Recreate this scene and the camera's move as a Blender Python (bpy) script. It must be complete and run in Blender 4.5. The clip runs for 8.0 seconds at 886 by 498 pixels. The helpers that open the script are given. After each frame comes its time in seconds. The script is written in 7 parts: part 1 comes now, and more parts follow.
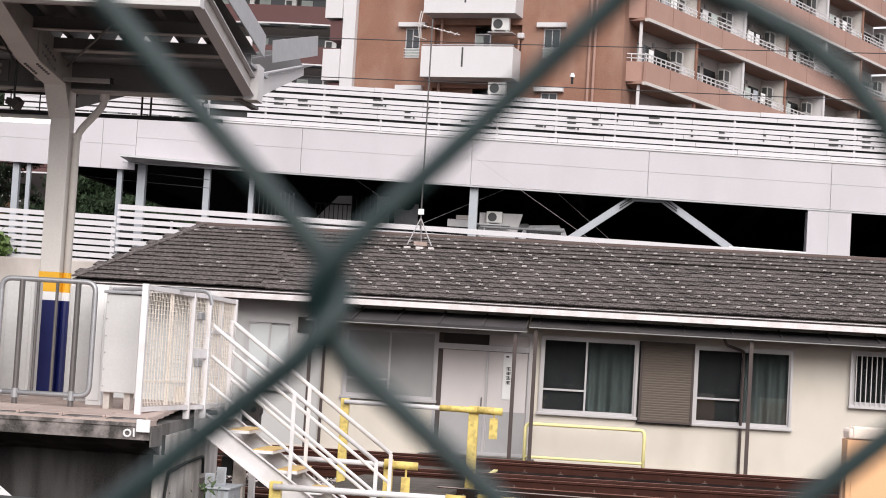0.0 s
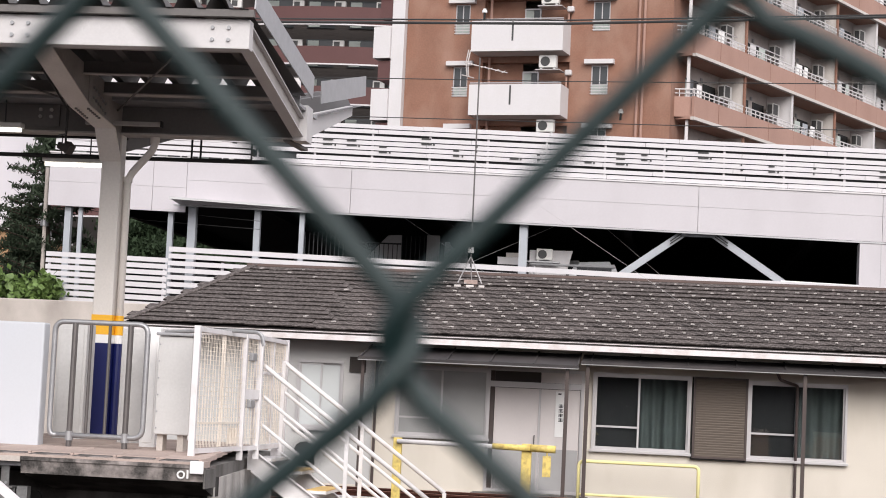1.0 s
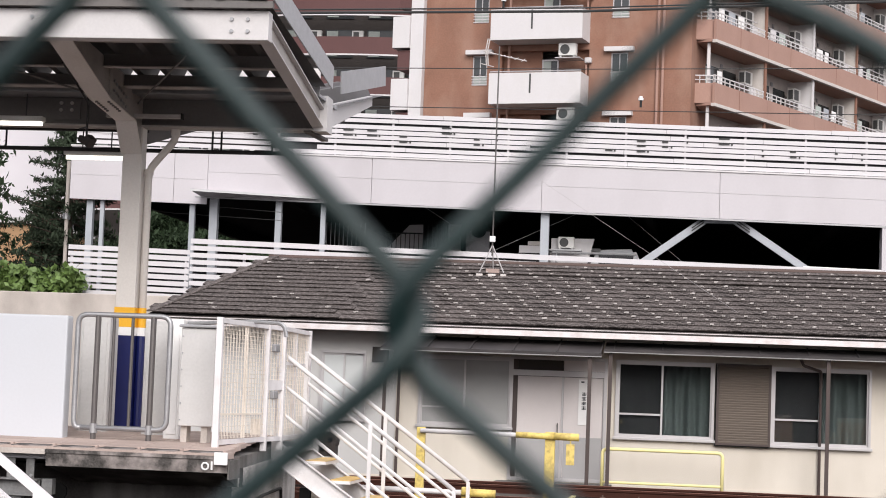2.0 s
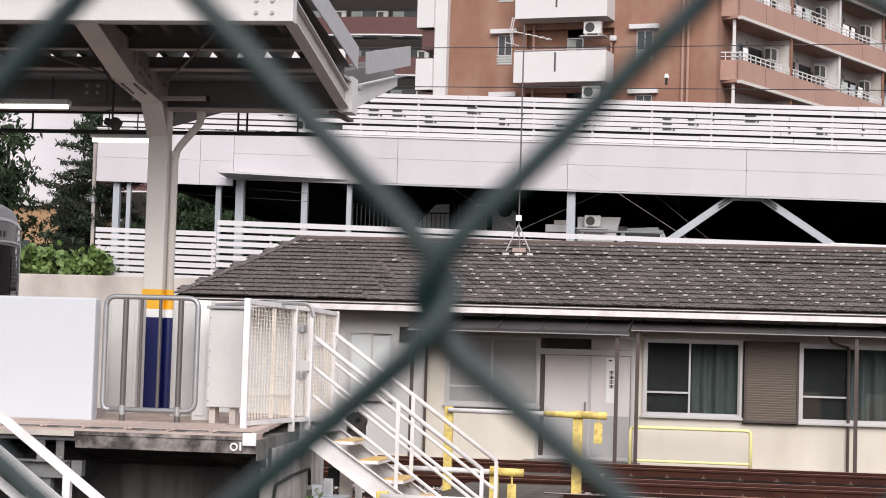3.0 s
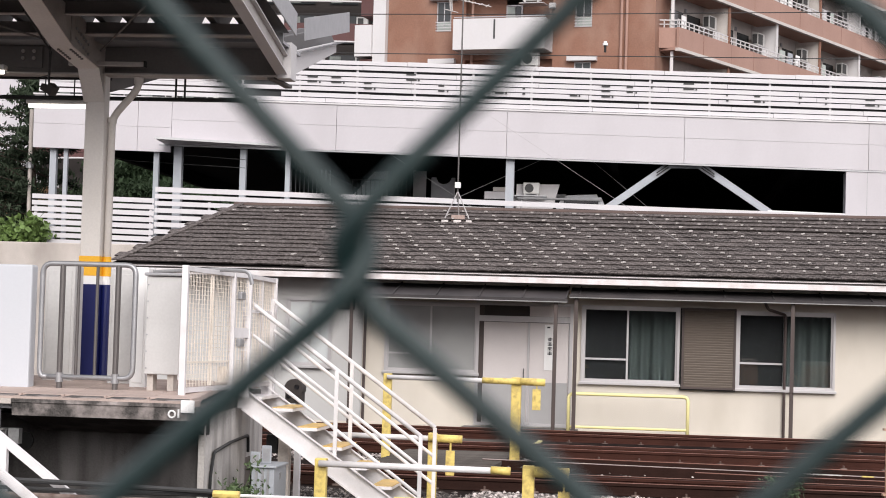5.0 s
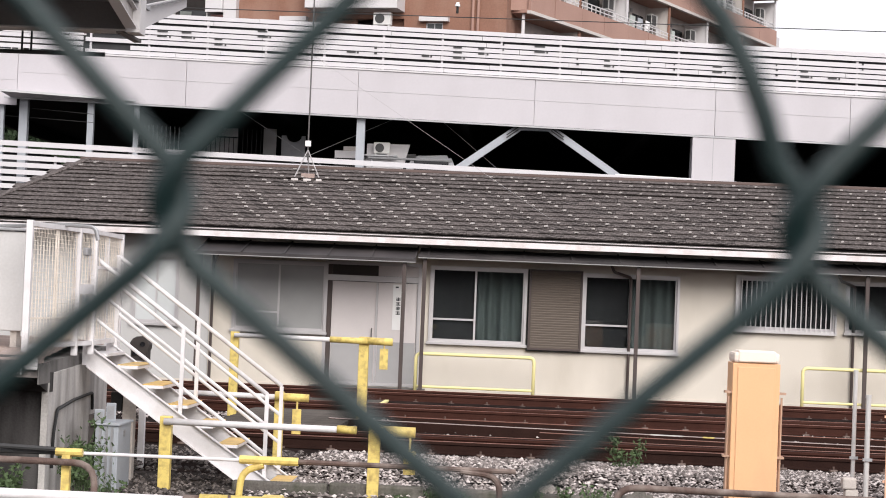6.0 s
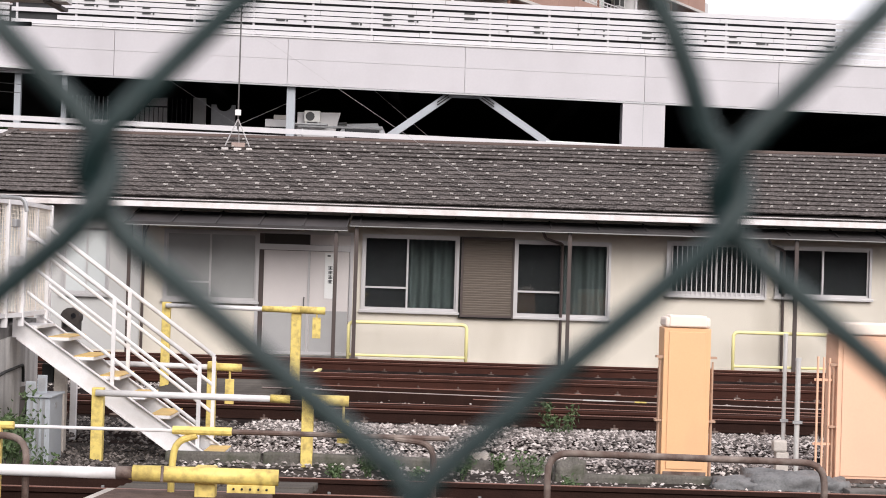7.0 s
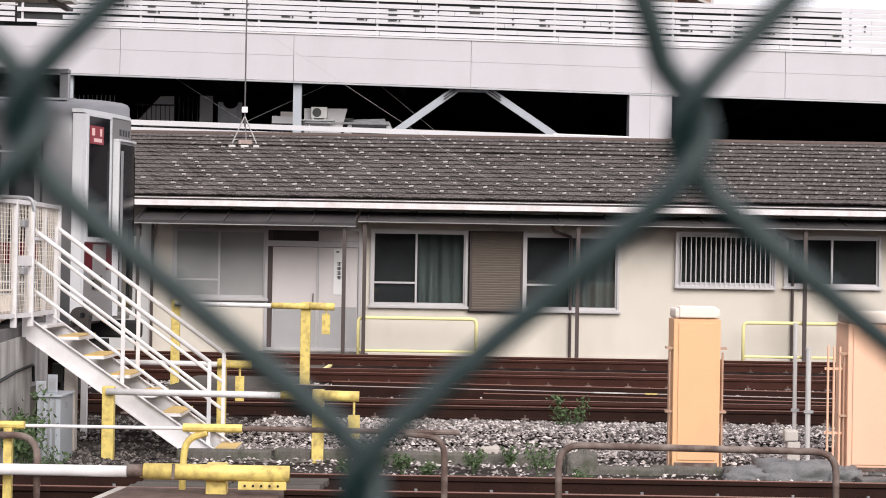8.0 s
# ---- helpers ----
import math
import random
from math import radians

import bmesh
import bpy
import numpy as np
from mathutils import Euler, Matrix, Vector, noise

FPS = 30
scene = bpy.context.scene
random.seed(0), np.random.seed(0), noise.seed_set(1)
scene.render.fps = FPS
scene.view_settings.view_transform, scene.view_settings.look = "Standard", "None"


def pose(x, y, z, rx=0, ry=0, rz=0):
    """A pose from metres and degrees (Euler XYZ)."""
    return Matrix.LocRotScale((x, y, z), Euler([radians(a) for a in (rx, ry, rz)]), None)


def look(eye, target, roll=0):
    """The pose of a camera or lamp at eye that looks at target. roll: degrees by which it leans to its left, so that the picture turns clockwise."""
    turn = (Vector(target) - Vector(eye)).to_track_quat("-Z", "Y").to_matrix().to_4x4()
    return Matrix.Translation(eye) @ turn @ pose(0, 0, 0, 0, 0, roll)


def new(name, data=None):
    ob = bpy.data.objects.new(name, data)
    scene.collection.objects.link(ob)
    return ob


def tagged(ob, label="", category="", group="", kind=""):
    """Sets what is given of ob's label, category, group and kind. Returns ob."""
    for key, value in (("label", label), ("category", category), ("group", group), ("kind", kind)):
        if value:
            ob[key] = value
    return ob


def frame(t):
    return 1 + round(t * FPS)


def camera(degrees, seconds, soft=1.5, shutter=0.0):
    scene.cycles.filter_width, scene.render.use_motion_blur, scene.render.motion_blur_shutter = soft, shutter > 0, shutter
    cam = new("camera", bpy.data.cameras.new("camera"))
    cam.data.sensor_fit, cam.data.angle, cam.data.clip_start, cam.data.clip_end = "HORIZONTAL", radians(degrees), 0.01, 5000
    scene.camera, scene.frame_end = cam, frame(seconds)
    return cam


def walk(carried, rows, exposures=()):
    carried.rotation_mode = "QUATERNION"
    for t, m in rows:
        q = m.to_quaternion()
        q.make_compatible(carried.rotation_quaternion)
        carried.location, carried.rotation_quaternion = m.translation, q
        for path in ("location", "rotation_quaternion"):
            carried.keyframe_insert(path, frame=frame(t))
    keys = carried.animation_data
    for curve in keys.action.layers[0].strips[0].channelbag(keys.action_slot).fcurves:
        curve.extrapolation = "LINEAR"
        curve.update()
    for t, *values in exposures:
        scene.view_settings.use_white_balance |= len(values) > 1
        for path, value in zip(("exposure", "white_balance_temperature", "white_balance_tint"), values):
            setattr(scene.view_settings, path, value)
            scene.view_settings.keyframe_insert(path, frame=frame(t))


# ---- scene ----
LENS, SECONDS = 26.0, 8.0
cam = camera(LENS, SECONDS, soft=1.0)


def aim(x, y, z, yaw, pitch, roll):
    """A held camera: yaw to the left of +y, pitch up, roll as look()."""
    return pose(x, y, z, 90 + pitch, 0, yaw) @ pose(0, 0, 0, 0, 0, roll)


walk(cam, [
    (0, aim(-0.0027, 0.0000, 1.7526, 5.229, 3.435, 3.352)),
    (0.5, aim(-0.0065, 0.0000, 1.7543, 6.001, 4.104, 3.132)),
    (1, aim(-0.0055, 0.0000, 1.7528, 6.786, 4.497, 2.686)),
    (1.5, aim(-0.0030, 0.0000, 1.7518, 7.295, 4.487, 2.357)),
    (1.7, aim(-0.0033, 0.0000, 1.7522, 7.331, 4.383, 2.194)),
    (2.8, aim(-0.0028, 0.0000, 1.7496, 7.896, 3.618, 1.950)),
    (3, aim(-0.0037, 0.0000, 1.7510, 8.187, 3.519, 1.727)),
    (3.5, aim(-0.0011, 0.0000, 1.7499, 8.909, 3.190, 1.533)),
    (4, aim(-0.0012, 0.0000, 1.7493, 9.049, 2.997, 1.426)),
    (4.2, aim(-0.0012, 0.0000, 1.7494, 8.848, 2.946, 1.428)),
    (5.3, aim(-0.0005, 0.0000, 1.7500, 5.010, 2.330, 1.927)),
    (5.5, aim(0.0011, 0.0000, 1.7496, 4.078, 2.109, 2.126)),
    (6, aim(0.0029, 0.0000, 1.7491, 1.804, 1.542, 2.319)),
    (6.5, aim(0.0024, 0.0000, 1.7485, 0.219, 1.044, 2.152)),
    (7, aim(0.0033, 0.0000, 1.7489, -0.263, 0.654, 1.738)),
    (7.5, aim(0.0098, 0.0030, 1.7468, -0.081, 0.460, 1.257)),
    (8, aim(0.0108, 0.0120, 1.7436, -0.000, 0.490, 0.950)),
], exposures=[(0.0, 0.39), (8.0, 0.39)])
cam.data.dof.use_dof = True
cam.data.dof.focus_distance = 26.0
cam.data.dof.aperture_fstop = 28.0

# ---------------------------------------------------------------- light
world = bpy.data.worlds.new("overcast_sky")
scene.world = world
world.use_nodes = True
wn = world.node_tree
wn.nodes.clear()
w_out = wn.nodes.new("ShaderNodeOutputWorld")
w_bg = wn.nodes.new("ShaderNodeBackground")
w_sky = wn.nodes.new("ShaderNodeTexSky")
w_sky.sky_type = "NISHITA"
w_sky.sun_disc = False
w_sky.sun_elevation = radians(31)
w_sky.sun_rotation = radians(163)
w_sky.air_density, w_sky.dust_density, w_sky.ozone_density = 1.0, 6.0, 1.0
w_mix = wn.nodes.new("ShaderNodeMix")
w_mix.data_type = "RGBA"
w_mix.inputs[0].default_value = 0.85
w_mix.inputs[7].default_value = (10.45, 10.2, 10.9, 1)
wn.links.new(w_sky.outputs[0], w_mix.inputs[6])
wn.links.new(w_mix.outputs[2], w_bg.inputs[0])
w_bg.inputs[1].default_value = 0.095
wn.links.new(w_bg.outputs[0], w_out.inputs[0])

sun = new("sun", bpy.data.lights.new("sun", "SUN"))
sun.data.energy, sun.data.angle, sun.data.color = 2.2, radians(38), (1.0, 0.975, 0.96)
sun.matrix_world = look((15, -30, 31), (0, 20, 0))

# ---------------------------------------------------------------- materials


def mat(name, color, rough=0.6, metal=0.0, var=0.12, scale=3.0, grain=60.0, bump=0.15, dirt=None, dirt_amount=0.0,
        dirt_scale=1.2, streak=0.0, spec=0.5, per_object=0.0, emit=None, power=0.0, coords="Object"):
    """Principled surface with two scales of colour change, fine relief and an optional stain colour."""
    m = bpy.data.materials.new(name)
    m.use_nodes = True
    t = m.node_tree
    p = t.nodes["Principled BSDF"]
    p.inputs["Roughness"].default_value = rough
    p.inputs["Metallic"].default_value = metal
    p.inputs["Specular IOR Level"].default_value = spec
    geo = t.nodes.new("ShaderNodeNewGeometry")
    vec = geo.outputs["Position"]
    if coords == "Object":
        vec = t.nodes.new("ShaderNodeTexCoord").outputs["Object"]
    n1 = t.nodes.new("ShaderNodeTexNoise")
    n1.inputs["Scale"].default_value, n1.inputs["Detail"].default_value = scale, 5
    n2 = t.nodes.new("ShaderNodeTexNoise")
    n2.inputs["Scale"].default_value, n2.inputs["Detail"].default_value = grain, 3
    t.links.new(vec, n1.inputs["Vector"])
    t.links.new(vec, n2.inputs["Vector"])
    add = t.nodes.new("ShaderNodeMath")
    add.operation = "ADD"
    t.links.new(n1.outputs["Fac"], add.inputs[0])
    t.links.new(n2.outputs["Fac"], add.inputs[1])
    last = add.outputs[0]
    if per_object:
        info = t.nodes.new("ShaderNodeObjectInfo")
        mul = t.nodes.new("ShaderNodeMath")
        mul.operation = "MULTIPLY_ADD"
        mul.inputs[1].default_value, mul.inputs[2].default_value = per_object, -per_object / 2
        t.links.new(info.outputs["Random"], mul.inputs[0])
        more = t.nodes.new("ShaderNodeMath")
        more.operation = "ADD"
        t.links.new(last, more.inputs[0])
        t.links.new(mul.outputs[0], more.inputs[1])
        last = more.outputs[0]
    ramp = t.nodes.new("ShaderNodeMapRange")
    ramp.inputs[1].default_value, ramp.inputs[2].default_value = 0.6, 1.4
    ramp.inputs[3].default_value, ramp.inputs[4].default_value = 1 - var, 1 + var
    t.links.new(last, ramp.inputs[0])
    mix = t.nodes.new("ShaderNodeMix")
    mix.data_type, mix.blend_type = "RGBA", "MULTIPLY"
    mix.inputs[0].default_value = 1.0
    mix.inputs[6].default_value = (*color, 1)
    t.links.new(ramp.outputs[0], mix.inputs[7])
    col = mix.outputs[2]
    if dirt:
        mp = t.nodes.new("ShaderNodeMapping")
        mp.inputs["Scale"].default_value = (1, 1, 1 - 0.9 * streak)
        t.links.new(vec, mp.inputs["Vector"])
        n3 = t.nodes.new("ShaderNodeTexNoise")
        n3.inputs["Scale"].default_value, n3.inputs["Detail"].default_value = dirt_scale, 7
        t.links.new(mp.outputs[0], n3.inputs["Vector"])
        r3 = t.nodes.new("ShaderNodeMapRange")
        r3.inputs[1].default_value, r3.inputs[2].default_value = 0.45, 0.72
        r3.inputs[3].default_value, r3.inputs[4].default_value = 0.0, dirt_amount
        t.links.new(n3.outputs["Fac"], r3.inputs[0])
        mx = t.nodes.new("ShaderNodeMix")
        mx.data_type = "RGBA"
        mx.inputs[7].default_value = (*dirt, 1)
        t.links.new(r3.outputs[0], mx.inputs[0])
        t.links.new(col, mx.inputs[6])
        col = mx.outputs[2]
    t.links.new(col, p.inputs["Base Color"])
    if bump:
        b = t.nodes.new("ShaderNodeBump")
        b.inputs["Strength"].default_value, b.inputs["Distance"].default_value = bump, 0.01
        t.links.new(n2.outputs["Fac"], b.inputs["Height"])
        t.links.new(b.outputs[0], p.inputs["Normal"])
    if emit:
        p.inputs["Emission Color"].default_value = (*emit, 1)
        p.inputs["Emission Strength"].default_value = power
    return m


def glass(name, color=(0.9, 0.95, 0.95), rough=0.02):
    m = bpy.data.materials.new(name)
    m.use_nodes = True
    p = m.node_tree.nodes["Principled BSDF"]
    p.inputs["Base Color"].default_value = (*color, 1)
    p.inputs["Roughness"].default_value = rough
    p.inputs["Transmission Weight"].default_value = 1.0
    p.inputs["IOR"].default_value = 1.45
    return m


M = {
    "fence": mat("green_plastic_wire", (0.0065, 0.0205, 0.0205), 0.5, var=0.25, scale=60, grain=500, bump=0.1),
    "ground": mat("dark_earth", (0.036, 0.030, 0.027), 0.95, spec=0.05, var=0.45, scale=1.5, grain=40, bump=0.6, dirt=(0.13, 0.11, 0.098), dirt_amount=0.55, dirt_scale=2.5),
    "ballast": mat("ballast_stone", (0.014, 0.009, 0.008), 0.95, spec=0.05, var=0.35, scale=6, grain=50, bump=0.5, dirt=(0.06, 0.042, 0.036), dirt_amount=0.5, dirt_scale=3),
    "stone": None,
    "rust_dark": mat("rail_rust", (0.027, 0.0125, 0.0095), 0.8, spec=0.12, var=0.35, scale=4, grain=80, bump=0.4),
    "rust_red": mat("rail_rust_red", (0.048, 0.0175, 0.012), 0.75, spec=0.15, var=0.35, scale=4, grain=80, bump=0.4),
    "rail_top": mat("rail_head_steel", (0.27, 0.125, 0.092), 0.5, 0.3, var=0.15),
    "rail_bright": mat("polished_rail_head", (0.48, 0.38, 0.36), 0.4, 0.2, var=0.2, scale=4, bump=0.05),
    "sleeper": mat("old_sleeper", (0.03, 0.02, 0.016), 0.9, spec=0.05, var=0.4, scale=5, grain=60, bump=0.5),
    "concrete": mat("stained_concrete", (0.17, 0.162, 0.155), 0.9, spec=0.15, var=0.22, scale=2, grain=50, bump=0.35, dirt=(0.055, 0.05, 0.045), dirt_amount=0.85, dirt_scale=2.2, streak=0.75),
    "concrete_lt": mat("pale_concrete", (0.50, 0.45, 0.41), 0.9, var=0.15, scale=2, grain=50, bump=0.3, dirt=(0.2, 0.17, 0.15), dirt_amount=0.5, streak=0.5),
    "concrete_dk": mat("dark_streaked_concrete", (0.042, 0.039, 0.038), 0.95, spec=0.05, var=0.35, scale=2, grain=50, bump=0.3, dirt=(0.125, 0.118, 0.115), dirt_amount=0.75, dirt_scale=3.4, streak=0.92),
    "edge_rust": mat("rusty_platform_edge", (0.085, 0.078, 0.074), 0.85, spec=0.15, var=0.6, scale=9, grain=60, bump=0.4, dirt=(0.42, 0.37, 0.35), dirt_amount=0.9, dirt_scale=7),
    "paver": mat("platform_paver", (0.46, 0.37, 0.33), 0.9, spec=0.15, var=0.18, scale=4, grain=60, bump=0.3, per_object=0.5, dirt=(0.2, 0.15, 0.13), dirt_amount=0.4),
    "white_paint": mat("white_painted_steel", (0.74, 0.715, 0.72), 0.45, var=0.05, scale=4, grain=60, bump=0.05, dirt=(0.45, 0.40, 0.37), dirt_amount=0.35, dirt_scale=5),
    "white_panel": mat("white_wall_panel", (0.54, 0.555, 0.59), 0.5, var=0.03, scale=1.2, grain=40, bump=0.04, dirt=(0.5, 0.5, 0.5), dirt_amount=0.25),
    "grey_panel": mat("grey_steel_panel", (0.52, 0.51, 0.50), 0.5, var=0.08, scale=2, grain=40, bump=0.05, dirt=(0.3, 0.28, 0.26), dirt_amount=0.3),
    "cream_steel": mat("cream_painted_steel", (0.68, 0.64, 0.60), 0.5, var=0.08, scale=2, grain=40, bump=0.05, dirt=(0.42, 0.37, 0.33), dirt_amount=0.35, streak=0.7),
    "canopy_white": mat("canopy_white_paint", (0.57, 0.55, 0.55), 0.5, var=0.06, scale=2, grain=40, bump=0.05, dirt=(0.5, 0.46, 0.42), dirt_amount=0.3, streak=0.6),
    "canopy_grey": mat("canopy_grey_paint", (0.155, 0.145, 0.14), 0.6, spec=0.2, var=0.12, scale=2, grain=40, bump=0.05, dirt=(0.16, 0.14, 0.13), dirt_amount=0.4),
    "end_concrete": mat("weathered_end_concrete", (0.50, 0.475, 0.45), 0.9, spec=0.15, var=0.25, scale=2.5, grain=50, bump=0.4, dirt=(0.12, 0.105, 0.095), dirt_amount=0.65, dirt_scale=2.4, streak=0.8),
    "mossy": mat("mossy_old_concrete", (0.14, 0.128, 0.115), 0.95, spec=0.1, var=0.4, scale=4, grain=50, bump=0.5, dirt=(0.045, 0.055, 0.030), dirt_amount=0.8, dirt_scale=5),
    "sacking": mat("grey_tarpaulin", (0.15, 0.148, 0.150), 0.6, spec=0.3, var=0.35, scale=5, grain=40, bump=0.4, dirt=(0.22, 0.21, 0.21), dirt_amount=0.6, dirt_scale=6),
    "grey_plank": mat("grey_weathered_plank", (0.095, 0.083, 0.073), 0.9, spec=0.1, var=0.35, scale=5, grain=60, bump=0.4, per_object=0.5),
    "mast": mat("dull_aerial_tube", (0.10, 0.092, 0.09), 0.5, 0.3, var=0.2, bump=0.02),
    "arm_grey": mat("canopy_arm_paint", (0.40, 0.37, 0.35), 0.6, var=0.14, scale=3, grain=40, bump=0.08, dirt=(0.24, 0.21, 0.19), dirt_amount=0.5, dirt_scale=4),
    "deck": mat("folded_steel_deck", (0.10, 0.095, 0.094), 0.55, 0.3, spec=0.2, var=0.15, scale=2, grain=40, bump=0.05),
    "steel_grey": mat("primed_grey_steel", (0.20, 0.20, 0.20), 0.6, 0.1, var=0.25, scale=5, grain=50, bump=0.1, dirt=(0.09, 0.075, 0.07), dirt_amount=0.6, dirt_scale=6),
    "zinc": mat("galvanised_steel", (0.36, 0.36, 0.37), 0.45, 0.6, var=0.14, scale=8, grain=60, bump=0.05),
    "steel_pale": mat("pale_grey_steel", (0.36, 0.38, 0.41), 0.5, 0.1, var=0.1, scale=3, grain=50, bump=0.05),
    "pipe_steel": mat("brushed_pipe", (0.15, 0.138, 0.134), 0.4, 0.6, var=0.12, scale=6, grain=80, bump=0.05),
    "black": mat("black_rubber", (0.02, 0.02, 0.02), 0.6, spec=0.2, var=0.2, bump=0.1),
    "navy": mat("navy_paint", (0.006, 0.010, 0.085), 0.4, var=0.1, bump=0.03),
    "amber": mat("amber_paint", (0.80, 0.42, 0.02), 0.5, var=0.06, bump=0.03),
    "yellow": mat("yellow_paint", (0.74, 0.575, 0.17), 0.5, var=0.10, scale=5, grain=60, bump=0.08, dirt=(0.22, 0.12, 0.05), dirt_amount=0.6, dirt_scale=14),
    "yellow_pale": mat("pale_yellow_paint", (0.86, 0.77, 0.36), 0.5, var=0.06, bump=0.05),
    "step_yellow": mat("worn_yellow_tread", (0.70, 0.47, 0.16), 0.7, var=0.2, scale=8, bump=0.1, dirt=(0.4, 0.33, 0.25), dirt_amount=0.6),
    "rust_pipe": mat("rusty_pipe", (0.10, 0.062, 0.05), 0.75, var=0.35, scale=9, grain=90, bump=0.3, dirt=(0.40, 0.34, 0.30), dirt_amount=0.5, dirt_scale=7),
    "orange_box": mat("orange_cabinet_paint", (0.78, 0.45, 0.235), 0.55, var=0.04, scale=1.5, grain=50, bump=0.05, dirt=(0.62, 0.34, 0.2), dirt_amount=0.4, dirt_scale=2.5, streak=0.6),
    "peach_box": mat("peach_cabinet_paint", (0.82, 0.50, 0.34), 0.55, var=0.04, scale=1.5, grain=50, bump=0.05, dirt=(0.6, 0.38, 0.28), dirt_amount=0.4, streak=0.6),
    "peach_lid": mat("bleached_cabinet_lid", (0.86, 0.73, 0.63), 0.6, var=0.05, bump=0.05),
    "wall": mat("cream_render_wall", (0.65, 0.595, 0.52), 0.9, var=0.06, scale=0.9, grain=60, bump=0.2, dirt=(0.42, 0.37, 0.30), dirt_amount=0.35, dirt_scale=1.3, streak=0.7),
    "wall_grey": mat("grey_render_wall", (0.52, 0.51, 0.50), 0.9, var=0.06, scale=0.9, grain=60, bump=0.2),
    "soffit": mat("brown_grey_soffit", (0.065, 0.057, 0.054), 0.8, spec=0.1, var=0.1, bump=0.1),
    "shingle": mat("slate_shingle", (0.062, 0.053, 0.050), 0.95, spec=0.1, var=0.6, scale=4, grain=38, bump=0.8, per_object=0.6, dirt=(0.23, 0.20, 0.19), dirt_amount=0.85, dirt_scale=17),
    "roof_under": mat("roof_underlay", (0.02, 0.018, 0.018), 0.95, spec=0.05, var=0.2),
    "guard": mat("bleached_roof_clip", (0.56, 0.52, 0.50), 0.7, var=0.45, bump=0.1),
    "ridge": mat("ridge_cap", (0.085, 0.055, 0.046), 0.7, var=0.2, scale=5, bump=0.2),
    "eave_white": mat("white_eave_board", (0.72, 0.68, 0.68), 0.6, var=0.06, bump=0.05, dirt=(0.4, 0.3, 0.26), dirt_amount=0.4, dirt_scale=4),
    "gutter": mat("dark_gutter", (0.09, 0.075, 0.07), 0.6, var=0.2, bump=0.1),
    "awning": mat("brown_metal_awning", (0.036, 0.032, 0.033), 0.6, 0.0, spec=0.3, var=0.15, scale=2, bump=0.05, dirt=(0.095, 0.082, 0.08), dirt_amount=0.5),
    "brown": mat("dark_brown_steel", (0.060, 0.041, 0.037), 0.55, var=0.15, bump=0.05),
    "alu": mat("aluminium_frame", (0.50, 0.48, 0.485), 0.4, 0.4, var=0.06, bump=0.03),
    "frosted": mat("frosted_glass", (0.33, 0.33, 0.325), 0.25, var=0.06, scale=2, bump=0.02, dirt=(0.22, 0.22, 0.22), dirt_amount=0.4),
    "frosted_lt": mat("pale_frosted_glass", (0.58, 0.60, 0.60), 0.25, var=0.05, scale=2, bump=0.02),
    "pane": glass("window_glass", (0.80, 0.84, 0.84)),
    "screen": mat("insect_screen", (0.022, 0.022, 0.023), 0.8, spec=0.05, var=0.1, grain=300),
    "curtain": mat("green_grey_curtain", (0.058, 0.068, 0.066), 0.9, spec=0.1, var=0.15, scale=4, bump=0.1),
    # dimness of the unlit rooms is put into this dark plaster colour
    "dark_room": mat("unlit_room_tone", (0.09, 0.085, 0.08), 0.9, var=0.1),
    "shutter": mat("brown_shutter", (0.095, 0.07, 0.052), 0.55, var=0.08, bump=0.05, dirt=(0.14, 0.11, 0.09), dirt_amount=0.4),
    "door": mat("pale_door_paint", (0.62, 0.57, 0.56), 0.5, var=0.04, bump=0.04),
    "door_grey": mat("grey_door_panel", (0.36, 0.35, 0.35), 0.5, var=0.06, bump=0.04),
    "paper": mat("white_sign_board", (0.80, 0.79, 0.78), 0.6, var=0.03, bump=0.02),
    "ink": mat("sign_ink", (0.04, 0.04, 0.045), 0.7, var=0.1, bump=0),
    "fascia": mat("white_metal_cladding", (0.50, 0.475, 0.495), 0.45, var=0.035, scale=0.5, grain=20, bump=0.03, dirt=(0.42, 0.395, 0.41), dirt_amount=0.5, dirt_scale=0.9, streak=0.6),
    "slat": mat("white_aluminium_slat", (0.585, 0.565, 0.58), 0.45, var=0.04, bump=0.03, per_object=0.3),
    # near-black tone puts the deep shade under the deck into the surface colour
    "park_shade": mat("car_park_shade_tone", (0.035, 0.034, 0.035), 0.9, spec=0.05, var=0.2),
    "asphalt": mat("car_park_asphalt", (0.05, 0.05, 0.05), 0.9, spec=0.05, var=0.2, grain=40),
    "ac": mat("air_conditioner_casing", (0.64, 0.63, 0.61), 0.5, var=0.04, bump=0.03),
    "fan": mat("dark_fan_grille", (0.05, 0.05, 0.05), 0.6),
    "car_silver": mat("silver_car_paint", (0.62, 0.63, 0.65), 0.3, 0.1, var=0.03, bump=0),
    "car_black": mat("black_car_paint", (0.02, 0.02, 0.022), 0.2, 0.2, var=0.03, bump=0),
    "car_white": mat("white_van_paint", (0.72, 0.71, 0.70), 0.3, var=0.03, bump=0),
    "car_glass": mat("dark_car_glass", (0.02, 0.022, 0.025), 0.08, var=0.02, bump=0),
    "brick": mat("brown_tile_cladding", (0.245, 0.122, 0.082), 0.8, var=0.2, scale=0.6, grain=14, bump=0.1, dirt=(0.37, 0.235, 0.18), dirt_amount=0.6, dirt_scale=0.8, streak=0.5),
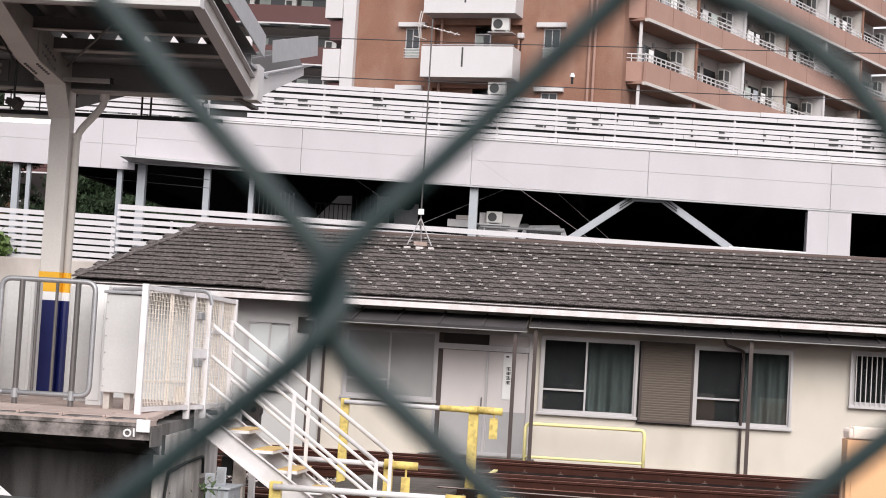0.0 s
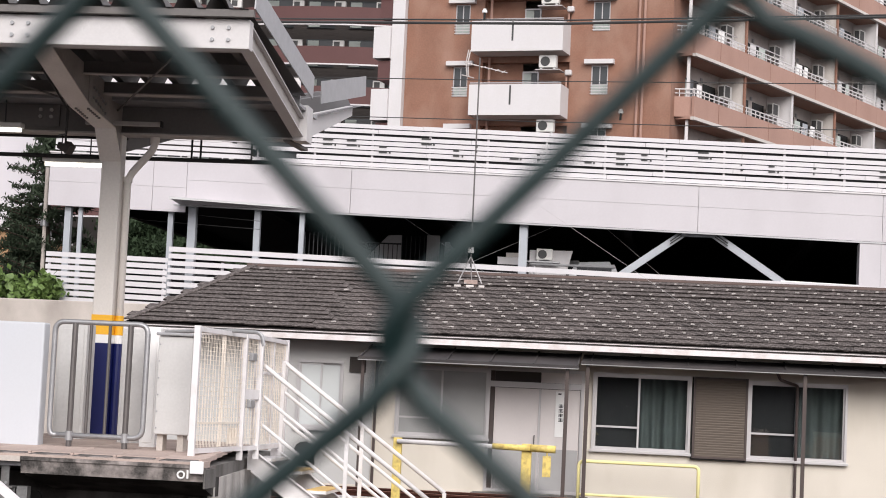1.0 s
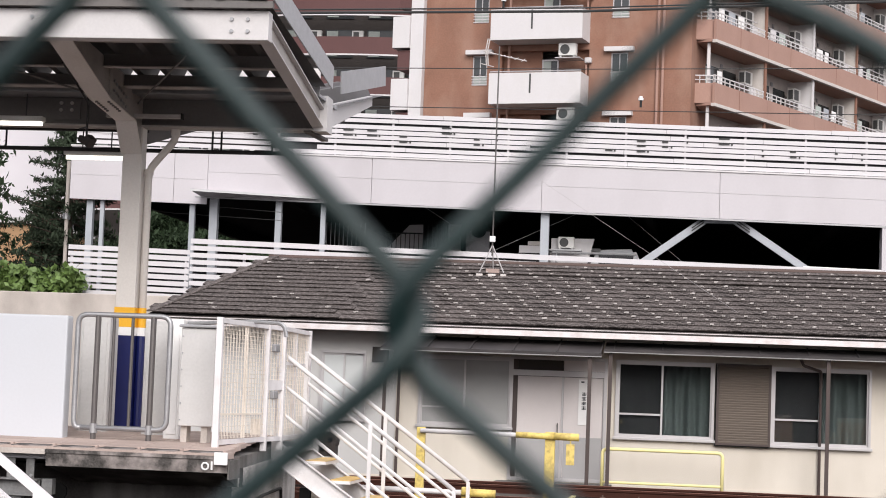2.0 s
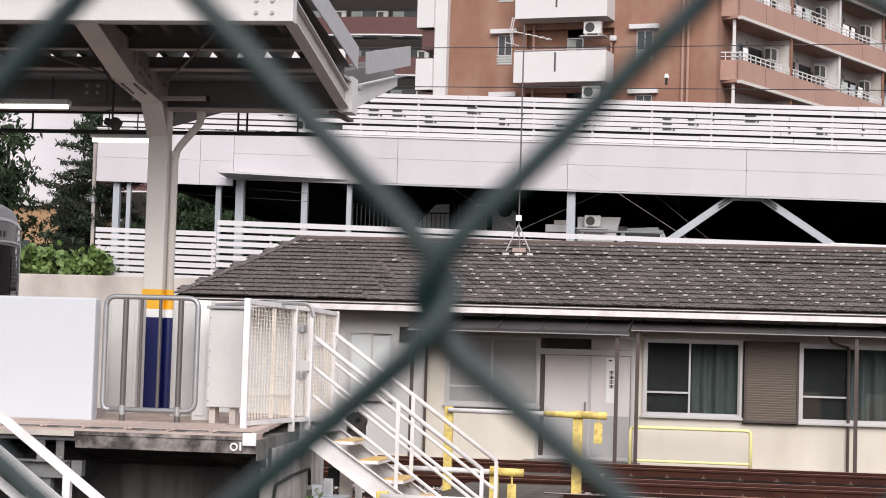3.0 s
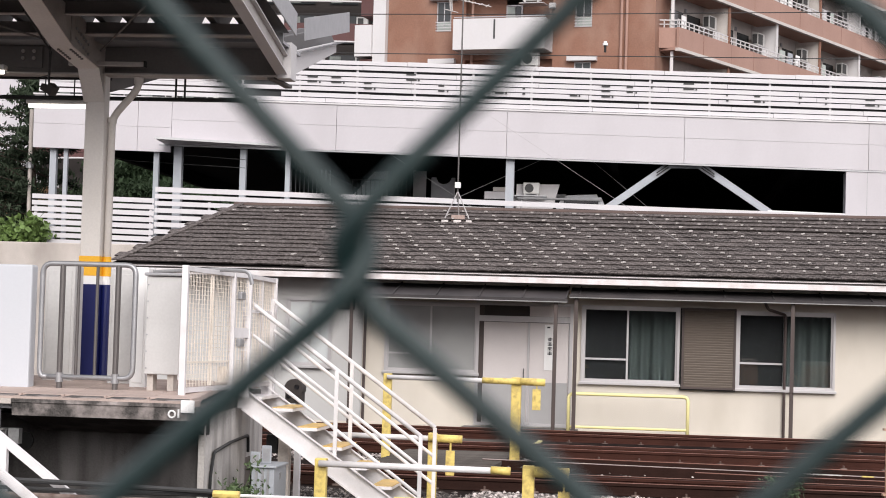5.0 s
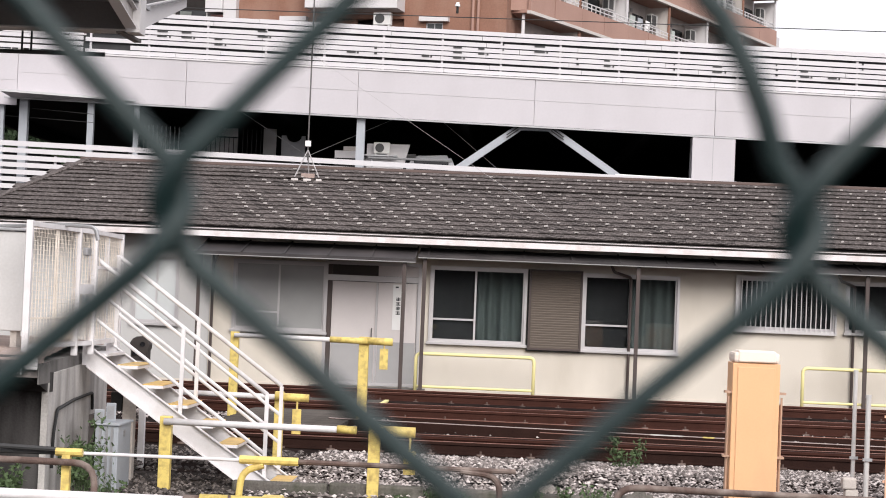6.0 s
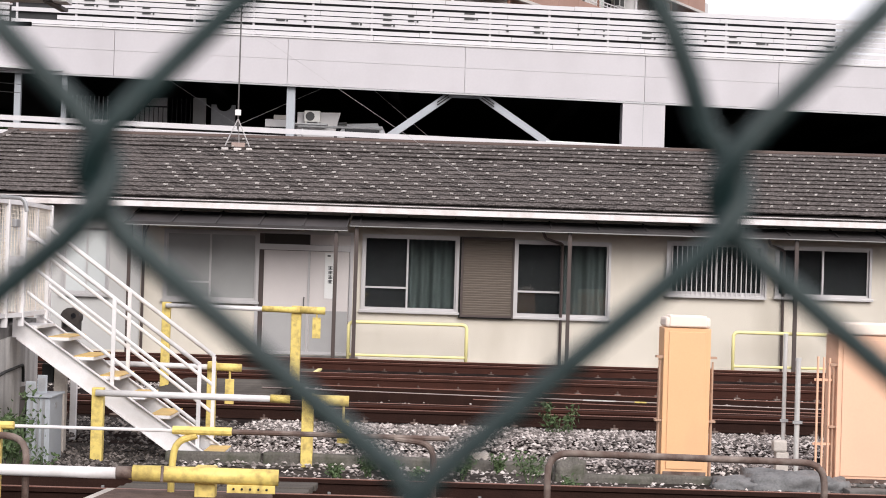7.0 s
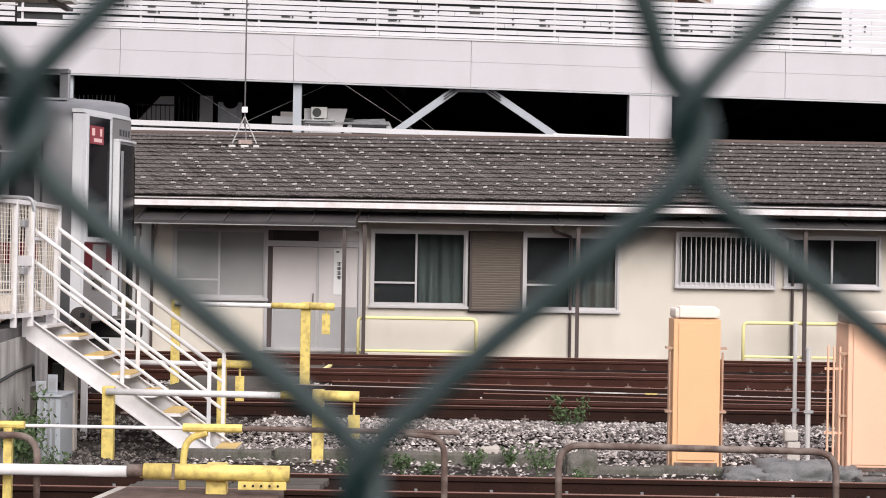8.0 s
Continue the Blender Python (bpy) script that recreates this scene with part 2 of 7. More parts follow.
    "brick_wing": mat("pink_brown_parapet", (0.37, 0.225, 0.18), 0.8, var=0.10, scale=0.5, grain=14, bump=0.08, dirt=(0.31, 0.18, 0.14), dirt_amount=0.5, dirt_scale=0.6, streak=0.6),
    "maroon": mat("maroon_parapet", (0.10, 0.045, 0.043), 0.8, var=0.1, scale=0.5, grain=12, bump=0.06),
    "apt_white": mat("white_apartment_paint", (0.60, 0.58, 0.585), 0.7, var=0.04, scale=0.5, grain=12, bump=0.04, dirt=(0.55, 0.52, 0.5), dirt_amount=0.35, streak=0.7),
    "apt_beige": mat("beige_apartment_wall", (0.56, 0.52, 0.49), 0.8, var=0.08, scale=0.5, grain=12, bump=0.04, dirt=(0.42, 0.38, 0.35), dirt_amount=0.4),
    "apt_glass": mat("apartment_window_glass", (0.05, 0.055, 0.058), 0.1, var=0.15, scale=0.8, bump=0),
    "apt_curtain": mat("pale_window_curtain", (0.42, 0.46, 0.43), 0.8, var=0.12, scale=3, bump=0.05),
    "bark": mat("tree_bark", (0.07, 0.055, 0.045), 0.95, spec=0.1, var=0.3, scale=6, bump=0.5),
    "leaf_dark": mat("dark_tree_leaf", (0.030, 0.048, 0.024), 0.6, spec=0.15, var=0.5, scale=1.2, grain=20, bump=0.05, per_object=0.2),
    "leaf_conifer": mat("conifer_needles", (0.040, 0.055, 0.034), 0.7, spec=0.15, var=0.5, scale=1.5, grain=20, bump=0.05),
    "leaf_light": mat("bright_shrub_leaf", (0.105, 0.165, 0.042), 0.6, var=0.5, scale=2.5, grain=20, bump=0.05),
    "weed": mat("weed_leaf", (0.07, 0.11, 0.042), 0.7, var=0.5, scale=6, grain=40, bump=0.05),
    "ochre": mat("ochre_house_wall", (0.36, 0.22, 0.12), 0.85, var=0.1, scale=0.6, bump=0.1),
    "far_white": mat("distant_white_building", (0.66, 0.63, 0.66), 0.8, var=0.05, scale=0.2, bump=0),
    "train_steel": mat("stainless_train_body", (0.27, 0.268, 0.28), 0.48, 0.45, var=0.07, scale=1.5, grain=60, bump=0.03),
    "train_roof": mat("grey_train_roof", (0.26, 0.26, 0.27), 0.55, 0.1, var=0.1, scale=2, bump=0.05),
    "train_mask": mat("grey_train_front", (0.24, 0.232, 0.235), 0.35, 0.4, var=0.05, bump=0.02),
    "train_glass": mat("dark_train_glass", (0.012, 0.012, 0.014), 0.06, var=0.05, bump=0),
    "train_red": mat("crimson_train_stripe", (0.085, 0.006, 0.012), 0.5, spec=0.15, var=0.05, bump=0),
    "led_red": mat("red_destination_display", (0.12, 0.010, 0.018), 0.5, var=0.1, bump=0, emit=(1.0, 0.10, 0.14), power=0.10),
    "led_pale": mat("pale_display_segment", (0.5, 0.3, 0.3), 0.5, bump=0, emit=(1.0, 0.72, 0.66), power=0.25),
    "tube": mat("lit_fluorescent_tube", (0.9, 0.9, 0.85), 0.4, bump=0, emit=(1.0, 0.96, 0.86), power=1.3),
    "lamp_case": mat("lamp_casing", (0.68, 0.67, 0.64), 0.5, var=0.05, bump=0.02),
    "slat_back": mat("dark_fence_mesh", (0.05, 0.05, 0.052), 0.8, spec=0.1, var=0.2),
    # polished trim; also colours the painted highlights on the train's front edges
    "trim_highlight": mat("trim_and_edge_highlight", (0.72, 0.72, 0.74), 0.3, 0.25, var=0.05, bump=0.02),
    "mesh": mat("cream_wire_mesh", (0.80, 0.72, 0.63), 0.6, var=0.12, scale=9, bump=0.05),
    "rod_brown": mat("dull_orange_rod", (0.46, 0.29, 0.20), 0.6, var=0.2, scale=8, bump=0.1),
    "brick_pad": mat("pinkish_brick_pad", (0.36, 0.27, 0.24), 0.9, var=0.2, scale=12, bump=0.3),
    "crossing": mat("worn_crossing_slab", (0.14, 0.10, 0.086), 0.95, spec=0.1, var=0.4, scale=9, grain=90, bump=0.6, dirt=(0.10, 0.075, 0.066), dirt_amount=0.6, dirt_scale=7),
    "wire": mat("dark_cable", (0.03, 0.03, 0.03), 0.6, var=0.1, bump=0),
    "wire_pale": mat("grey_guy_wire", (0.42, 0.40, 0.40), 0.5, 0.3, var=0.1, bump=0),
}



def stone_mat(name, low, mid, high):
    """Ballast stones, each of its own tone."""
    m = bpy.data.materials.new(name)
    m.use_nodes = True
    t = m.node_tree
    p = t.nodes["Principled BSDF"]
    p.inputs["Roughness"].default_value = 0.9
    geo = t.nodes.new("ShaderNodeNewGeometry")
    ramp = t.nodes.new("ShaderNodeValToRGB")
    ramp.color_ramp.elements[0].color = low
    ramp.color_ramp.elements[1].color = high
    e = ramp.color_ramp.elements.new(0.55)
    e.color = mid
    t.links.new(geo.outputs["Random Per Island"], ramp.inputs[0])
    t.links.new(ramp.outputs[0], p.inputs["Base Color"])
    return m


M["stone"] = stone_mat("loose_stone", (0.060, 0.050, 0.046, 1), (0.25, 0.215, 0.20, 1), (0.68, 0.61, 0.58, 1))
M["stone_dark"] = stone_mat("dark_stone", (0.018, 0.015, 0.014, 1), (0.055, 0.045, 0.040, 1), (0.22, 0.19, 0.175, 1))

# ---------------------------------------------------------------- building tools
ORIGIN = {}


def thing(name, base, label, category, group="", kind=""):
    """An empty at the base of a thing; its parts are given in world metres."""
    ob = new(name)
    ob.empty_display_size = 0.2
    ob.location = base
    ORIGIN[ob] = Vector(base)
    return tagged(ob, label, category, group, kind)


def mesh_of(name, bm, material):
    me = bpy.data.meshes.new(name)
    bm.to_mesh(me)
    bm.free()
    me.materials.append(material)
    return me


def part(name, bm, material, parent, label="", kind="", smooth=False):
    """Links a bmesh, in world metres, as one mesh object under a thing or part."""
    o = ORIGIN[parent]
    for v in bm.verts:
        v.co -= o
    if smooth:
        for f in bm.faces:
            f.smooth = True
    ob = new(name, mesh_of(name, bm, material))
    ob.parent = parent
    ORIGIN[ob] = o
    return tagged(ob, label, "", "", kind)


def solo(name, bm, material, label, category, group="", kind="", base=None, smooth=False):
    """A thing of one mesh, in world metres."""
    o = Vector(base) if base else sum((v.co for v in bm.verts), Vector()) / max(1, len(bm.verts))
    for v in bm.verts:
        v.co -= o
    if smooth:
        for f in bm.faces:
            f.smooth = True
    ob = new(name, mesh_of(name, bm, material))
    ob.location = o
    ORIGIN[ob] = o
    return tagged(ob, label, category, group, kind)


def piece(name, me, parent, at, turn=None):
    """One of many alike pieces on a shared mesh; at is in world metres."""
    ob = new(name, me)
    ob.parent = parent
    ob.location = Vector(at) - ORIGIN[parent]
    if turn:
        ob.rotation_euler = turn
    ORIGIN[ob] = Vector(at)
    return ob


def box(x0, x1, y0, y1, z0, z1, bm=None, bevel=0.0):
    own = bmesh.new()
    vs = [own.verts.new((x, y, z)) for x in (x0, x1) for y in (y0, y1) for z in (z0, z1)]
    for a, b, c, d in ((0, 1, 3, 2), (4, 6, 7, 5), (0, 4, 5, 1), (2, 3, 7, 6), (0, 2, 6, 4), (1, 5, 7, 3)):
        own.faces.new((vs[a], vs[b], vs[c], vs[d]))
    if bevel:
        bmesh.ops.bevel(own, geom=own.edges[:], offset=bevel, segments=2, affect="EDGES", profile=0.5)
    bmesh.ops.recalc_face_normals(own, faces=own.faces[:])
    if bm is None:
        return own
    merge(bm, own)
    return bm


def merge(bm, own):
    got = {v: bm.verts.new(v.co) for v in own.verts}
    for f in own.faces:
        bm.faces.new([got[v] for v in f.verts])
    own.free()


def beam(a, b, w, h, bm=None, up=(0, 0, 1), bevel=0.0):
    """A box beam from a to b, w across and h along up."""
    a, b = Vector(a), Vector(b)
    d = b - a
    x = d.normalized()
    side = Vector(up).cross(x)
    if side.length < 1e-6:
        side = Vector((0, 1, 0)).cross(x)
    side.normalize()
    top = x.cross(side)
    own = box(0, d.length, -w / 2, w / 2, -h / 2, h / 2, None, bevel)
    m = Matrix((x, side, top)).transposed().to_4x4()
    m.translation = a
    bmesh.ops.transform(own, matrix=m, verts=own.verts[:])
    bmesh.ops.recalc_face_normals(own, faces=own.faces[:])
    if bm is None:
        return own
    merge(bm, own)
    return bm


def tube(pts, r, seg=10, bm=None, caps=True):
    """A round pipe along a line of points."""
    bm = bm or bmesh.new()
    pts = [Vector(p) for p in pts]
    rings, side = [], None
    for i, p in enumerate(pts):
        d = (pts[min(i + 1, len(pts) - 1)] - pts[max(i - 1, 0)]).normalized()
        if side is None:
            side = d.cross(Vector((0.31, 0.17, 0.93)))
        side = (side - d * side.dot(d)).normalized()
        up = d.cross(side)
        rings.append([bm.verts.new(p + r * (math.cos(a) * side + math.sin(a) * up)) for a in (2 * math.pi * k / seg for k in range(seg))])
    for p, q in zip(rings, rings[1:]):
        for k in range(seg):
            bm.faces.new((p[k], p[(k + 1) % seg], q[(k + 1) % seg], q[k]))
    if caps:
        bm.faces.new(rings[0][::-1])
        bm.faces.new(rings[-1])
    bmesh.ops.recalc_face_normals(bm, faces=bm.faces[:])
    return bm


def rounded(pts, radius, steps=5):
    """A line of points with its corners rounded."""
    pts = [Vector(p) for p in pts]
    out = [pts[0]]
    for a, b, c in zip(pts, pts[1:], pts[2:]):
        p = b + (a - b).normalized() * min(radius, (a - b).length * 0.49)
        q = b + (c - b).normalized() * min(radius, (c - b).length * 0.49)
        out += [p.lerp(b, t).lerp(b.lerp(q, t), t) for t in (k / steps for k in range(steps + 1))]
    return out + [pts[-1]]


def profile(points, x0, x1, bm=None, axis="x"):
    """A closed outline of (y, z) points drawn out along x."""
    own = bmesh.new()
    a = [own.verts.new((x0, y, z)) for y, z in points]
    b = [own.verts.new((x1, y, z)) for y, z in points]
    n = len(points)
    own.faces.new(a)
    own.faces.new(b[::-1])
    for i in range(n):
        own.faces.new((a[i], b[i], b[(i + 1) % n], a[(i + 1) % n]))
    bmesh.ops.recalc_face_normals(own, faces=own.faces[:])
    if bm is None:
        return own
    merge(bm, own)
    return bm


def wall_with_holes(x0, x1, y0, y1, z0, z1, holes):
    """A wall along x with thickness y0..y1 and holes (x0, x1, z0, z1) through it."""
    bm = bmesh.new()
    xs = sorted({x0, x1, *(h[0] for h in holes), *(h[1] for h in holes)})
    zs = sorted({z0, z1, *(h[2] for h in holes), *(h[3] for h in holes)})
    xs = [x for x in xs if x0 <= x <= x1]
    solid = lambda i, j: (0 <= i < len(xs) - 1 and 0 <= j < len(zs) - 1 and not any(
        h[0] < (xs[i] + xs[i + 1]) / 2 < h[1] and h[2] < (zs[j] + zs[j + 1]) / 2 < h[3] for h in holes))
    q = lambda *vs: bm.faces.new([bm.verts.new(v) for v in vs])
    for i in range(len(xs) - 1):
        for j in range(len(zs) - 1):
            if not solid(i, j):
                continue
            a, b, c, d = xs[i], xs[i + 1], zs[j], zs[j + 1]
            q((a, y0, c), (b, y0, c), (b, y0, d), (a, y0, d))
            q((a, y1, c), (a, y1, d), (b, y1, d), (b, y1, c))
            if not solid(i - 1, j):
                q((a, y0, c), (a, y0, d), (a, y1, d), (a, y1, c))
            if not solid(i + 1, j):
                q((b, y0, c), (b, y1, c), (b, y1, d), (b, y0, d))
            if not solid(i, j - 1):
                q((a, y0, c), (a, y1, c), (b, y1, c), (b, y0, c))
            if not solid(i, j + 1):
                q((a, y0, d), (b, y0, d), (b, y1, d), (a, y1, d))
    bmesh.ops.remove_doubles(bm, verts=bm.verts[:], dist=0.0005)
    return bm


def ring_frame(x0, x1, z0, z1, y0, y1, w, bm=None):
    """A rectangular frame of bars w wide."""
    bm = bm or bmesh.new()
    box(x0, x1, y0, y1, z0, z0 + w, bm)
    box(x0, x1, y0, y1, z1 - w, z1, bm)
    box(x0, x0 + w, y0 + 0.001, y1 - 0.001, z0 + w, z1 - w, bm)
    box(x1 - w, x1, y0 + 0.001, y1 - 0.001, z0 + w, z1 - w, bm)
    return bm


def leaf_cloud(rng, clumps, per, size, spread, droop=0.0, flat=0.75):
    """Many small folded leaves round clump centres; built from plain lists."""
    verts, faces = [], []
    for c, r in clumps:
        for _ in range(per):
            d = Vector((rng.gauss(0, 1), rng.gauss(0, 1), rng.gauss(0, flat))) * (r * 0.5)
            p = Vector(c) + d
            n = Vector((rng.gauss(0, 1), rng.gauss(0, 1), rng.gauss(0.4, 1))).normalized()
            u = n.orthogonal().normalized()
            u = Matrix.Rotation(rng.uniform(0, 6.28), 3, n) @ u
            u.z -= droop
            v = n.cross(u)
            s = size * rng.uniform(0.6, 1.4)
            k = len(verts)
            verts += [p - u * s, p + v * s * spread + n * s * 0.12, p + u * s, p - v * s * spread + n * s * 0.12]
            faces += [(k, k + 1, k + 2), (k, k + 2, k + 3)]
    return verts, faces


def cloud_part(name, data, material, parent, label=""):
    verts, faces = data
    o = ORIGIN[parent]
    me = bpy.data.meshes.new(name)
    me.from_pydata([tuple(Vector(v) - o) for v in verts], [], faces)
    me.materials.append(material)
    ob = new(name, me)
    ob.parent = parent
    ORIGIN[ob] = o
    return tagged(ob, label)

# ---------------------------------------------------------------- ground
RAILS = 0.0        # rail heads
YARD = -0.30       # trodden ground between the tracks
UPPER = 3.6        # ground of the car park behind the retaining wall


def build_ground():
    prof = [(-300, 0.05), (6, 0.05), (12.5, 0.0), (13.4, YARD), (22.2, YARD), (32, -0.06), (43.9, -0.06), (43.95, UPPER), (4000, UPPER)]
    bm = bmesh.new()
    xs = (-2500, -60, -20, -10, 0, 10, 20, 60, 2500)
    rows = [[bm.verts.new((x, y, z)) for x in xs] for y, z in prof]
    for r, s in zip(rows, rows[1:]):
        for k in range(len(xs) - 1):
            bm.faces.new((r[k], r[k + 1], s[k + 1], s[k]))
    solo("ground", bm, M["ground"], "dark trodden earth of the railway yard", "ground", kind="structure", base=(0, 0, 0))
    # added out of view so that the office panes reflect something dark
    wall = box(-60, 60, -12.4, -12, 0.0, 3.4)
    solo("street_wall", wall, M["concrete_dk"], "plain dark wall added unseen behind the viewer to darken window reflections", "wall", kind="structure")
    wall = box(-80, 80, 43.5, 43.94, -0.3, 3.66, None, 0.02)
    solo("retaining_wall", wall, M["concrete_lt"], "pale pinkish concrete retaining wall behind the yard", "wall", kind="structure")


def rail_section(y):
    """Foot, web and head of a rail, its head at rail level."""
    return [(y - 0.06, -0.153), (y + 0.06, -0.153), (y + 0.06, -0.14), (y + 0.012, -0.122), (y + 0.012, -0.045), (y + 0.032, -0.034),
            (y + 0.032, -0.004), (y + 0.026, 0), (y - 0.026, 0), (y - 0.032, -0.004), (y - 0.032, -0.034), (y - 0.012, -0.045), (y - 0.012, -0.122), (y - 0.06, -0.14)]


def build_track(y, name, material, label, x0=-60, x1=60, z=0.0, check=False):
    t = thing("railway_track", (0, y, YARD), label, "railway track", "railway tracks", "structure")
    for s in (-0.5655, 0.5655):
        bm = profile([(a, b + z) for a, b in rail_section(y + s)], x0, x1)
        part("rail", bm, material, t)
        part("rail_head", box(x0, x1, y + s - 0.024, y + s + 0.024, z + 0.0005, z + 0.004), M["rail_top"], t, "worn bright rail head")
    if check:
        for s in (-0.46, 0.46):
            part("check_rail", profile([(a, b + z - 0.01) for a, b in rail_section(y + s)], -9, 14), M["rust_red"], t)
    me = mesh_of("sleeper", box(-0.11, 0.11, -1.0, 1.0, -0.14, -0.002, None, 0.01), M["sleeper"])
    for k in range(44):
        piece("sleeper", me, t, (-13.2 + 0.62 * k, y, z - 0.155))
    clip = box(-0.05, 0.05, -0.03, 0.03, 0, 0.022, None, 0.004)
    tube([(0, -0.005, 0.02), (0, -0.005, 0.06)], 0.014, 6, clip)
    me = mesh_of("rail_clip", clip, M["zinc"] if y < 20 else M["rust_pipe"])
    for k in range(9, 40):
        for d in (-0.655, 0.476):
            piece("rail_clip", me, t, (-13.2 + 0.62 * k, y + d, z - 0.156))
    return t


def build_tracks():
    build_track(15.33, "a", M["rust_dark"], "rusty track along the near platform face")
    build_track(24.45, "b", M["rust_dark"], "rusty track behind the platform on grey ballast", check=True)
    build_track(30.5, "c", M["rust_red"], "red-rusted siding track on dark ballast", z=0.05, check=True)
    build_track(34.1, "d", M["rust_red"], "disused rusty track beside the office building", z=0.11)
    # turnout rail that runs off between the two middle tracks
    t = thing("turnout_rail", (0, 27, -0.15), "long rusty turnout rail crossing between two tracks", "rail", kind="structure")
    part("rail", beam((-2.4, 27.55, -0.07), (12, 25.3, -0.07), 0.065, 0.14), M["rust_dark"], t)
    part("rail_head", beam((-2.4, 27.55, 0.004), (12, 25.3, 0.004), 0.06, 0.008), M["rail_bright"], t, "worn bright rail head")
    for (xa, ya), (xb, yb) in (((-1.6, 28.5), (12, 27.2)), ((0.6, 26.35), (9.5, 24.95))):
        part("rail", beam((xa, ya, -0.07), (xb, yb, -0.07), 0.06, 0.13), M["rust_dark"], t)
        part("rail_head", beam((xa, ya, 0.0), (xb, yb, 0.0), 0.05, 0.008), M["rail_top"], t, "worn rail head")
    for k in range(5):
        q = k / 5
        x, y = 0.2 + 8.5 * q, 25.62 - 0.02 * k
        part("slide_chair", box(x - 0.10, x + 0.10, y - 0.12, y + 0.12, -0.15, -0.085, None, 0.01), M["black"], t)
    part("joint_plate", beam((2.15, 26.83, 0.004), (2.6, 26.76, 0.004), 0.05, 0.014), M["guard"], t)
    part("joint_plate", beam((2.86, 26.72, 0.004), (3.02, 26.695, 0.004), 0.05, 0.016), M["yellow"], t, "worn yellow joint plate")
    # ballast beds
    bed = profile([(21.3, YARD - 0.05), (22.4, -0.17), (26.6, -0.14), (29.0, -0.12), (32.4, -0.08), (33.2, -0.03), (35.9, -0.02), (36.4, -0.3), (36.4, YARD - 0.1)], -60, 60)
    solo("ballast_bed", bed, M["ballast"], "grey stone ballast under the far tracks", "ballast", kind="stuff")
    bed = profile([(13.7, YARD - 0.05), (14.2, -0.18), (16.5, -0.18), (17.0, YARD - 0.05)], -60, 60)
    solo("ballast_bed", bed, M["ballast"], "dirty stone ballast under the near track", "ballast", kind="stuff")
    rng = random.Random(5)
    verts, faces = [], []

    def stone(x, y, z, r):
        k = len(verts)
        a = rng.uniform(0, 6.28)
        ring = []
        for i in range(5):
            b = a + i * 1.2566
            q = r * rng.uniform(0.7, 1.2)
            ring.append((x + q * math.cos(b), y + q * math.sin(b), z + rng.uniform(-0.3, 0.3) * r))
        verts.extend(ring)
        verts.append((x + rng.uniform(-.3, .3) * r, y + rng.uniform(-.3, .3) * r, z + r * rng.uniform(0.5, 0.9)))
        for i in range(5):
            faces.append((k + i, k + (i + 1) % 5, k + 5))

    for _ in range(30000):
        y = rng.uniform(19.2, 23.4)
        if y < 20.6 and rng.random() < 0.75:
            continue
        z = (YARD + 0.01 if y < 21.3 else min(-0.16, YARD + 0.03 + (y - 21.3) * 0.13)) + rng.uniform(0, 0.03)
        x = rng.uniform(-3.6, 7.5)
        if x > -2.35 + rng.uniform(-0.12, 0.12) + 0.12 * (y - 21):
            stone(x, y, z, rng.uniform(0.015, 0.034))
    for _ in range(1500):
        y = rng.choice((rng.uniform(25.6, 29.4), rng.uniform(31.6, 33.2), rng.uniform(24.1, 24.9)))
        stone(rng.uniform(-7, 10), y, -0.125 + (y - 26) * 0.008, rng.uniform(0.015, 0.032))
    for x0, x1, n in ((-2.0, -0.3, 599), (5.6, 7.8, 599), (-7, 11, 3800)):
        for _ in range(n):
            y = rng.uniform(31.75, 33.0) if n < 600 else rng.uniform(27.4, 29.3)
            stone(rng.uniform(x0, x1), y, -0.092, rng.uniform(0.018, 0.036))
    for _ in range(2500):
        stone(rng.uniform(-3.5, 5), rng.uniform(16.3, 19.2), YARD + 0.005, rng.uniform(0.01, 0.028))
    me = bpy.data.meshes.new("stones")
    me.from_pydata(verts, [], faces)
    me.materials.append(M["stone"])
    tagged(new("loose_stones", me), "loose grey ballast stones between the tracks", "stones", kind="stuff")
    verts, faces = [], []
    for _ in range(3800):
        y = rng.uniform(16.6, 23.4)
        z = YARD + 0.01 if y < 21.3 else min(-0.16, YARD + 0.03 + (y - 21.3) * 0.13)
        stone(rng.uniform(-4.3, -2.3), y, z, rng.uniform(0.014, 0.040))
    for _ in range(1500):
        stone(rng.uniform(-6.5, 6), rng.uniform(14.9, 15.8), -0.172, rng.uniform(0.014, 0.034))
    me = bpy.data.meshes.new("dark_stones")
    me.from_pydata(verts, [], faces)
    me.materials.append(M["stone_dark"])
    tagged(new("loose_stones", me), "dark rubble under the stairs and the near track", "stones", kind="stuff")
    # low concrete edging and cable trough along the ballast shoulder
    me = mesh_of("kerb_block", box(-0.49, 0.49, -0.07, 0.07, 0, 0.15, None, 0.025), M["mossy"])
    kerb = thing("kerb", (0, 19.3, YARD), "mossy dark concrete edging blocks along the ballast", "kerb", kind="structure")
    for k in range(4):
        piece("kerb_block", me, kerb, (-2.2 + k, 19.75 + 0.02 * math.sin(k * 2.1), YARD - 0.03 + 0.012 * math.sin(k * 1.3)), (0, 0.01 * math.sin(k), 0.015 * math.cos(k * 1.7)))
    me = mesh_of("trough_lid", box(-0.245, 0.245, -0.15, 0.15, 0, 0.06, None, 0.008), M["concrete"])
    trough = thing("cable_trough", (0, 18.6, YARD), "grey concrete cable trough with separate lids", "cable trough", kind="structure")
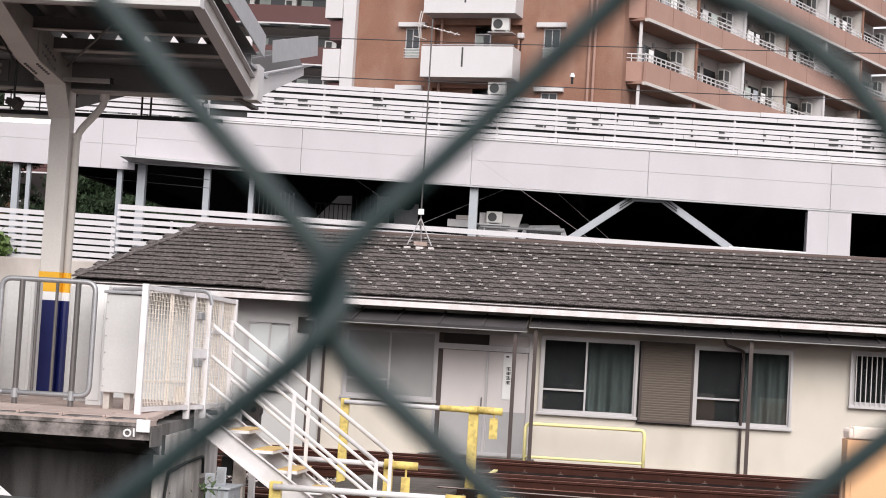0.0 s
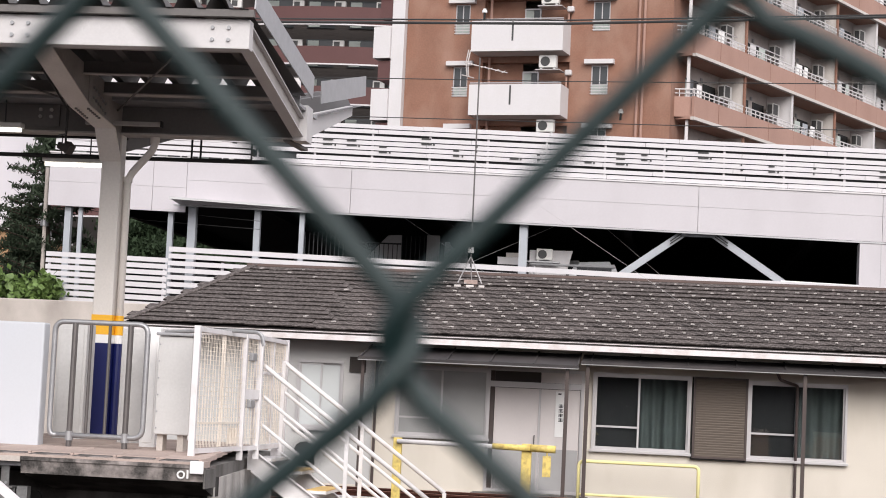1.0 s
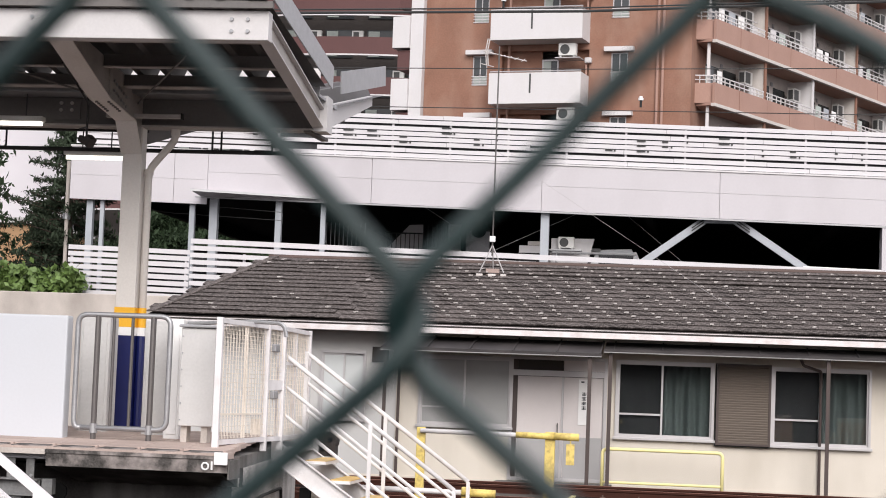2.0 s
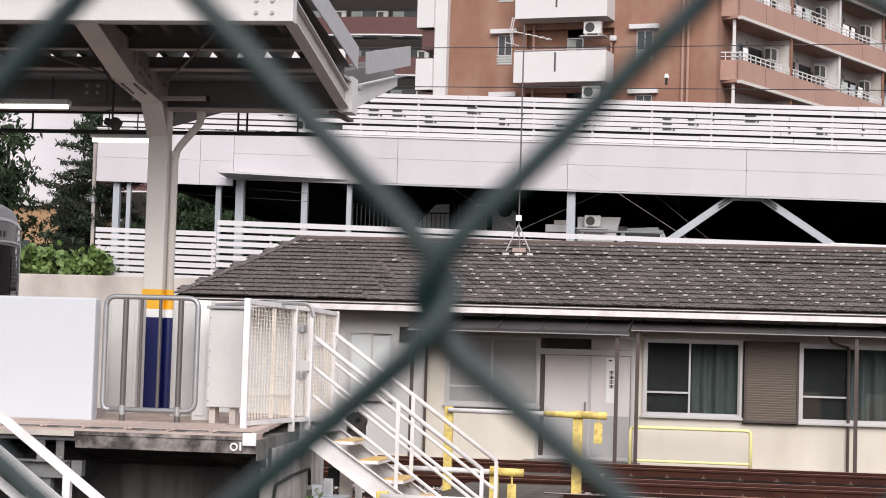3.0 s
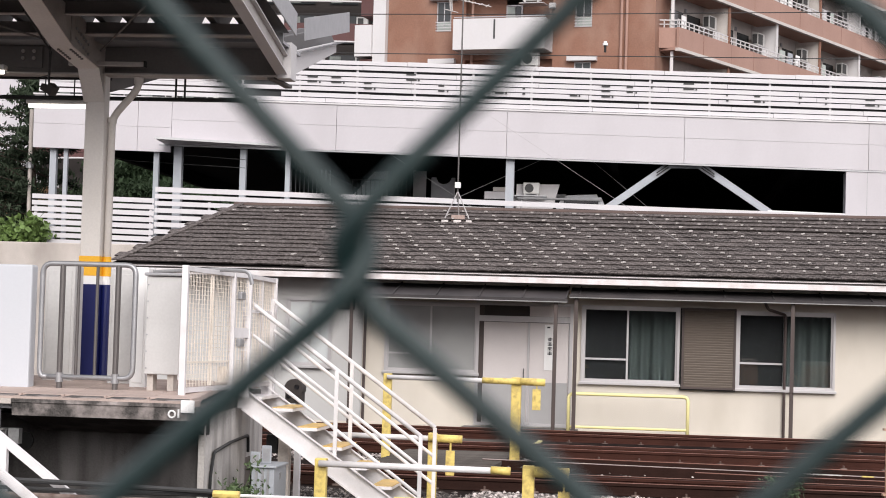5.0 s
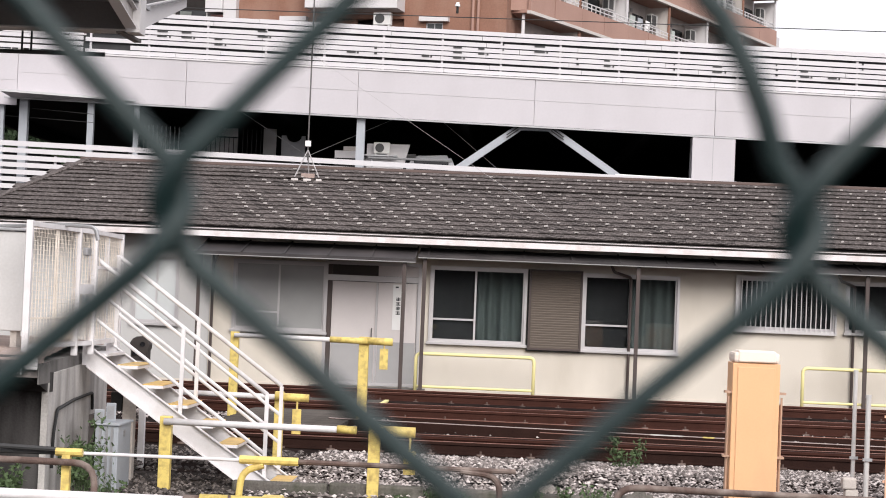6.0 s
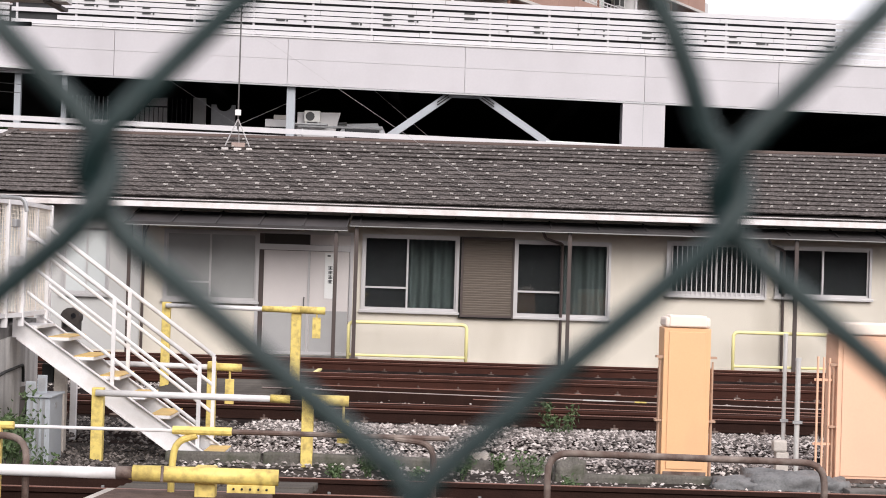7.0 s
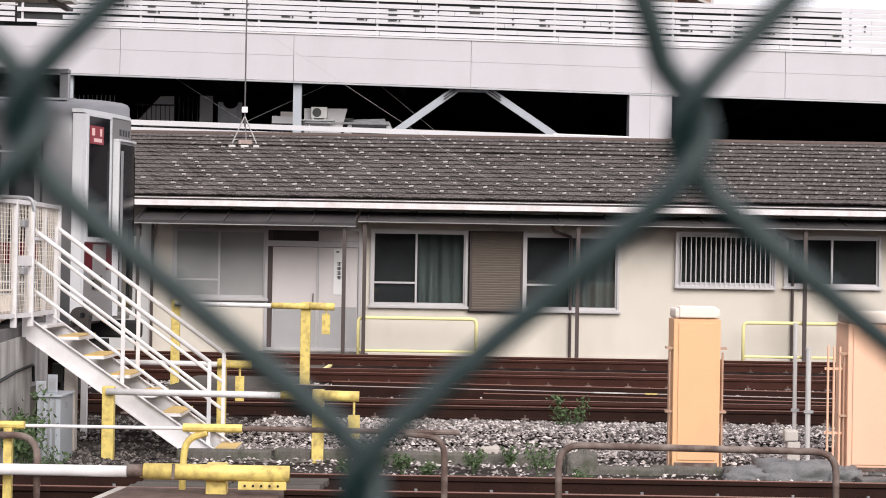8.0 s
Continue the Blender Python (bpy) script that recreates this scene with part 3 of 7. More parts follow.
    for k in range(7):
        piece("trough_lid", me, trough, (4.3 + 0.5 * k, 18.55 + 0.01 * math.sin(k * 3.0), YARD + 0.004 * math.sin(k)), (0.01 * math.sin(k * 2), 0, 0.02 * math.sin(k * 1.9)))
    for k, (x, y) in enumerate(((1.75, 19.05), (2.6, 19.15))):
        piece("kerb_block", kerb.children[0].data, kerb, (x, y, YARD - 0.07), (0.02, 0.01, 0.03 - 0.06 * k))
    # worn crossing at the near track
    near = thing("track_crossing", (-1.9, 14.4, YARD), "worn brown concrete crossing slab beside the near track", "crossing", kind="structure")
    own = box(-2.40, -1.15, 13.25, 14.42, YARD - 0.02, 0.045, None, 0.02)
    for v in own.verts:
        v.co.x += 0.10 * (v.co.y - 13.9) * (1 if v.co.x < -2 else 0)
    part("slab", own, M["crossing"], near)
    part("slab_edge", beam((-2.47, 13.3, -0.03), (-2.36, 14.44, -0.03), 0.10, 0.15, None, (0, 0, 1), 0.02), M["concrete_lt"], near, "chipped pale kerb edge")
    me = mesh_of("plank", box(-0.36, 0.36, -0.10, 0.10, -0.05, 0.0, None, 0.008), M["grey_plank"])
    for k in range(4):
        for i in range(2):
            piece("plank", me, near, (-2.05 + 0.74 * i + 0.02 * k, 14.98 + 0.22 * k, -0.012 - 0.004 * ((k + i) % 3)), (0.01 * math.sin(k * 2 + i), 0.008 * math.cos(k), 0.02 * math.sin(k + i)))
    # timber crossing between the far rails
    crossing = thing("staff_crossing", (-2.9, 29.5, -0.1), "weathered plank foot crossing with yellow edge strips", "crossing", kind="structure")
    me = mesh_of("plank", box(-0.85, 0.85, -0.105, 0.105, -0.03, 0.03, None, 0.006), M["grey_plank"])
    for k in range(42):
        y = 26.3 + 0.222 * k
        if min(abs(y - 29.93), abs(y - 31.07), abs(y - 33.53), abs(y - 34.67)) > 0.16:
            piece("plank", me, crossing, (-3.0 + 0.03 * (y - 26.3), y, -0.04 - 0.0003 * k), (0, 0.004 * math.sin(k * 2), 0.006 * math.cos(k)))
    for x in (-3.86, -2.12):
        for y0, y1 in ((31.25, 33.3), (33.75, 34.5)):
            part("edge_strip", beam((x + 0.03 * (y0 - 26.3), y0, -0.035), (x + 0.03 * (y1 - 26.3), y1, -0.02), 0.07, 0.03), M["yellow_pale"], crossing, "worn yellow edge strip")


# ---------------------------------------------------------------- office building
F = 36.9           # front wall
B_LEFT, B_RIGHT = -9.9, 16.0


def window_unit(parent, x0, x1, z0, z1, mid, look_in, rail=None, sill=True, y=F):
    w = part("window", ring_frame(x0, x1, z0, z1, y - 0.05, y + 0.09, 0.045), M["alu"], parent)
    bm = ring_frame(x0 + 0.045, mid + 0.02, z0 + 0.045, z1 - 0.045, y - 0.015, y + 0.015, 0.035)
    if rail:
        box(x0 + 0.08, mid - 0.015, y - 0.014, y + 0.014, rail - 0.018, rail + 0.018, bm)
    part("sash", bm, M["alu"], w)
    part("sash", ring_frame(mid - 0.02, x1 - 0.045, z0 + 0.045, z1 - 0.045, y + 0.022, y + 0.052, 0.035), M["alu"], w)
    for a, b, yy in ((x0 + 0.08, mid - 0.015, y), (mid + 0.015, x1 - 0.08, y + 0.037)):
        m = M["pane"] if look_in == "clear" else M[look_in]
        p = part("pane", box(a, b, yy - 0.003, yy + 0.003, z0 + 0.08, z1 - 0.08), m, w)
        if look_in == "clear":
            p.visible_shadow = False
    if sill:
        part("sill", box(x0 - 0.03, x1 + 0.03, y - 0.10, y - 0.052, z0 - 0.03, z0 + 0.02, None, 0.004), M["alu"], w)
    return w


def curtain(parent, x0, x1, z0, z1, y):
    bm = bmesh.new()
    n = max(8, int((x1 - x0) / 0.022))
    a = [bm.verts.new((x0 + (x1 - x0) * i / n, y + 0.045 * math.sin(i * 0.62) + 0.016 * math.sin(i * 0.37), z0)) for i in range(n + 1)]
    b = [bm.verts.new((x0 + (x1 - x0) * i / n, y + 0.036 * math.sin(i * 0.62 + 0.2) + 0.016 * math.sin(i * 0.37), z1)) for i in range(n + 1)]
    for i in range(n):
        bm.faces.new((a[i], a[i + 1], b[i + 1], b[i]))
    return part("curtain", bm, M["curtain"], parent, "green-grey hanging curtain", smooth=True)


def build_office():
    h = thing("office_building", (0, F, -0.06), "long single-storey cream office building with a slate-shingled hip roof", "building")
    holes = [(-7.13, -6.22, 1.08, 2.41), (-5.18, -3.36, 1.03, 2.40), (-3.41, -1.54, 0.06, 2.43), (-1.38, 0.49, 0.94, 2.42), (1.55, 3.41, 0.90, 2.39),
             (4.49, 6.38, 1.42, 2.45), (6.57, 8.43, 1.43, 2.43), (9.6, 11.4, 0.92, 2.4)]
    part("front_wall", wall_with_holes(B_LEFT, -5.62, F, F + 0.16, -0.06, 3.0, holes[:1]), M["wall_grey"], h, "pale grey rendered wall bay")
    part("front_wall", wall_with_holes(-5.62, B_RIGHT, F, F + 0.16, -0.06, 3.0, holes[1:]), M["wall"], h)
    part("side_wall", box(B_LEFT, B_LEFT + 0.16, F + 0.16, 43.2, -0.06, 3.0), M["wall_grey"], h)
    part("side_wall", box(B_RIGHT - 0.16, B_RIGHT, F + 0.16, 43.2, -0.06, 3.0), M["wall"], h)
    part("back_wall", box(B_LEFT, B_RIGHT, 43.2, 43.36, -0.06, 3.0), M["wall"], h)
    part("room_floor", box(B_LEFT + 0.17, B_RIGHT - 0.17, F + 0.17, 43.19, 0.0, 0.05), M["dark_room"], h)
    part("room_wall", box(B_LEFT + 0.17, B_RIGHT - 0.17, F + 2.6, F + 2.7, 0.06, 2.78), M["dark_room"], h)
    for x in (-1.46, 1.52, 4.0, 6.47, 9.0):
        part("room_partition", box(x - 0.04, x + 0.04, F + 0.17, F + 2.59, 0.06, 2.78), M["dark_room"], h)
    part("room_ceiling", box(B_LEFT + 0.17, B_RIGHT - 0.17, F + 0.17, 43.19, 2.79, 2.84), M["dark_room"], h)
    part("plinth", box(B_LEFT - 0.01, B_RIGHT, F - 0.02, F - 0.002, -0.06, 0.05), M["wall"], h)
    # windows
    window_unit(h, -7.13, -6.22, 1.08, 2.41, -6.66, "frosted_lt")
    window_unit(h, -5.18, -3.36, 1.03, 2.40, -4.29, "frosted", rail=1.4)
    for x0, x1, z0, z1, mid, rail in ((-1.38, 0.49, 0.94, 2.42, -0.5, 1.40), (1.55, 3.41, 0.90, 2.39, 2.46, 1.40)):
        w = window_unit(h, x0, x1, z0, z1, mid, "clear", rail=rail)
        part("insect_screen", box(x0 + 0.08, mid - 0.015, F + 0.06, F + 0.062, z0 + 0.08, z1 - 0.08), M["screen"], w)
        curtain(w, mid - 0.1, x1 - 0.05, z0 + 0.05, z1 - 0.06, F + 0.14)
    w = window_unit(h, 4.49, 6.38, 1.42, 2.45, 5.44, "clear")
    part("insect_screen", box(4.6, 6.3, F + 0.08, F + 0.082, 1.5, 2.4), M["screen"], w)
    g = part("window_grille", ring_frame(4.47, 6.40, 1.38, 2.46, F - 0.12, F - 0.09, 0.03), M["alu"], h, "aluminium window grille of upright bars")
    bar = mesh_of("bar", box(-0.009, 0.009, -0.009, 0.009, 0, 1.02), M["alu"])
    for k in range(19):
        piece("bar", bar, g, (4.58 + k * 0.095, F - 0.105, 1.41))
    w = window_unit(h, 6.57, 8.43, 1.43, 2.43, 7.49, "clear")
    part("insect_screen", box(6.65, 8.35, F + 0.08, F + 0.082, 1.5, 2.4), M["screen"], w)
    window_unit(h, 9.6, 11.4, 0.92, 2.4, 10.5, "frosted")
    # shutter box between the two large windows
    s = part("shutter", box(0.53, 1.55, F - 0.10, F - 0.003, 0.88, 2.42), M["shutter"], h, "brown ribbed metal shutter case")
    me = mesh_of("slat", profile([(-0.012, -0.022), (0.0, -0.022), (0.0, 0.022), (-0.004, 0.022), (-0.012, 0.004)], -0.46, 0.46), M["shutter"])
    for k in range(31):
        piece("slat", me, s, (1.04, F - 0.101, 0.94 + k * 0.0465))
    part("shutter_gap", box(0.50, 0.528, F - 0.06, F - 0.004, 0.86, 2.42), M["black"], s)
    part("shutter_gap", box(0.50, 1.55, F - 0.09, F - 0.004, 0.855, 0.878), M["black"], s)
    part("shutter_frame", ring_frame(0.53, 1.55, 0.88, 2.42, F - 0.125, F - 0.102, 0.04), M["brown"], s)
    # double door
    d = part("door", ring_frame(-3.41, -1.54, 0.06, 2.43, F - 0.04, F + 0.1, 0.06), M["alu"], h, "pale double entrance door with grey lower panels")
    for a, b in ((-3.26, -2.41), (-2.37, -1.62)):
        leaf = box(a, b, F + 0.01, F + 0.05, 0.08, 2.05, None, 0.004)
        part("door_leaf", leaf, M["door"], d)
        part("lower_panel", box(a + 0.012, b - 0.012, F + 0.003, F + 0.0095, 0.10, 0.91), M["door_grey"], d)
    part("door_jamb", box(-3.35, -3.265, F - 0.01, F + 0.06, 0.08, 2.37), M["brown"], d)
    part("door_jamb", box(-1.615, -1.6, F - 0.01, F + 0.06, 0.08, 2.05), M["alu"], d)
    part("transom_bar", box(-3.35, -1.6, F - 0.02, F + 0.06, 2.06, 2.17), M["alu"], d)
    part("transom_panel", box(-3.3, -2.40, F + 0.02, F + 0.05, 2.175, 2.37), M["soffit"], d)
    part("transom_panel", box(-2.38, -1.6, F + 0.02, F + 0.05, 2.175, 2.37), M["door"], d)
    part("door_post", box(-2.408, -2.372, F - 0.012, F + 0.0, 0.08, 2.05), M["alu"], d)
    part("door_handle", tube([(-2.47, F - 0.01, 0.98), (-2.47, F - 0.05, 1.0), (-2.47, F - 0.05, 1.14), (-2.47, F - 0.01, 1.16)], 0.012, 8), M["pipe_steel"], d)
    sign = part("sign_board", box(-2.085, -1.865, F - 0.006, F + 0.008, 1.15, 2.02), M["paper"], d, "white upright notice with dark columns of characters")
    for x0, x1, top, step, n in ((-2.022, -1.935, 1.775, 0.088, 4), (-1.905, -1.872, 1.94, 0.08, 5)):
        for k in range(n):
            z = top - step * k
            for q in range(3):
                part("sign_mark", box(x0, x1, F - 0.009, F - 0.0062, z - 0.018 - 0.024 * q, z - 0.006 - 0.024 * q), M["ink"], sign)
            part("sign_mark", box((x0 + x1) / 2 - 0.012, (x0 + x1) / 2 + 0.012, F - 0.0125, F - 0.0095, z - 0.07, z), M["ink"], sign)
    part("sign_mark", box(-2.04, -1.98, F - 0.009, F - 0.0062, 1.955, 1.985), M["ink"], sign)
    part("vent_louvre", ring_frame(-6.11, -5.79, 2.21, 2.51, F - 0.04, F - 0.004, 0.03, box(-6.09, -5.81, F - 0.02, F - 0.01, 2.23, 2.49)), M["soffit"], h, "dark wall vent")
    part("door_step", box(-3.6, -1.4, F - 0.7, F - 0.03, -0.08, 0.045, None, 0.01), M["concrete"], h)
    # roof
    e_y, e_z, r_y, r_z = 36.2, 2.98, 40.5, 4.41
    e_l, r_l, e_r = -10.46, -8.95, 17.0
    bm = bmesh.new()
    v = lambda *p: bm.verts.new(p)
    a, b, c, d2 = v(e_l, e_y, e_z), v(e_r, e_y, e_z), v(e_r, r_y, r_z), v(r_l, r_y, r_z)
    e, f = v(e_l, 2 * r_y - e_y, e_z), v(e_r, 2 * r_y - e_y, e_z)
    bm.faces.new((a, b, c, d2)), bm.faces.new((d2, c, f, e)), bm.faces.new((a, d2, e)), bm.faces.new((b, f, c)), bm.faces.new((a, e, f, b))
    bmesh.ops.recalc_face_normals(bm, faces=bm.faces[:])
    roof = part("roof", bm, M["roof_under"], h, "dark weathered slate-shingle hip roof")
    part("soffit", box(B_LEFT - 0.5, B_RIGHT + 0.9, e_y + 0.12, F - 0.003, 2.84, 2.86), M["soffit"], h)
    part("eave_board", box(e_l + 0.02, e_r, e_y - 0.055, e_y - 0.01, 2.795, 2.90), M["eave_white"], h, "white painted eave board")
    part("eave_board", box(e_l + 0.02, e_l + 0.06, e_y + 0.11, 44.6, 2.81, 2.915), M["eave_white"], h)
    gut = profile([(e_y - 0.07, 2.92), (e_y - 0.05, 2.925), (e_y - 0.045, 2.965), (e_y + 0.05, 2.965), (e_y + 0.055, 2.925), (e_y + 0.05, 2.91), (e_y - 0.05, 2.905)], e_l - 0.03, e_r)
    part("gutter", gut, M["gutter"], h, "dark eave gutter with flaking edge")
    part("gutter_lip", box(e_l, e_r, e_y - 0.073, e_y - 0.062, 2.935, 2.947), M["eave_white"], h)
    ridge = tube([(r_l - 0.1, r_y, r_z + 0.02), (e_r, r_y, r_z + 0.02)], 0.07, 8)
    part("ridge_cap", ridge, M["ridge"], h, "red-brown ridge capping")
    part("hip_cap", beam((e_l + 0.06, e_y - 0.03, e_z + 0.06), (r_l + 0.06, r_y, r_z + 0.06), 0.17, 0.03, None, (0, 0, 1), 0.008), M["shingle"], h)
    # shingles on the front slope, laid row over row
    slope = math.atan2(r_z - e_z, r_y - e_y)
    length = math.hypot(r_z - e_z, r_y - e_y)
    rng = random.Random(11)
    expo, wide = 0.300, 0.46
    own = bmesh.new()
    box(-wide / 2 + 0.0015, wide / 2 - 0.0015, -0.02, 0.36, 0.004, 0.035, own)
    for q in own.verts:
        if q.co.y < 0 and q.co.z < 0.01:
            q.co.y += 0.022
    shingle = mesh_of("shingle", own, M["shingle"])
    joined_v, joined_f, count = [], [], 0
    guards_v, guards_f = [], []
    rows_n = int(length / expo)

    def put(vs, fs, x, s, x0, x1, s0, s1, h0, h1, tip, cut=0.0, skew=0.0):
        k = len(vs)
        for xx in (x0, x1):
            for ss, hh in ((s0 + cut, h0 + tip), (s1, h0), (s1, h1), (s0, h1 + tip)):
                t = s + ss
                vs.append((x + xx + skew * (ss - s0), e_y + t * math.cos(slope) - hh * math.sin(slope), e_z + t * math.sin(slope) + hh * math.cos(slope)))
        for q in ((0, 1, 2, 3), (7, 6, 5, 4), (0, 4, 5, 1), (1, 5, 6, 2), (2, 6, 7, 3), (3, 7, 4, 0)):
            fs.append(tuple(k + i for i in q))

    for row in range(rows_n):
        s = row * expo
        left = e_l + (r_l - e_l) * s / length
        x = left + (0.1 if row % 2 else 0.1 + wide / 2)
        part_row = row < 12
        while x + wide / 2 < 12:
            near = -6.6 < x < 5.4 and part_row
            if near and count < 300:
                count += 1
                pc = new("shingle", shingle)
                pc.parent = roof
                ORIGIN[pc] = ORIGIN[roof]
                pc.location = Vector((x, e_y + s * math.cos(slope) - 0.012 * math.sin(slope), e_z + s * math.sin(slope) + 0.012 * math.cos(slope))) - ORIGIN[roof]
                pc.rotation_euler = (slope - 0.07 + rng.uniform(-0.012, 0.012), rng.uniform(-0.012, 0.012), rng.uniform(-0.016, 0.016))
            else:
                w2 = wide / 2 - 0.0015
                put(joined_v, joined_f, x, s, -w2, w2, -0.02 + rng.uniform(-0.006, 0.006), 0.36, 0.004, 0.035, 0.026 + rng.uniform(0, 0.014), 0.022)
            if row > 0:
                if rng.random() < (0.90 if x > -5.4 else 0.15):
                    g = rng.uniform(0.012, 0.024)
                    put(guards_v, guards_f, x + 0.1 + rng.uniform(-0.05, 0.05), s + 0.03 + rng.uniform(-0.03, 0.05), -g, g, -0.02, rng.uniform(0.04, 0.12), 0.035, 0.062, 0.030, 0.0, 0.35)
            x += wide
    me = bpy.data.meshes.new("shingles")
    me.from_pydata([tuple(Vector(p) - ORIGIN[roof]) for p in joined_v], [], joined_f)
    me.materials.append(M["shingle"])
    ob = new("shingles", me)
    ob.parent = roof
    tagged(ob, kind="stuff")
    me = bpy.data.meshes.new("snow_guard")
    me.from_pydata([tuple(Vector(p) - ORIGIN[roof]) for p in guards_v], [], guards_f)
    me.materials.append(M["guard"])
    ob = new("snow_guard", me)
    ob.parent = roof
    tagged(ob, "rows of small bleached snow guards", kind="stuff")
    # awnings under the eave
    aw = thing("awning", (-3.6, F, 2.4), "dark brown folded metal awning over the office door", "awning")
    own = profile([(35.45, 2.46), (F - 0.004, 2.73), (F - 0.004, 2.75), (35.45, 2.48)], -5.7, -1.62)
    part("awning_sheet", own, M["awning"], aw)
    part("front_rim", box(-5.72, -1.6, 35.42, 35.447, 2.43, 2.50), M["awning"], aw)
    part("rim_line", box(-5.72, -1.6, 35.41, 35.419, 2.43, 2.445), M["frosted"], aw)
    for k in range(6):
        x = -5.68 + k * 0.81
        part("seam", beam((x, 35.45, 2.495), (x, F - 0.01, 2.765), 0.025, 0.03), M["awning"], aw)
    part("awning_post", box(-1.85, -1.78, 35.5, 35.57, -0.12, 2.45), M["brown"], aw)
    part("awning_post", box(-5.68, -5.62, 35.6, 35.66, -0.12, 2.48), M["brown"], aw)
    part("awning_post", box(-5.59, -5.54, F - 0.08, F - 0.03, -0.06, 2.55), M["brown"], aw)
    part("stay", tube([(-5.3, 35.9, 2.53), (-5.48, 36.4, 2.3), (-5.56, F - 0.08, 2.1)], 0.015, 6), M["brown"], aw)
    aw = thing("awning", (4, F, 2.5), "long shallow brown metal awning above the office windows", "awning")
    own = profile([(35.95, 2.56), (F - 0.004, 2.73), (F - 0.004, 2.75), (35.95, 2.58)], -1.58, 14)
    part("awning_sheet", own, M["awning"], aw)
    part("front_rim", box(-1.59, 14, 35.93, 35.947, 2.53, 2.595), M["awning"], aw)
    part("rim_line", box(-1.59, 14, 35.92, 35.929, 2.53, 2.545), M["frosted"], aw)
    for k in range(17):
        x = -1.4 + k * 0.9
        part("seam", beam((x, 35.96, 2.595), (x, F - 0.01, 2.765), 0.022, 0.025), M["awning"], aw)
    for x in (-1.46, 2.55, 6.82, 11):
        part("awning_post", box(x - 0.035, x + 0.035, 36.02, 36.09, -0.12, 2.56), M["brown"], aw)
    for x in (2.47, 6.73):
        p = thing("downpipe", (x, F, 0), "dark brown rainwater downpipe on the office wall", "pipe", "downpipes")
        part("pipe", tube(rounded([(x - 0.42, 36.2, 2.54), (x - 0.36, 36.3, 2.42), (x, F - 0.06, 2.33), (x, F - 0.06, -0.06)], 0.06), 0.028, 8), M["brown"], p)


def build_hoops():
    for x0, x1, z in ((-1.56, 0.66, 0.74), (5.69, 7.95, 0.76)):
        t = thing("pipe_guard", (x0, 36.2, -0.07), "pale yellow pipe guard rail before the office wall", "guard rail", "pipe guards")
        part("hoop", tube(rounded([(x0, 36.15, -0.12), (x0, 36.15, z), (x1, 36.15, z), (x1, 36.15, -0.12)], 0.1), 0.033, 10), M["yellow_pale"], t, smooth=True)
        part("low_rail", tube([(x0, 36.15, 0.12), (x1, 36.15, 0.12)], 0.026, 8), M["yellow_pale"], t)


def build_antenna():
    x, y = -4.13, 39.65
    z = 4.14
    t = thing("roof_aerial", (x, y, z), "television aerial mast on a tripod with guy wires", "aerial")
    for dx, w in ((-0.24, 0.07), (0.02, 0.08), (0.26, 0.06)):
        part("foot_pad", box(x + dx - w, x + dx + w, y - 0.16, y - 0.08, z - 0.06, z + 0.015, None, 0.01), M["guard"], t)
    for dx, dy in ((-0.24, -0.12), (0.26, -0.1), (0.02, 0.2)):
        part("tripod_leg", tube([(x + dx, y + dy, z + 0.05), (x, y, z + 0.62)], 0.014, 6), M["wire_pale"], t)
    part("brick_pad", box(x - 0.12, x + 0.16, y - 0.04, y + 0.08, z - 0.06, z + 0.13, None, 0.01), M["brick_pad"], t, "pinkish brick pad")
    part("mast", tube([(x, y, z + 0.4), (x, y, 8.95)], 0.017, 8), M["mast"], t)
    part("amplifier", box(x - 0.06, x + 0.06, y - 0.05, y - 0.018, 4.83, 4.95, None, 0.008), M["paper"], t)
    part("boom", tube([(x - 0.33, y, 8.84), (x + 0.58, y + 0.1, 8.66)], 0.011, 6), M["guard"], t)
    for k in range(6):
        q = k / 5
        p = Vector((x - 0.20 + 0.7 * q, y + 0.08 * q, 8.815 - 0.14 * q))
        d = Vector((0.02, 0.30 - 0.15 * q, 0.05))
        part("element", tube([p - d, p + d], 0.007, 5), M["guard"], t)
    for dx in (-0.27, -0.23):
        part("reflector", tube([(x + dx + 0.03, y - 0.06, 9.10), (x + dx - 0.02, y, 8.85), (x + dx, y + 0.06, 8.55)], 0.013, 6), M["guard"], t)
    part("reflector", tube([(x - 0.36, y - 0.1, 8.56), (x - 0.12, y + 0.1, 8.53)], 0.010, 6), M["guard"], t)
    for end in ((0.9, 37.4, 3.42),):
        part("guy_wire", tube([(x, y, 6.75 if end[1] < 40 else 5.9), end], 0.003, 5), M["wire_pale"], t)


# ---------------------------------------------------------------- car park
P = 46.0
TILT = -0.0187     # the deck falls to the right for drainage


def dz(x):
    return TILT * (x + 12.0)


def sloped(x0, x1, y0, y1, z0, z1, bm=None):
    """A box whose heights follow the fall of the deck."""
    own = box(x0, x1, y0, y1, z0, z1)
    for v in own.verts:
        v.co.z += dz(v.co.x)
    if bm is None:
        return own
    merge(bm, own)
    return bm


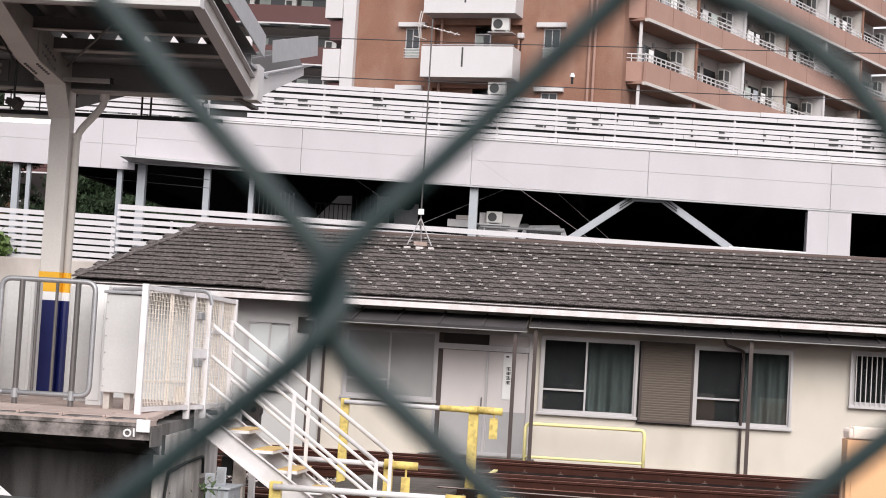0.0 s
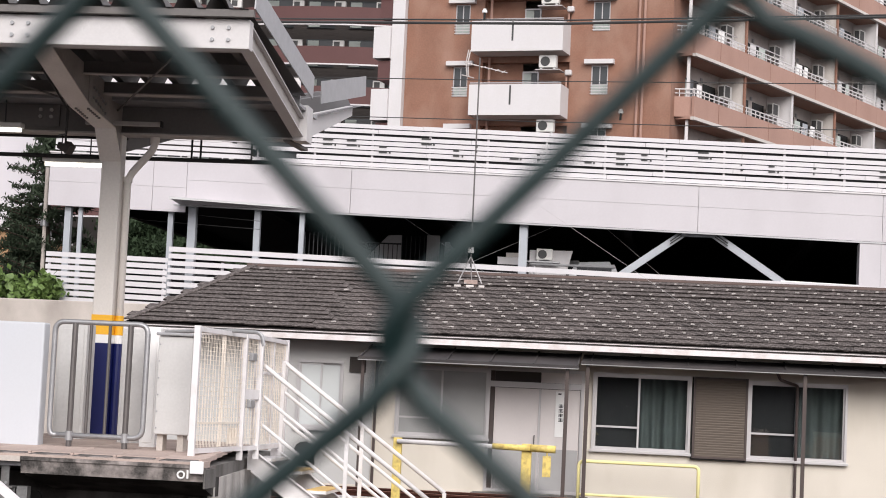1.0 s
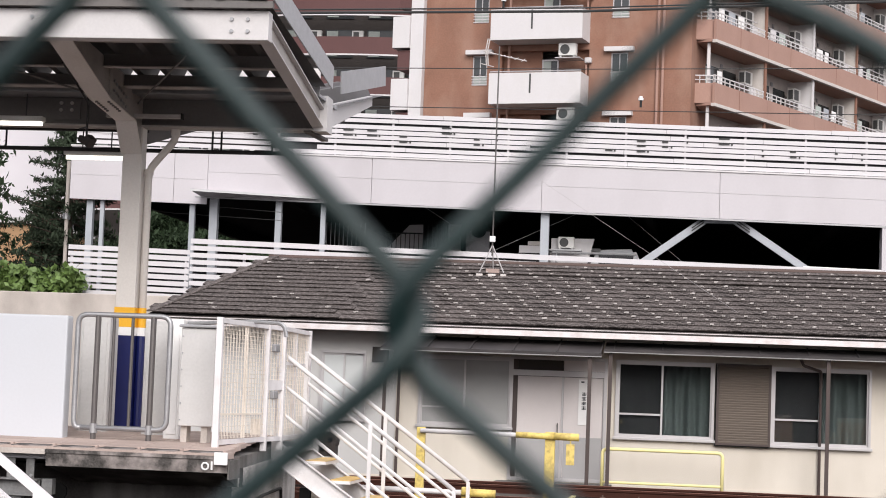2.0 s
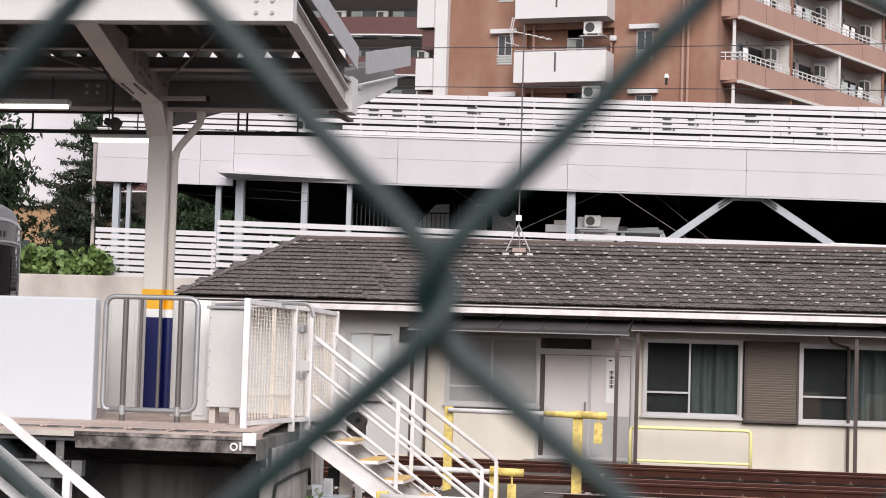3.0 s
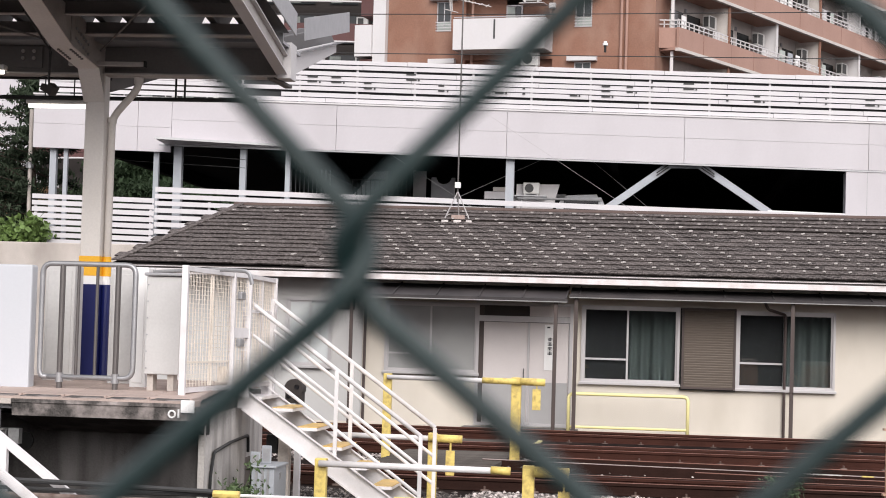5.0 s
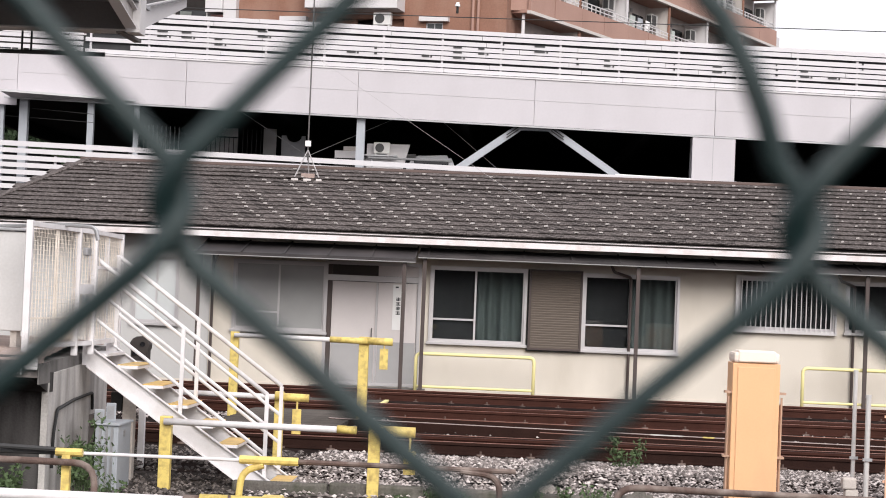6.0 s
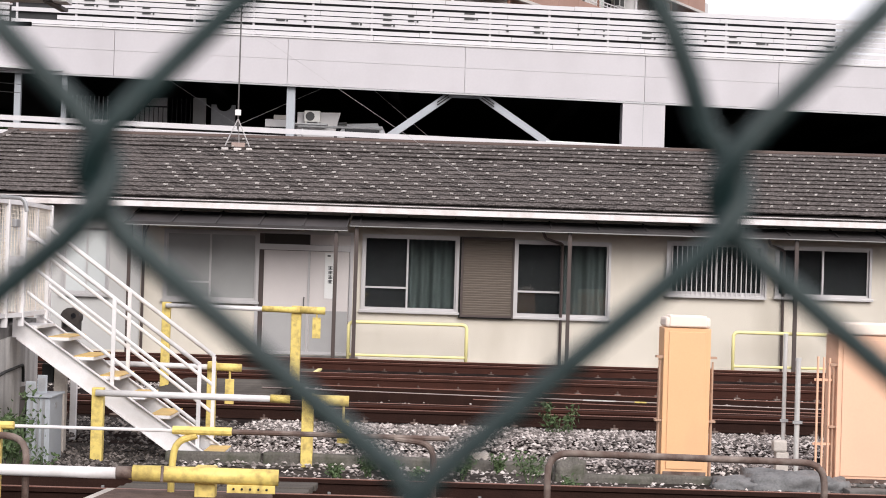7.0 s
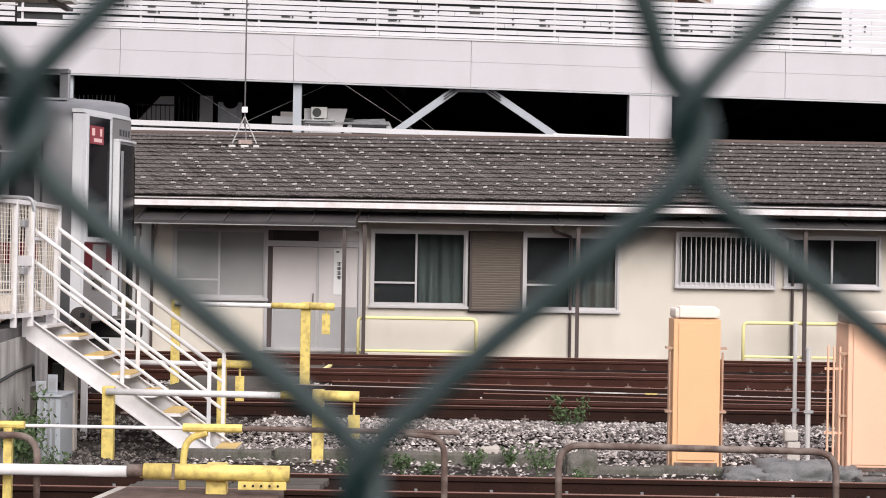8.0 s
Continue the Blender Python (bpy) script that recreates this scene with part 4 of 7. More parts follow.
def build_car_park():
    c = thing("car_park", (-2, P, UPPER), "two-level white steel car park with a slatted roof fence", "car park")
    joints = [-15.4, -12.75, -11.9, -7.80, -3.64, 0.61, 4.93, 8.14, 12.5, 17.0, 21.5, 26.0]
    for a, b in zip(joints, joints[1:]):
        lo = 6.06 if b <= -11.8 else 6.26
        part("cladding_panel", sloped(a + 0.005, b - 0.005, P - 0.06, P, lo + 0.0, lo + 0.60), M["fascia"], c)
        part("cladding_panel", sloped(a + 0.005, b - 0.005, P - 0.06, P, lo + 0.606, 7.37), M["fascia"], c)
        part("joint_seal", sloped(a + 0.005, b - 0.005, P - 0.045, P - 0.002, lo + 0.6005, lo + 0.6055), M["grey_panel"], c)
    part("edge_beam", sloped(-15.4, 26, P + 0.005, P + 0.35, 6.30, 7.34), M["grey_panel"], c)
    part("coping", sloped(-15.42, 26, P - 0.09, P + 0.05, 7.372, 7.41), M["apt_white"], c)
    part("drip_rail", sloped(-12.2, 26, P - 0.07, P + 0.02, 6.215, 6.252), M["zinc"], c)
    part("deck_slab", sloped(-15.4, 26, P + 0.36, 74, 6.75, 7.0), M["park_shade"], c)
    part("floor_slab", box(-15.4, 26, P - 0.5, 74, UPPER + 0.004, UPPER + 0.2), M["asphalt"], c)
    # rear walls added to close off light and keep the interior dark
    part("rear_wall", box(-10.5, 26, 73.6, 73.9, UPPER + 0.2, 7.2), M["park_shade"], c)
    part("rear_wall", box(25.7, 25.99, P + 0.4, 73.5, UPPER + 0.2, 6.7), M["park_shade"], c)
    own = bmesh.new()
    plan = ((-12.05, P - 1.0, 6.29), (-9.0, P - 0.07, 6.25), (-12.05, P - 0.07, 6.25))
    vs = [own.verts.new((x, y, z + up)) for up in (0, 0.03) for x, y, z in plan]
    for q in ((2, 1, 0), (3, 4, 5), (0, 1, 4, 3), (1, 2, 5, 4), (2, 0, 3, 5)):
        own.faces.new([vs[i] for i in q])
    part("entrance_canopy", own, M["fascia"], c, "thin tapered entrance canopy")
    part("canopy_edge", beam((-12.07, P - 1.02, 6.31), (-9.0, P - 0.08, 6.27), 0.02, 0.05), M["zinc"], c)
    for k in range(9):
        part("deck_beam", sloped(-15.0 + k * 4.6, -14.8 + k * 4.6, P + 0.4, 73, 6.35, 6.74), M["park_shade"], c)
    # columns
    for x, w, top in ((-14.92, 0.16, 6.1), (-14.6, 0.10, 6.1), (-12.3, 0.13, 6.1), (-11.76, 0.2, 6.4), (-10.12, 0.15, 6.3), (-9.0, 0.12, 6.3), (-3.55, 0.2, 6.2), (13.5, 0.3, 6.0)):
        col = part("column", box(x - w / 2, x + w / 2, P + 0.1, P + 0.1 + w, UPPER + 0.2, top + dz(x) * 0.9), M["steel_pale"], c)
    part("clad_column", box(4.42, 5.44, P - 0.05, P + 0.6, UPPER + 0.2, 6.22 + dz(5)), M["fascia"], c, "wide white clad column")
    part("column_joint", box(4.905, 4.92, P - 0.056, P - 0.051, UPPER + 0.2, 5.9), M["zinc"], c)
    # braces
    for x0, x1 in ((-1.35, 0.30), (2.80, 0.98)):
        b = part("brace", beam((x0, P + 0.25, 4.82), (x1, P + 0.25, 6.02), 0.12, 0.17), M["steel_pale"], c, "pale grey diagonal steel brace")
        a, e = Vector((x0, P + 0.15, 4.82)), Vector((x1, P + 0.15, 6.02))
        for dz_ in (-0.045, 0.02):
            up = Vector((0, 0, dz_))
            part("splice_plate", beam(a.lerp(e, 0.80) + up, a.lerp(e, 0.97) + up, 0.012, 0.028), M["wire"], b, "dark bolted splice plate")
    part("brace_head", box(0.26, 1.02, P + 0.16, P + 0.34, 5.93, 6.08, None, 0.01), M["steel_pale"], c)
    for a, b in (((-11.3, 4.7), (-10.7, 5.9)), ((-10.2, 4.7), (-10.7, 5.9))):
        part("brace", beam((a[0], P + 9, a[1]), (b[0], P + 9, b[1]), 0.12, 0.14), M["steel_pale"], c)
    for a, b in (((-6.656, 6.243), (-4.30, 4.79)), ((-5.6, 4.797), (-2.589, 6.229)), ((-1.644, 6.149), (0.05, 4.79))):
        part("tie_rod", tube([(a[0], P + 0.7, a[1]), (b[0], P + 0.7, b[1])], 0.006, 5), M["zinc"], c)
    # front parapet of slats, stepped down at its left end
    f = thing("parapet_fence", (-5, P - 1, UPPER), "low white slatted fence along the car park's ground edge", "fence")
    for k in range(3):
        part("slat", sloped(-12.0, 8.0, 44.99, 45.02, 5.02 - 0.17 * k - (0.0 if k else 0.01), 5.13 - 0.17 * k), M["slat"], f)
    for k in range(9):
        part("slat", sloped(-15.05, -12.02, 45.02, 45.05, 4.74 - 0.155 * k, 4.85 - 0.155 * k), M["slat"], f)
    for k in range(3, 9):
        part("slat", sloped(-12.0, -6.0, 44.99, 45.02, 5.02 - 0.17 * k, 5.13 - 0.17 * k), M["slat"], f)
    for k in range(17):
        part("post", box(-15.0 + 1.43 * k, -14.94 + 1.43 * k, 45.055, 45.1, UPPER, 4.72 - 0.0187 * 1.43 * k + (0.15 if k > 2 else 0)), M["slat"], f)
    part("lower_rail", tube([(2.6, 45.8, 4.9), (4.4, 45.8, 4.86)], 0.04, 8), M["white_paint"], f)
    # roof fence: long slats with staggered joints
    rf = thing("roof_fence", (-2, P, 7.4), "tall white slatted fence along the car park's roof edge", "fence")
    rng = random.Random(3)
    z = 7.43
    for row, gap in enumerate((0.022, 0.06, 0.022, 0.026, 0.026, 0.06, 0.022, 0.03)):
        x = -10.3 + (1.1 if row % 2 else 0)
        while x < 26:
            w = rng.choice((2.2, 3.1, 4.3))
            part("slat", sloped(x + 0.004, x + w - 0.004, P - 0.02 - 0.012 * (row % 2), P + 0.012 - 0.012 * (row % 2), z, z + 0.10 + rng.uniform(-0.006, 0.004)), M["slat"], rf)
            x += w
        z += 0.10 + gap
    part("fence_backing", sloped(-10.3, 9.5, P + 0.075, P + 0.085, 7.42, z - 0.05), M["slat_back"], rf, "dark mesh backing behind the slats")
    for k in range(26):
        x = -10.2 + 1.42 * k
        part("post", box(x, x + 0.05, P + 0.02, P + 0.07, 7.41 + dz(x), 8.36 + dz(x)), M["slat"], rf)
    # dark gaps at the overlapping slat ends: short dashes and small clips, row by row
    for k in range(44):
        x = -8.6 + 0.78 * k + rng.uniform(-0.22, 0.22)
        rows = ((1, 2), (1, 2, 3), (2, 3), (1,), (3, 4))[rng.randrange(5)]
        wide = rng.choice((0.20, 0.24, 0.05, 0.05, 0.16))
        for r in rows:
            z = 7.672 + 0.124 * r + dz(x)
            part("joint_plate", box(x, x + wide + rng.uniform(-0.02, 0.02), P - 0.045, P - 0.034, z - 0.018, z + 0.020), M["wire"], rf)
            if wide > 0.1 and r == rows[0]:
                part("joint_plate", box(x + wide + 0.05, x + wide + 0.09, P - 0.045, P - 0.034, z - 0.03, z + 0.028), M["wire"], rf)
    part("mesh_rail", box(-15.3, -10.4, P, P + 0.04, 7.75, 7.80), M["slat"], rf)
    for k in range(5):
        part("slat", sloped(-15.3, -10.35, P - 0.02, P + 0.01, 7.46 + 0.137 * k, 7.555 + 0.137 * k), M["slat"], rf)


def car(name, x, y, z, length, height, paint, label, turn=0):
    """A parked car, mostly hidden: body, cabin, glass and wheels."""
    t = thing(name, (x, y, z), label, "car", "parked cars")
    L, W = length / 2, 0.85
    bm = box(x - L, x + L, y - W, y + W, z + 0.22, z + height * 0.58, None, 0.12)
    part("body", bm, M[paint], t)
    top = [(x - L * 0.72, z + height * 0.57), (x - L * 0.45, z + height * 0.97), (x + L * 0.35, z + height), (x + L * 0.62, z + height * 0.57)]
    bm = bmesh.new()
    a = [bm.verts.new((px, y - W * 0.92 + (0.14 if i in (1, 2) else 0), pz)) for i, (px, pz) in enumerate(top)]
    b = [bm.verts.new((px, y + W * 0.92 - (0.14 if i in (1, 2) else 0), pz)) for i, (px, pz) in enumerate(top)]
    bm.faces.new(a), bm.faces.new(b[::-1])
    for i in range(4):
        bm.faces.new((a[i], b[i], b[(i + 1) % 4], a[(i + 1) % 4]))
    bmesh.ops.bevel(bm, geom=bm.edges[:], offset=0.08, segments=2, affect="EDGES")
    bmesh.ops.recalc_face_normals(bm, faces=bm.faces[:])
    part("cabin", bm, M[paint], t)
    part("side_window", box(x - L * 0.42, x + L * 0.36, y - W * 0.93, y - W * 0.86, z + height * 0.62, z + height * 0.9, None, 0.02), M["car_glass"], t)
    for wx in (-0.6, 0.6):
        for wy in (-W + 0.1, W - 0.1):
            part("wheel", tube([(x + L * wx, y + wy - 0.1, z + 0.3), (x + L * wx, y + wy + 0.1, z + 0.3)], 0.3, 14), M["black"], t)


def ac_unit(x, y, z, parent=None, yaw=0, s=1.0):
    """An outdoor unit with a round fan opening, its front towards -y."""
    t = thing("air_conditioner", (x, y, z), "pale outdoor air-conditioning unit with a dark fan grille", "air conditioner", "outdoor units")
    part("casing", box(x - 0.4 * s, x + 0.4 * s, y, y + 0.3 * s, z + 0.06 * s, z + 0.62 * s, None, 0.02), M["ac"], t)
    part("fan", tube([(x - 0.1 * s, y - 0.012, z + 0.34 * s), (x - 0.1 * s, y + 0.02, z + 0.34 * s)], 0.22 * s, 16), M["fan"], t)
    for dx in (-0.3, 0.3):
        part("foot", box(x + (dx - 0.04) * s, x + (dx + 0.04) * s, y + 0.02, y + 0.28 * s, z, z + 0.06 * s), M["ac"], t)
    return t


def build_parked():
    z = UPPER + 0.2
    car("parked_van", -2.9, 50.6, z, 3.4, 1.75, "car_white", "white van parked nose-in beneath the deck")
    car("parked_car", -1.82, 48.35, z, 2.3, 1.58, "car_silver", "silver car parked beneath the deck")
    car("parked_car", -8.0, 50.0, z, 4.4, 1.38, "car_black", "black car parked beneath the deck")
    car("parked_car", -12.8, 50.0, z, 4.2, 1.42, "car_black", "dark car parked by the open end of the deck")
    st = thing("equipment_board", (-3.3, 47.2, z), "white equipment board beneath the deck", "board")
    own = bmesh.new()
    vs = [own.verts.new((x, y, zz)) for y in (47.2, 47.28) for x, zz in ((-3.46, z), (-2.9, z), (-2.53, 5.05), (-2.40, 5.56), (-3.46, 5.55))]
    own.faces.new(vs[:5]), own.faces.new(vs[5:][::-1])
    for i in range(5):
        own.faces.new((vs[i], vs[5 + i], vs[5 + (i + 1) % 5], vs[(i + 1) % 5]))
    bmesh.ops.recalc_face_normals(own, faces=own.faces[:])
    part("board", own, M["apt_white"], st)
    part("board_foot", box(-4.28, -3.62, 47.3, 47.36, z, 5.18), M["park_shade"], st)
    part("board_panel", box(-4.26, -3.64, 47.3, 47.34, 5.18, 5.36), M["apt_white"], st)
    part("board_panel", box(-4.05, -3.64, 47.3, 47.34, 5.365, 5.47), M["apt_beige"], st)
    gr = thing("guard_rail", (-2.3, 46.75, z), "thin pale steel guard rail beneath the deck", "guard rail")
    part("rail", tube([(-3.4, 46.75, 5.17), (-1.34, 46.75, 5.16)], 0.03, 8), M["zinc"], gr)
    for x in (-3.3, -1.40):
        part("post", tube([(x, 46.78, z - 0.01), (x, 46.78, 5.16)], 0.025, 8), M["zinc"], gr)
    part("shelf", box(-3.5, -2.7, 46.9, 47.195, 5.23, 5.262), M["zinc"], st)
    ac_unit(-3.08, 46.95, 5.264, s=0.50)
    st = thing("steel_stair", (-7, 50, z), "white steel stair with dark railings inside the car park", "stairs")
    own = bmesh.new()
    vs = [own.verts.new((x, y, zz)) for y in (50.3, 50.4) for x, zz in ((-8.1, 5.36), (-7.11, 5.36), (-7.11, 6.07), (-7.47, 6.05))]
    for q in ((0, 1, 2, 3), (7, 6, 5, 4), (0, 4, 5, 1), (1, 5, 6, 2), (2, 6, 7, 3), (3, 7, 4, 0)):
        own.faces.new([vs[i] for i in q])
    part("flight_side", own, M["apt_white"], st)
    part("landing", box(-7.9, -5.2, 50.2, 51.4, 5.25, 5.345), M["apt_beige"], st)
    for x in (-7.8, -5.3):
        part("support", box(x - 0.06, x + 0.06, 50.6, 50.72, z, 5.249), M["steel_pale"], st)
    for k in range(14):
        x = -8.05 + k * 0.12
        part("baluster", box(x, x + 0.02, 50.2, 50.218, 5.346, 5.80 if x < -7.1 else 6.05), M["wire"], st)
    for k in range(10):
        x = -9.7 + k * 0.115
        part("baluster", box(x, x + 0.025, 50.2, 50.218, 5.346, 6.05), M["zinc"], st)
    part("landing", box(-9.8, -7.95, 50.2, 51.2, 5.25, 5.345), M["park_shade"], st)
    part("handrail", tube([(-8.1, 50.21, 5.82), (-7.1, 50.21, 5.82)], 0.02, 6), M["wire"], st)
    part("side_panel", box(-6.43, -6.09, 50.3, 50.36, 5.346, 6.09), M["grey_panel"], st)
    own = bmesh.new()
    rim = [(-5.95, 5.346), (-5.32, 5.346), (-5.32, 5.93)] + [(-5.62 + 0.2 * math.cos(q), 5.93 + 0.17 * math.sin(q)) for q in (-math.pi * i / 8 for i in range(9))] + [(-5.95, 5.93)]
    vs = [own.verts.new((x, y, zz)) for y in (50.3, 50.36) for x, zz in rim]
    n = len(rim)
    own.faces.new(vs[:n]), own.faces.new(vs[n:][::-1])
    for i in range(n):
        own.faces.new((vs[i], vs[n + i], vs[n + (i + 1) % n], vs[(i + 1) % n]))
    bmesh.ops.recalc_face_normals(own, faces=own.faces[:])
    part("side_panel", own, M["zinc"], st, "grey panel with a scooped top")


# ---------------------------------------------------------------- apartments
A = 86.0


def build_apartment():
    a = thing("apartment_block", (-6, A, UPPER), "tall brown-tiled apartment block with white balconies", "apartment building")
    storey, z0 = 2.90, 14.70
    turn = -0.209           # the front is turned 12 degrees towards the yard
    site = Matrix.Translation((-5.86, A - 0.24, UPPER)) @ Matrix.Rotation(turn, 4, "Z") @ Matrix.Diagonal((1.04, 1, 1, 1))
    floors = range(-3, 5)
    holes = []
    for k in floors:
        z = z0 + storey * k
        holes += [(-10.3, -9.62, z + 0.94, z + 2.32), (-4.02, -3.27, z + 1.0, z + 2.33), (-8.95, -5.0, z + 0.1, z + 2.5)]
    part("front_wall", wall_with_holes(-12.55, -0.5, A, A + 0.35, UPPER, 31, holes), M["brick"], a)
    part("side_wall", box(-12.55, -12.25, A + 0.36, A + 14, UPPER, 31), M["brick"], a)
    part("side_wall", box(-1.1, -0.5, A + 0.36, A + 14, UPPER, 31), M["brick"], a)
    part("roof", box(-12.6, 0, A - 0.2, A + 14, 31.01, 31.4), M["apt_white"], a)
    part("room_back", box(-12.0, -1.0, A + 2.2, A + 2.4, UPPER, 31), M["apt_beige"], a)
    for k in floors:
        z = z0 + storey * k
        part("floor_slab", box(-12.0, -1.0, A + 0.36, A + 2.19, z - 0.16, z + 0.02), M["apt_beige"], a)
        for x0, x1, za, zb in ((-10.3, -9.62, z + 0.94, z + 2.32), (-4.02, -3.27, z + 1.0, z + 2.33)):
            w = part("window", ring_frame(x0, x1, za, zb, A + 0.04, A + 0.12, 0.05), M["alu"], a)
            part("pane", box(x0 + 0.05, x1 - 0.05, A + 0.07, A + 0.09, za + 0.5, zb - 0.05), M["apt_glass"], w)
            part("pane", box(x0 + 0.05, x1 - 0.05, A + 0.07, A + 0.09, za + 0.05, za + 0.46), M["apt_curtain"], w)
            part("mullion", box((x0 + x1) / 2 - 0.02, (x0 + x1) / 2 + 0.02, A + 0.05, A + 0.069, za + 0.05, zb - 0.05), M["alu"], w)
            part("lintel", box(x0 - 0.26, x1 + 0.28, A - 0.3, A + 0.02, zb + 0.03, zb + 0.23), M["apt_white"], w, "white concrete window hood")
            for q in range(4):
                part("guard_bar", box(x0 - 0.02, x1 + 0.02, A - 0.06, A - 0.03, za + 0.02 + 0.13 * q, za + 0.05 + 0.13 * q), M["apt_white"], w)
        b = part("balcony", wall_with_holes(-9.10, -4.99, A - 1.35, A - 1.22, z - 0.12, z + 1.27, []), M["apt_white"], a, "white balcony parapet")
        box_b = box(-9.10, -8.96, A - 1.21, A - 0.01, z - 0.12, z + 1.27)
        box(-5.13, -4.99, A - 1.21, A - 0.01, z - 0.12, z + 1.27, box_b)
        box(-8.95, -5.14, A - 1.21, A - 0.01, z - 0.12, z + 0.0, box_b)
        part("balcony_side", box_b, M["apt_white"], b)
        part("balcony_slot", box(-7.28, -7.2, A - 1.358, A - 1.352, z + 0.34, z + 1.22), M["fan"], b)
        part("top_rail", tube([(-9.08, A - 1.28, z + 1.34), (-5.0, A - 1.28, z + 1.34)], 0.03, 6), M["alu"], b)
        part("glazed_door", ring_frame(-7.19, -6.45, z + 0.1, z + 2.13, A + 0.3, A + 0.36, 0.06), M["alu"], a)
        part("door_glass", box(-7.13, -6.80, A + 0.32, A + 0.34, z + 0.15, z + 2.05), M["apt_curtain"], a)
        part("door_glass", box(-6.78, -6.51, A + 0.32, A + 0.34, z + 0.15, z + 2.05), M["apt_glass"], a)
        part("recess_wall", box(-8.95, -7.20, A + 0.36, A + 0.45, z + 0.1, z + 2.5), M["brick"], a)
        part("recess_wall", box(-6.44, -5.0, A + 0.36, A + 0.45, z + 0.1, z + 2.5), M["brick"], a)
        part("balcony_pipe", tube([(-8.6, A - 0.1, z), (-8.6, A - 0.1, z + 2.7)], 0.06, 8), M["brick_wing"], a)
        unit = ac_unit(0, 0, 0, s=1.0)
        unit.matrix_world = Matrix.Translation(site @ Vector((0.26, -0.95, z + 2.02 - UPPER))) @ Matrix.Rotation(turn, 4, "Z")
        part("ac_bracket", box(-6.3, -5.2, A - 0.9, A - 0.02, z + 1.98, z + 2.018), M["alu"], a)
        part("vent_hood", box(-5.15, -4.85, A - 0.25, A - 0.003, z + 1.85, z + 2.1, None, 0.05), M["apt_white"], a)
        part("vent_pipe", tube([(-5.1, A - 0.08, z + 1.2), (-5.1, A - 0.08, z + 1.84)], 0.05, 8), M["brick_wing"], a)
    for x in (-1.95, -1.72):
        part("rain_pipe", tube([(x, A - 0.1, UPPER), (x, A - 0.1, 31)], 0.06, 8), M["brick_wing"], a)
    # stepped white corner bay
    bay = part("corner_bay", box(-13.15, -12.56, A - 0.35, A + 3, UPPER, 31), M["apt_white"], a, "stepped white corner bay")
    for k in floors:
        z = z0 + storey * k
        part("bay_parapet", box(-13.95, -13.16, A - 0.5, A + 2.5, z - 0.2, z + 1.25), M["apt_white"], bay)
        part("bay_parapet", box(-13.75, -13.17, A - 0.3, A + 2.4, z + 1.7, z + 2.6), M["maroon"], bay)
    a.location, a.rotation_euler, a.scale = site.translation, (0, 0, turn), (1.04, 1, 1)
    # receding wing with long balconies
    storey, z0 = 2.86, 14.88
    w = thing("apartment_wing", (1, A, UPPER), "receding apartment wing with pink-brown balcony parapets and white railings", "apartment building")
    ang = radians(27)
    ux, uy = math.sin(ang), math.cos(ang)
    at = lambda s, d, z: (1.06 + ux * s + uy * d, A - 0.3 + uy * s - ux * d, z)   # s along the wing, d outwards

    def slab(s0, s1, d0, d1, za, zb, bm=None):
        own = bmesh.new()
        vs = [own.verts.new(at(s, d, z)) for s in (s0, s1) for d in (d0, d1) for z in (za, zb)]
        for q in ((0, 1, 3, 2), (4, 6, 7, 5), (0, 4, 5, 1), (2, 3, 7, 6), (0, 2, 6, 4), (1, 5, 7, 3)):
            own.faces.new([vs[i] for i in q])
        bmesh.ops.recalc_face_normals(own, faces=own.faces[:])
        if bm is None:
            return own
        merge(bm, own)
        return bm

    END = 32.4
    part("wing_wall", slab(0.2, END, -1.75, -1.5, UPPER, 28), M["apt_beige"], w)
    part("wing_end", slab(0.0, 0.19, -9, -1.5, UPPER, 28), M["brick"], w)
    part("wing_roof", slab(-0.2, END, -9, 0.1, 28.01, 28.3), M["apt_white"], w)
    part("wing_back", slab(0.2, END, -9, -8.8, UPPER, 28), M["apt_beige"], w)
    rng = random.Random(21)
    for k in range(-3, 5):
        z = z0 + storey * k
        stop = END
        part("balcony_floor", slab(-0.6, stop, -1.49, -0.13, z - 0.15, z), M["brick_wing"], w)
        part("floor_edge", slab(-0.62, stop, -0.16, 0.03, z - 0.2, z - 0.06), M["apt_beige"], w)
        for s in range(6):
            a0, a1 = -0.6 + 5.5 * s, min(-0.6 + 5.5 * (s + 1), stop)
            part("parapet", slab(a0 + 0.01, a1 - 0.01, -0.12, 0.0, z - 0.05, z + 0.86), M["brick_wing"], w, "pink-brown tiled parapet")
        for s in range(6):
            for zz in (1.18, 1.0):
                part("railing", slab(-0.6 + 5.5 * s, min(-0.6 + 5.5 * (s + 1), stop) - 0.3, -0.08, -0.04, z + zz, z + zz + 0.045), M["apt_white"], w, "white steel balcony railing")
        own = bmesh.new()
        for q in range(66):
            slab(-0.5 + 0.5 * q, -0.46 + 0.5 * q, -0.08, -0.04, z + 0.86, z + 1.19, own)
        part("railing_bars", own, M["apt_white"], w, kind="stuff")
        # return of the corner balcony, facing the tracks
        part("parapet", box(-0.26, 0.78, A - 0.62, A - 0.5, z - 0.05, z + 0.86), M["brick_wing"], w)
        own = box(-0.26, 0.78, A - 0.58, A - 0.54, z + 1.18, z + 1.23)
        box(-0.26, 0.78, A - 0.58, A - 0.54, z + 1.0, z + 1.035, own)
        for q in range(4):
            box(-0.2 + 0.3 * q, -0.16 + 0.3 * q, A - 0.58, A - 0.54, z + 0.86, z + 1.19, own)
        part("railing", own, M["apt_white"], w)
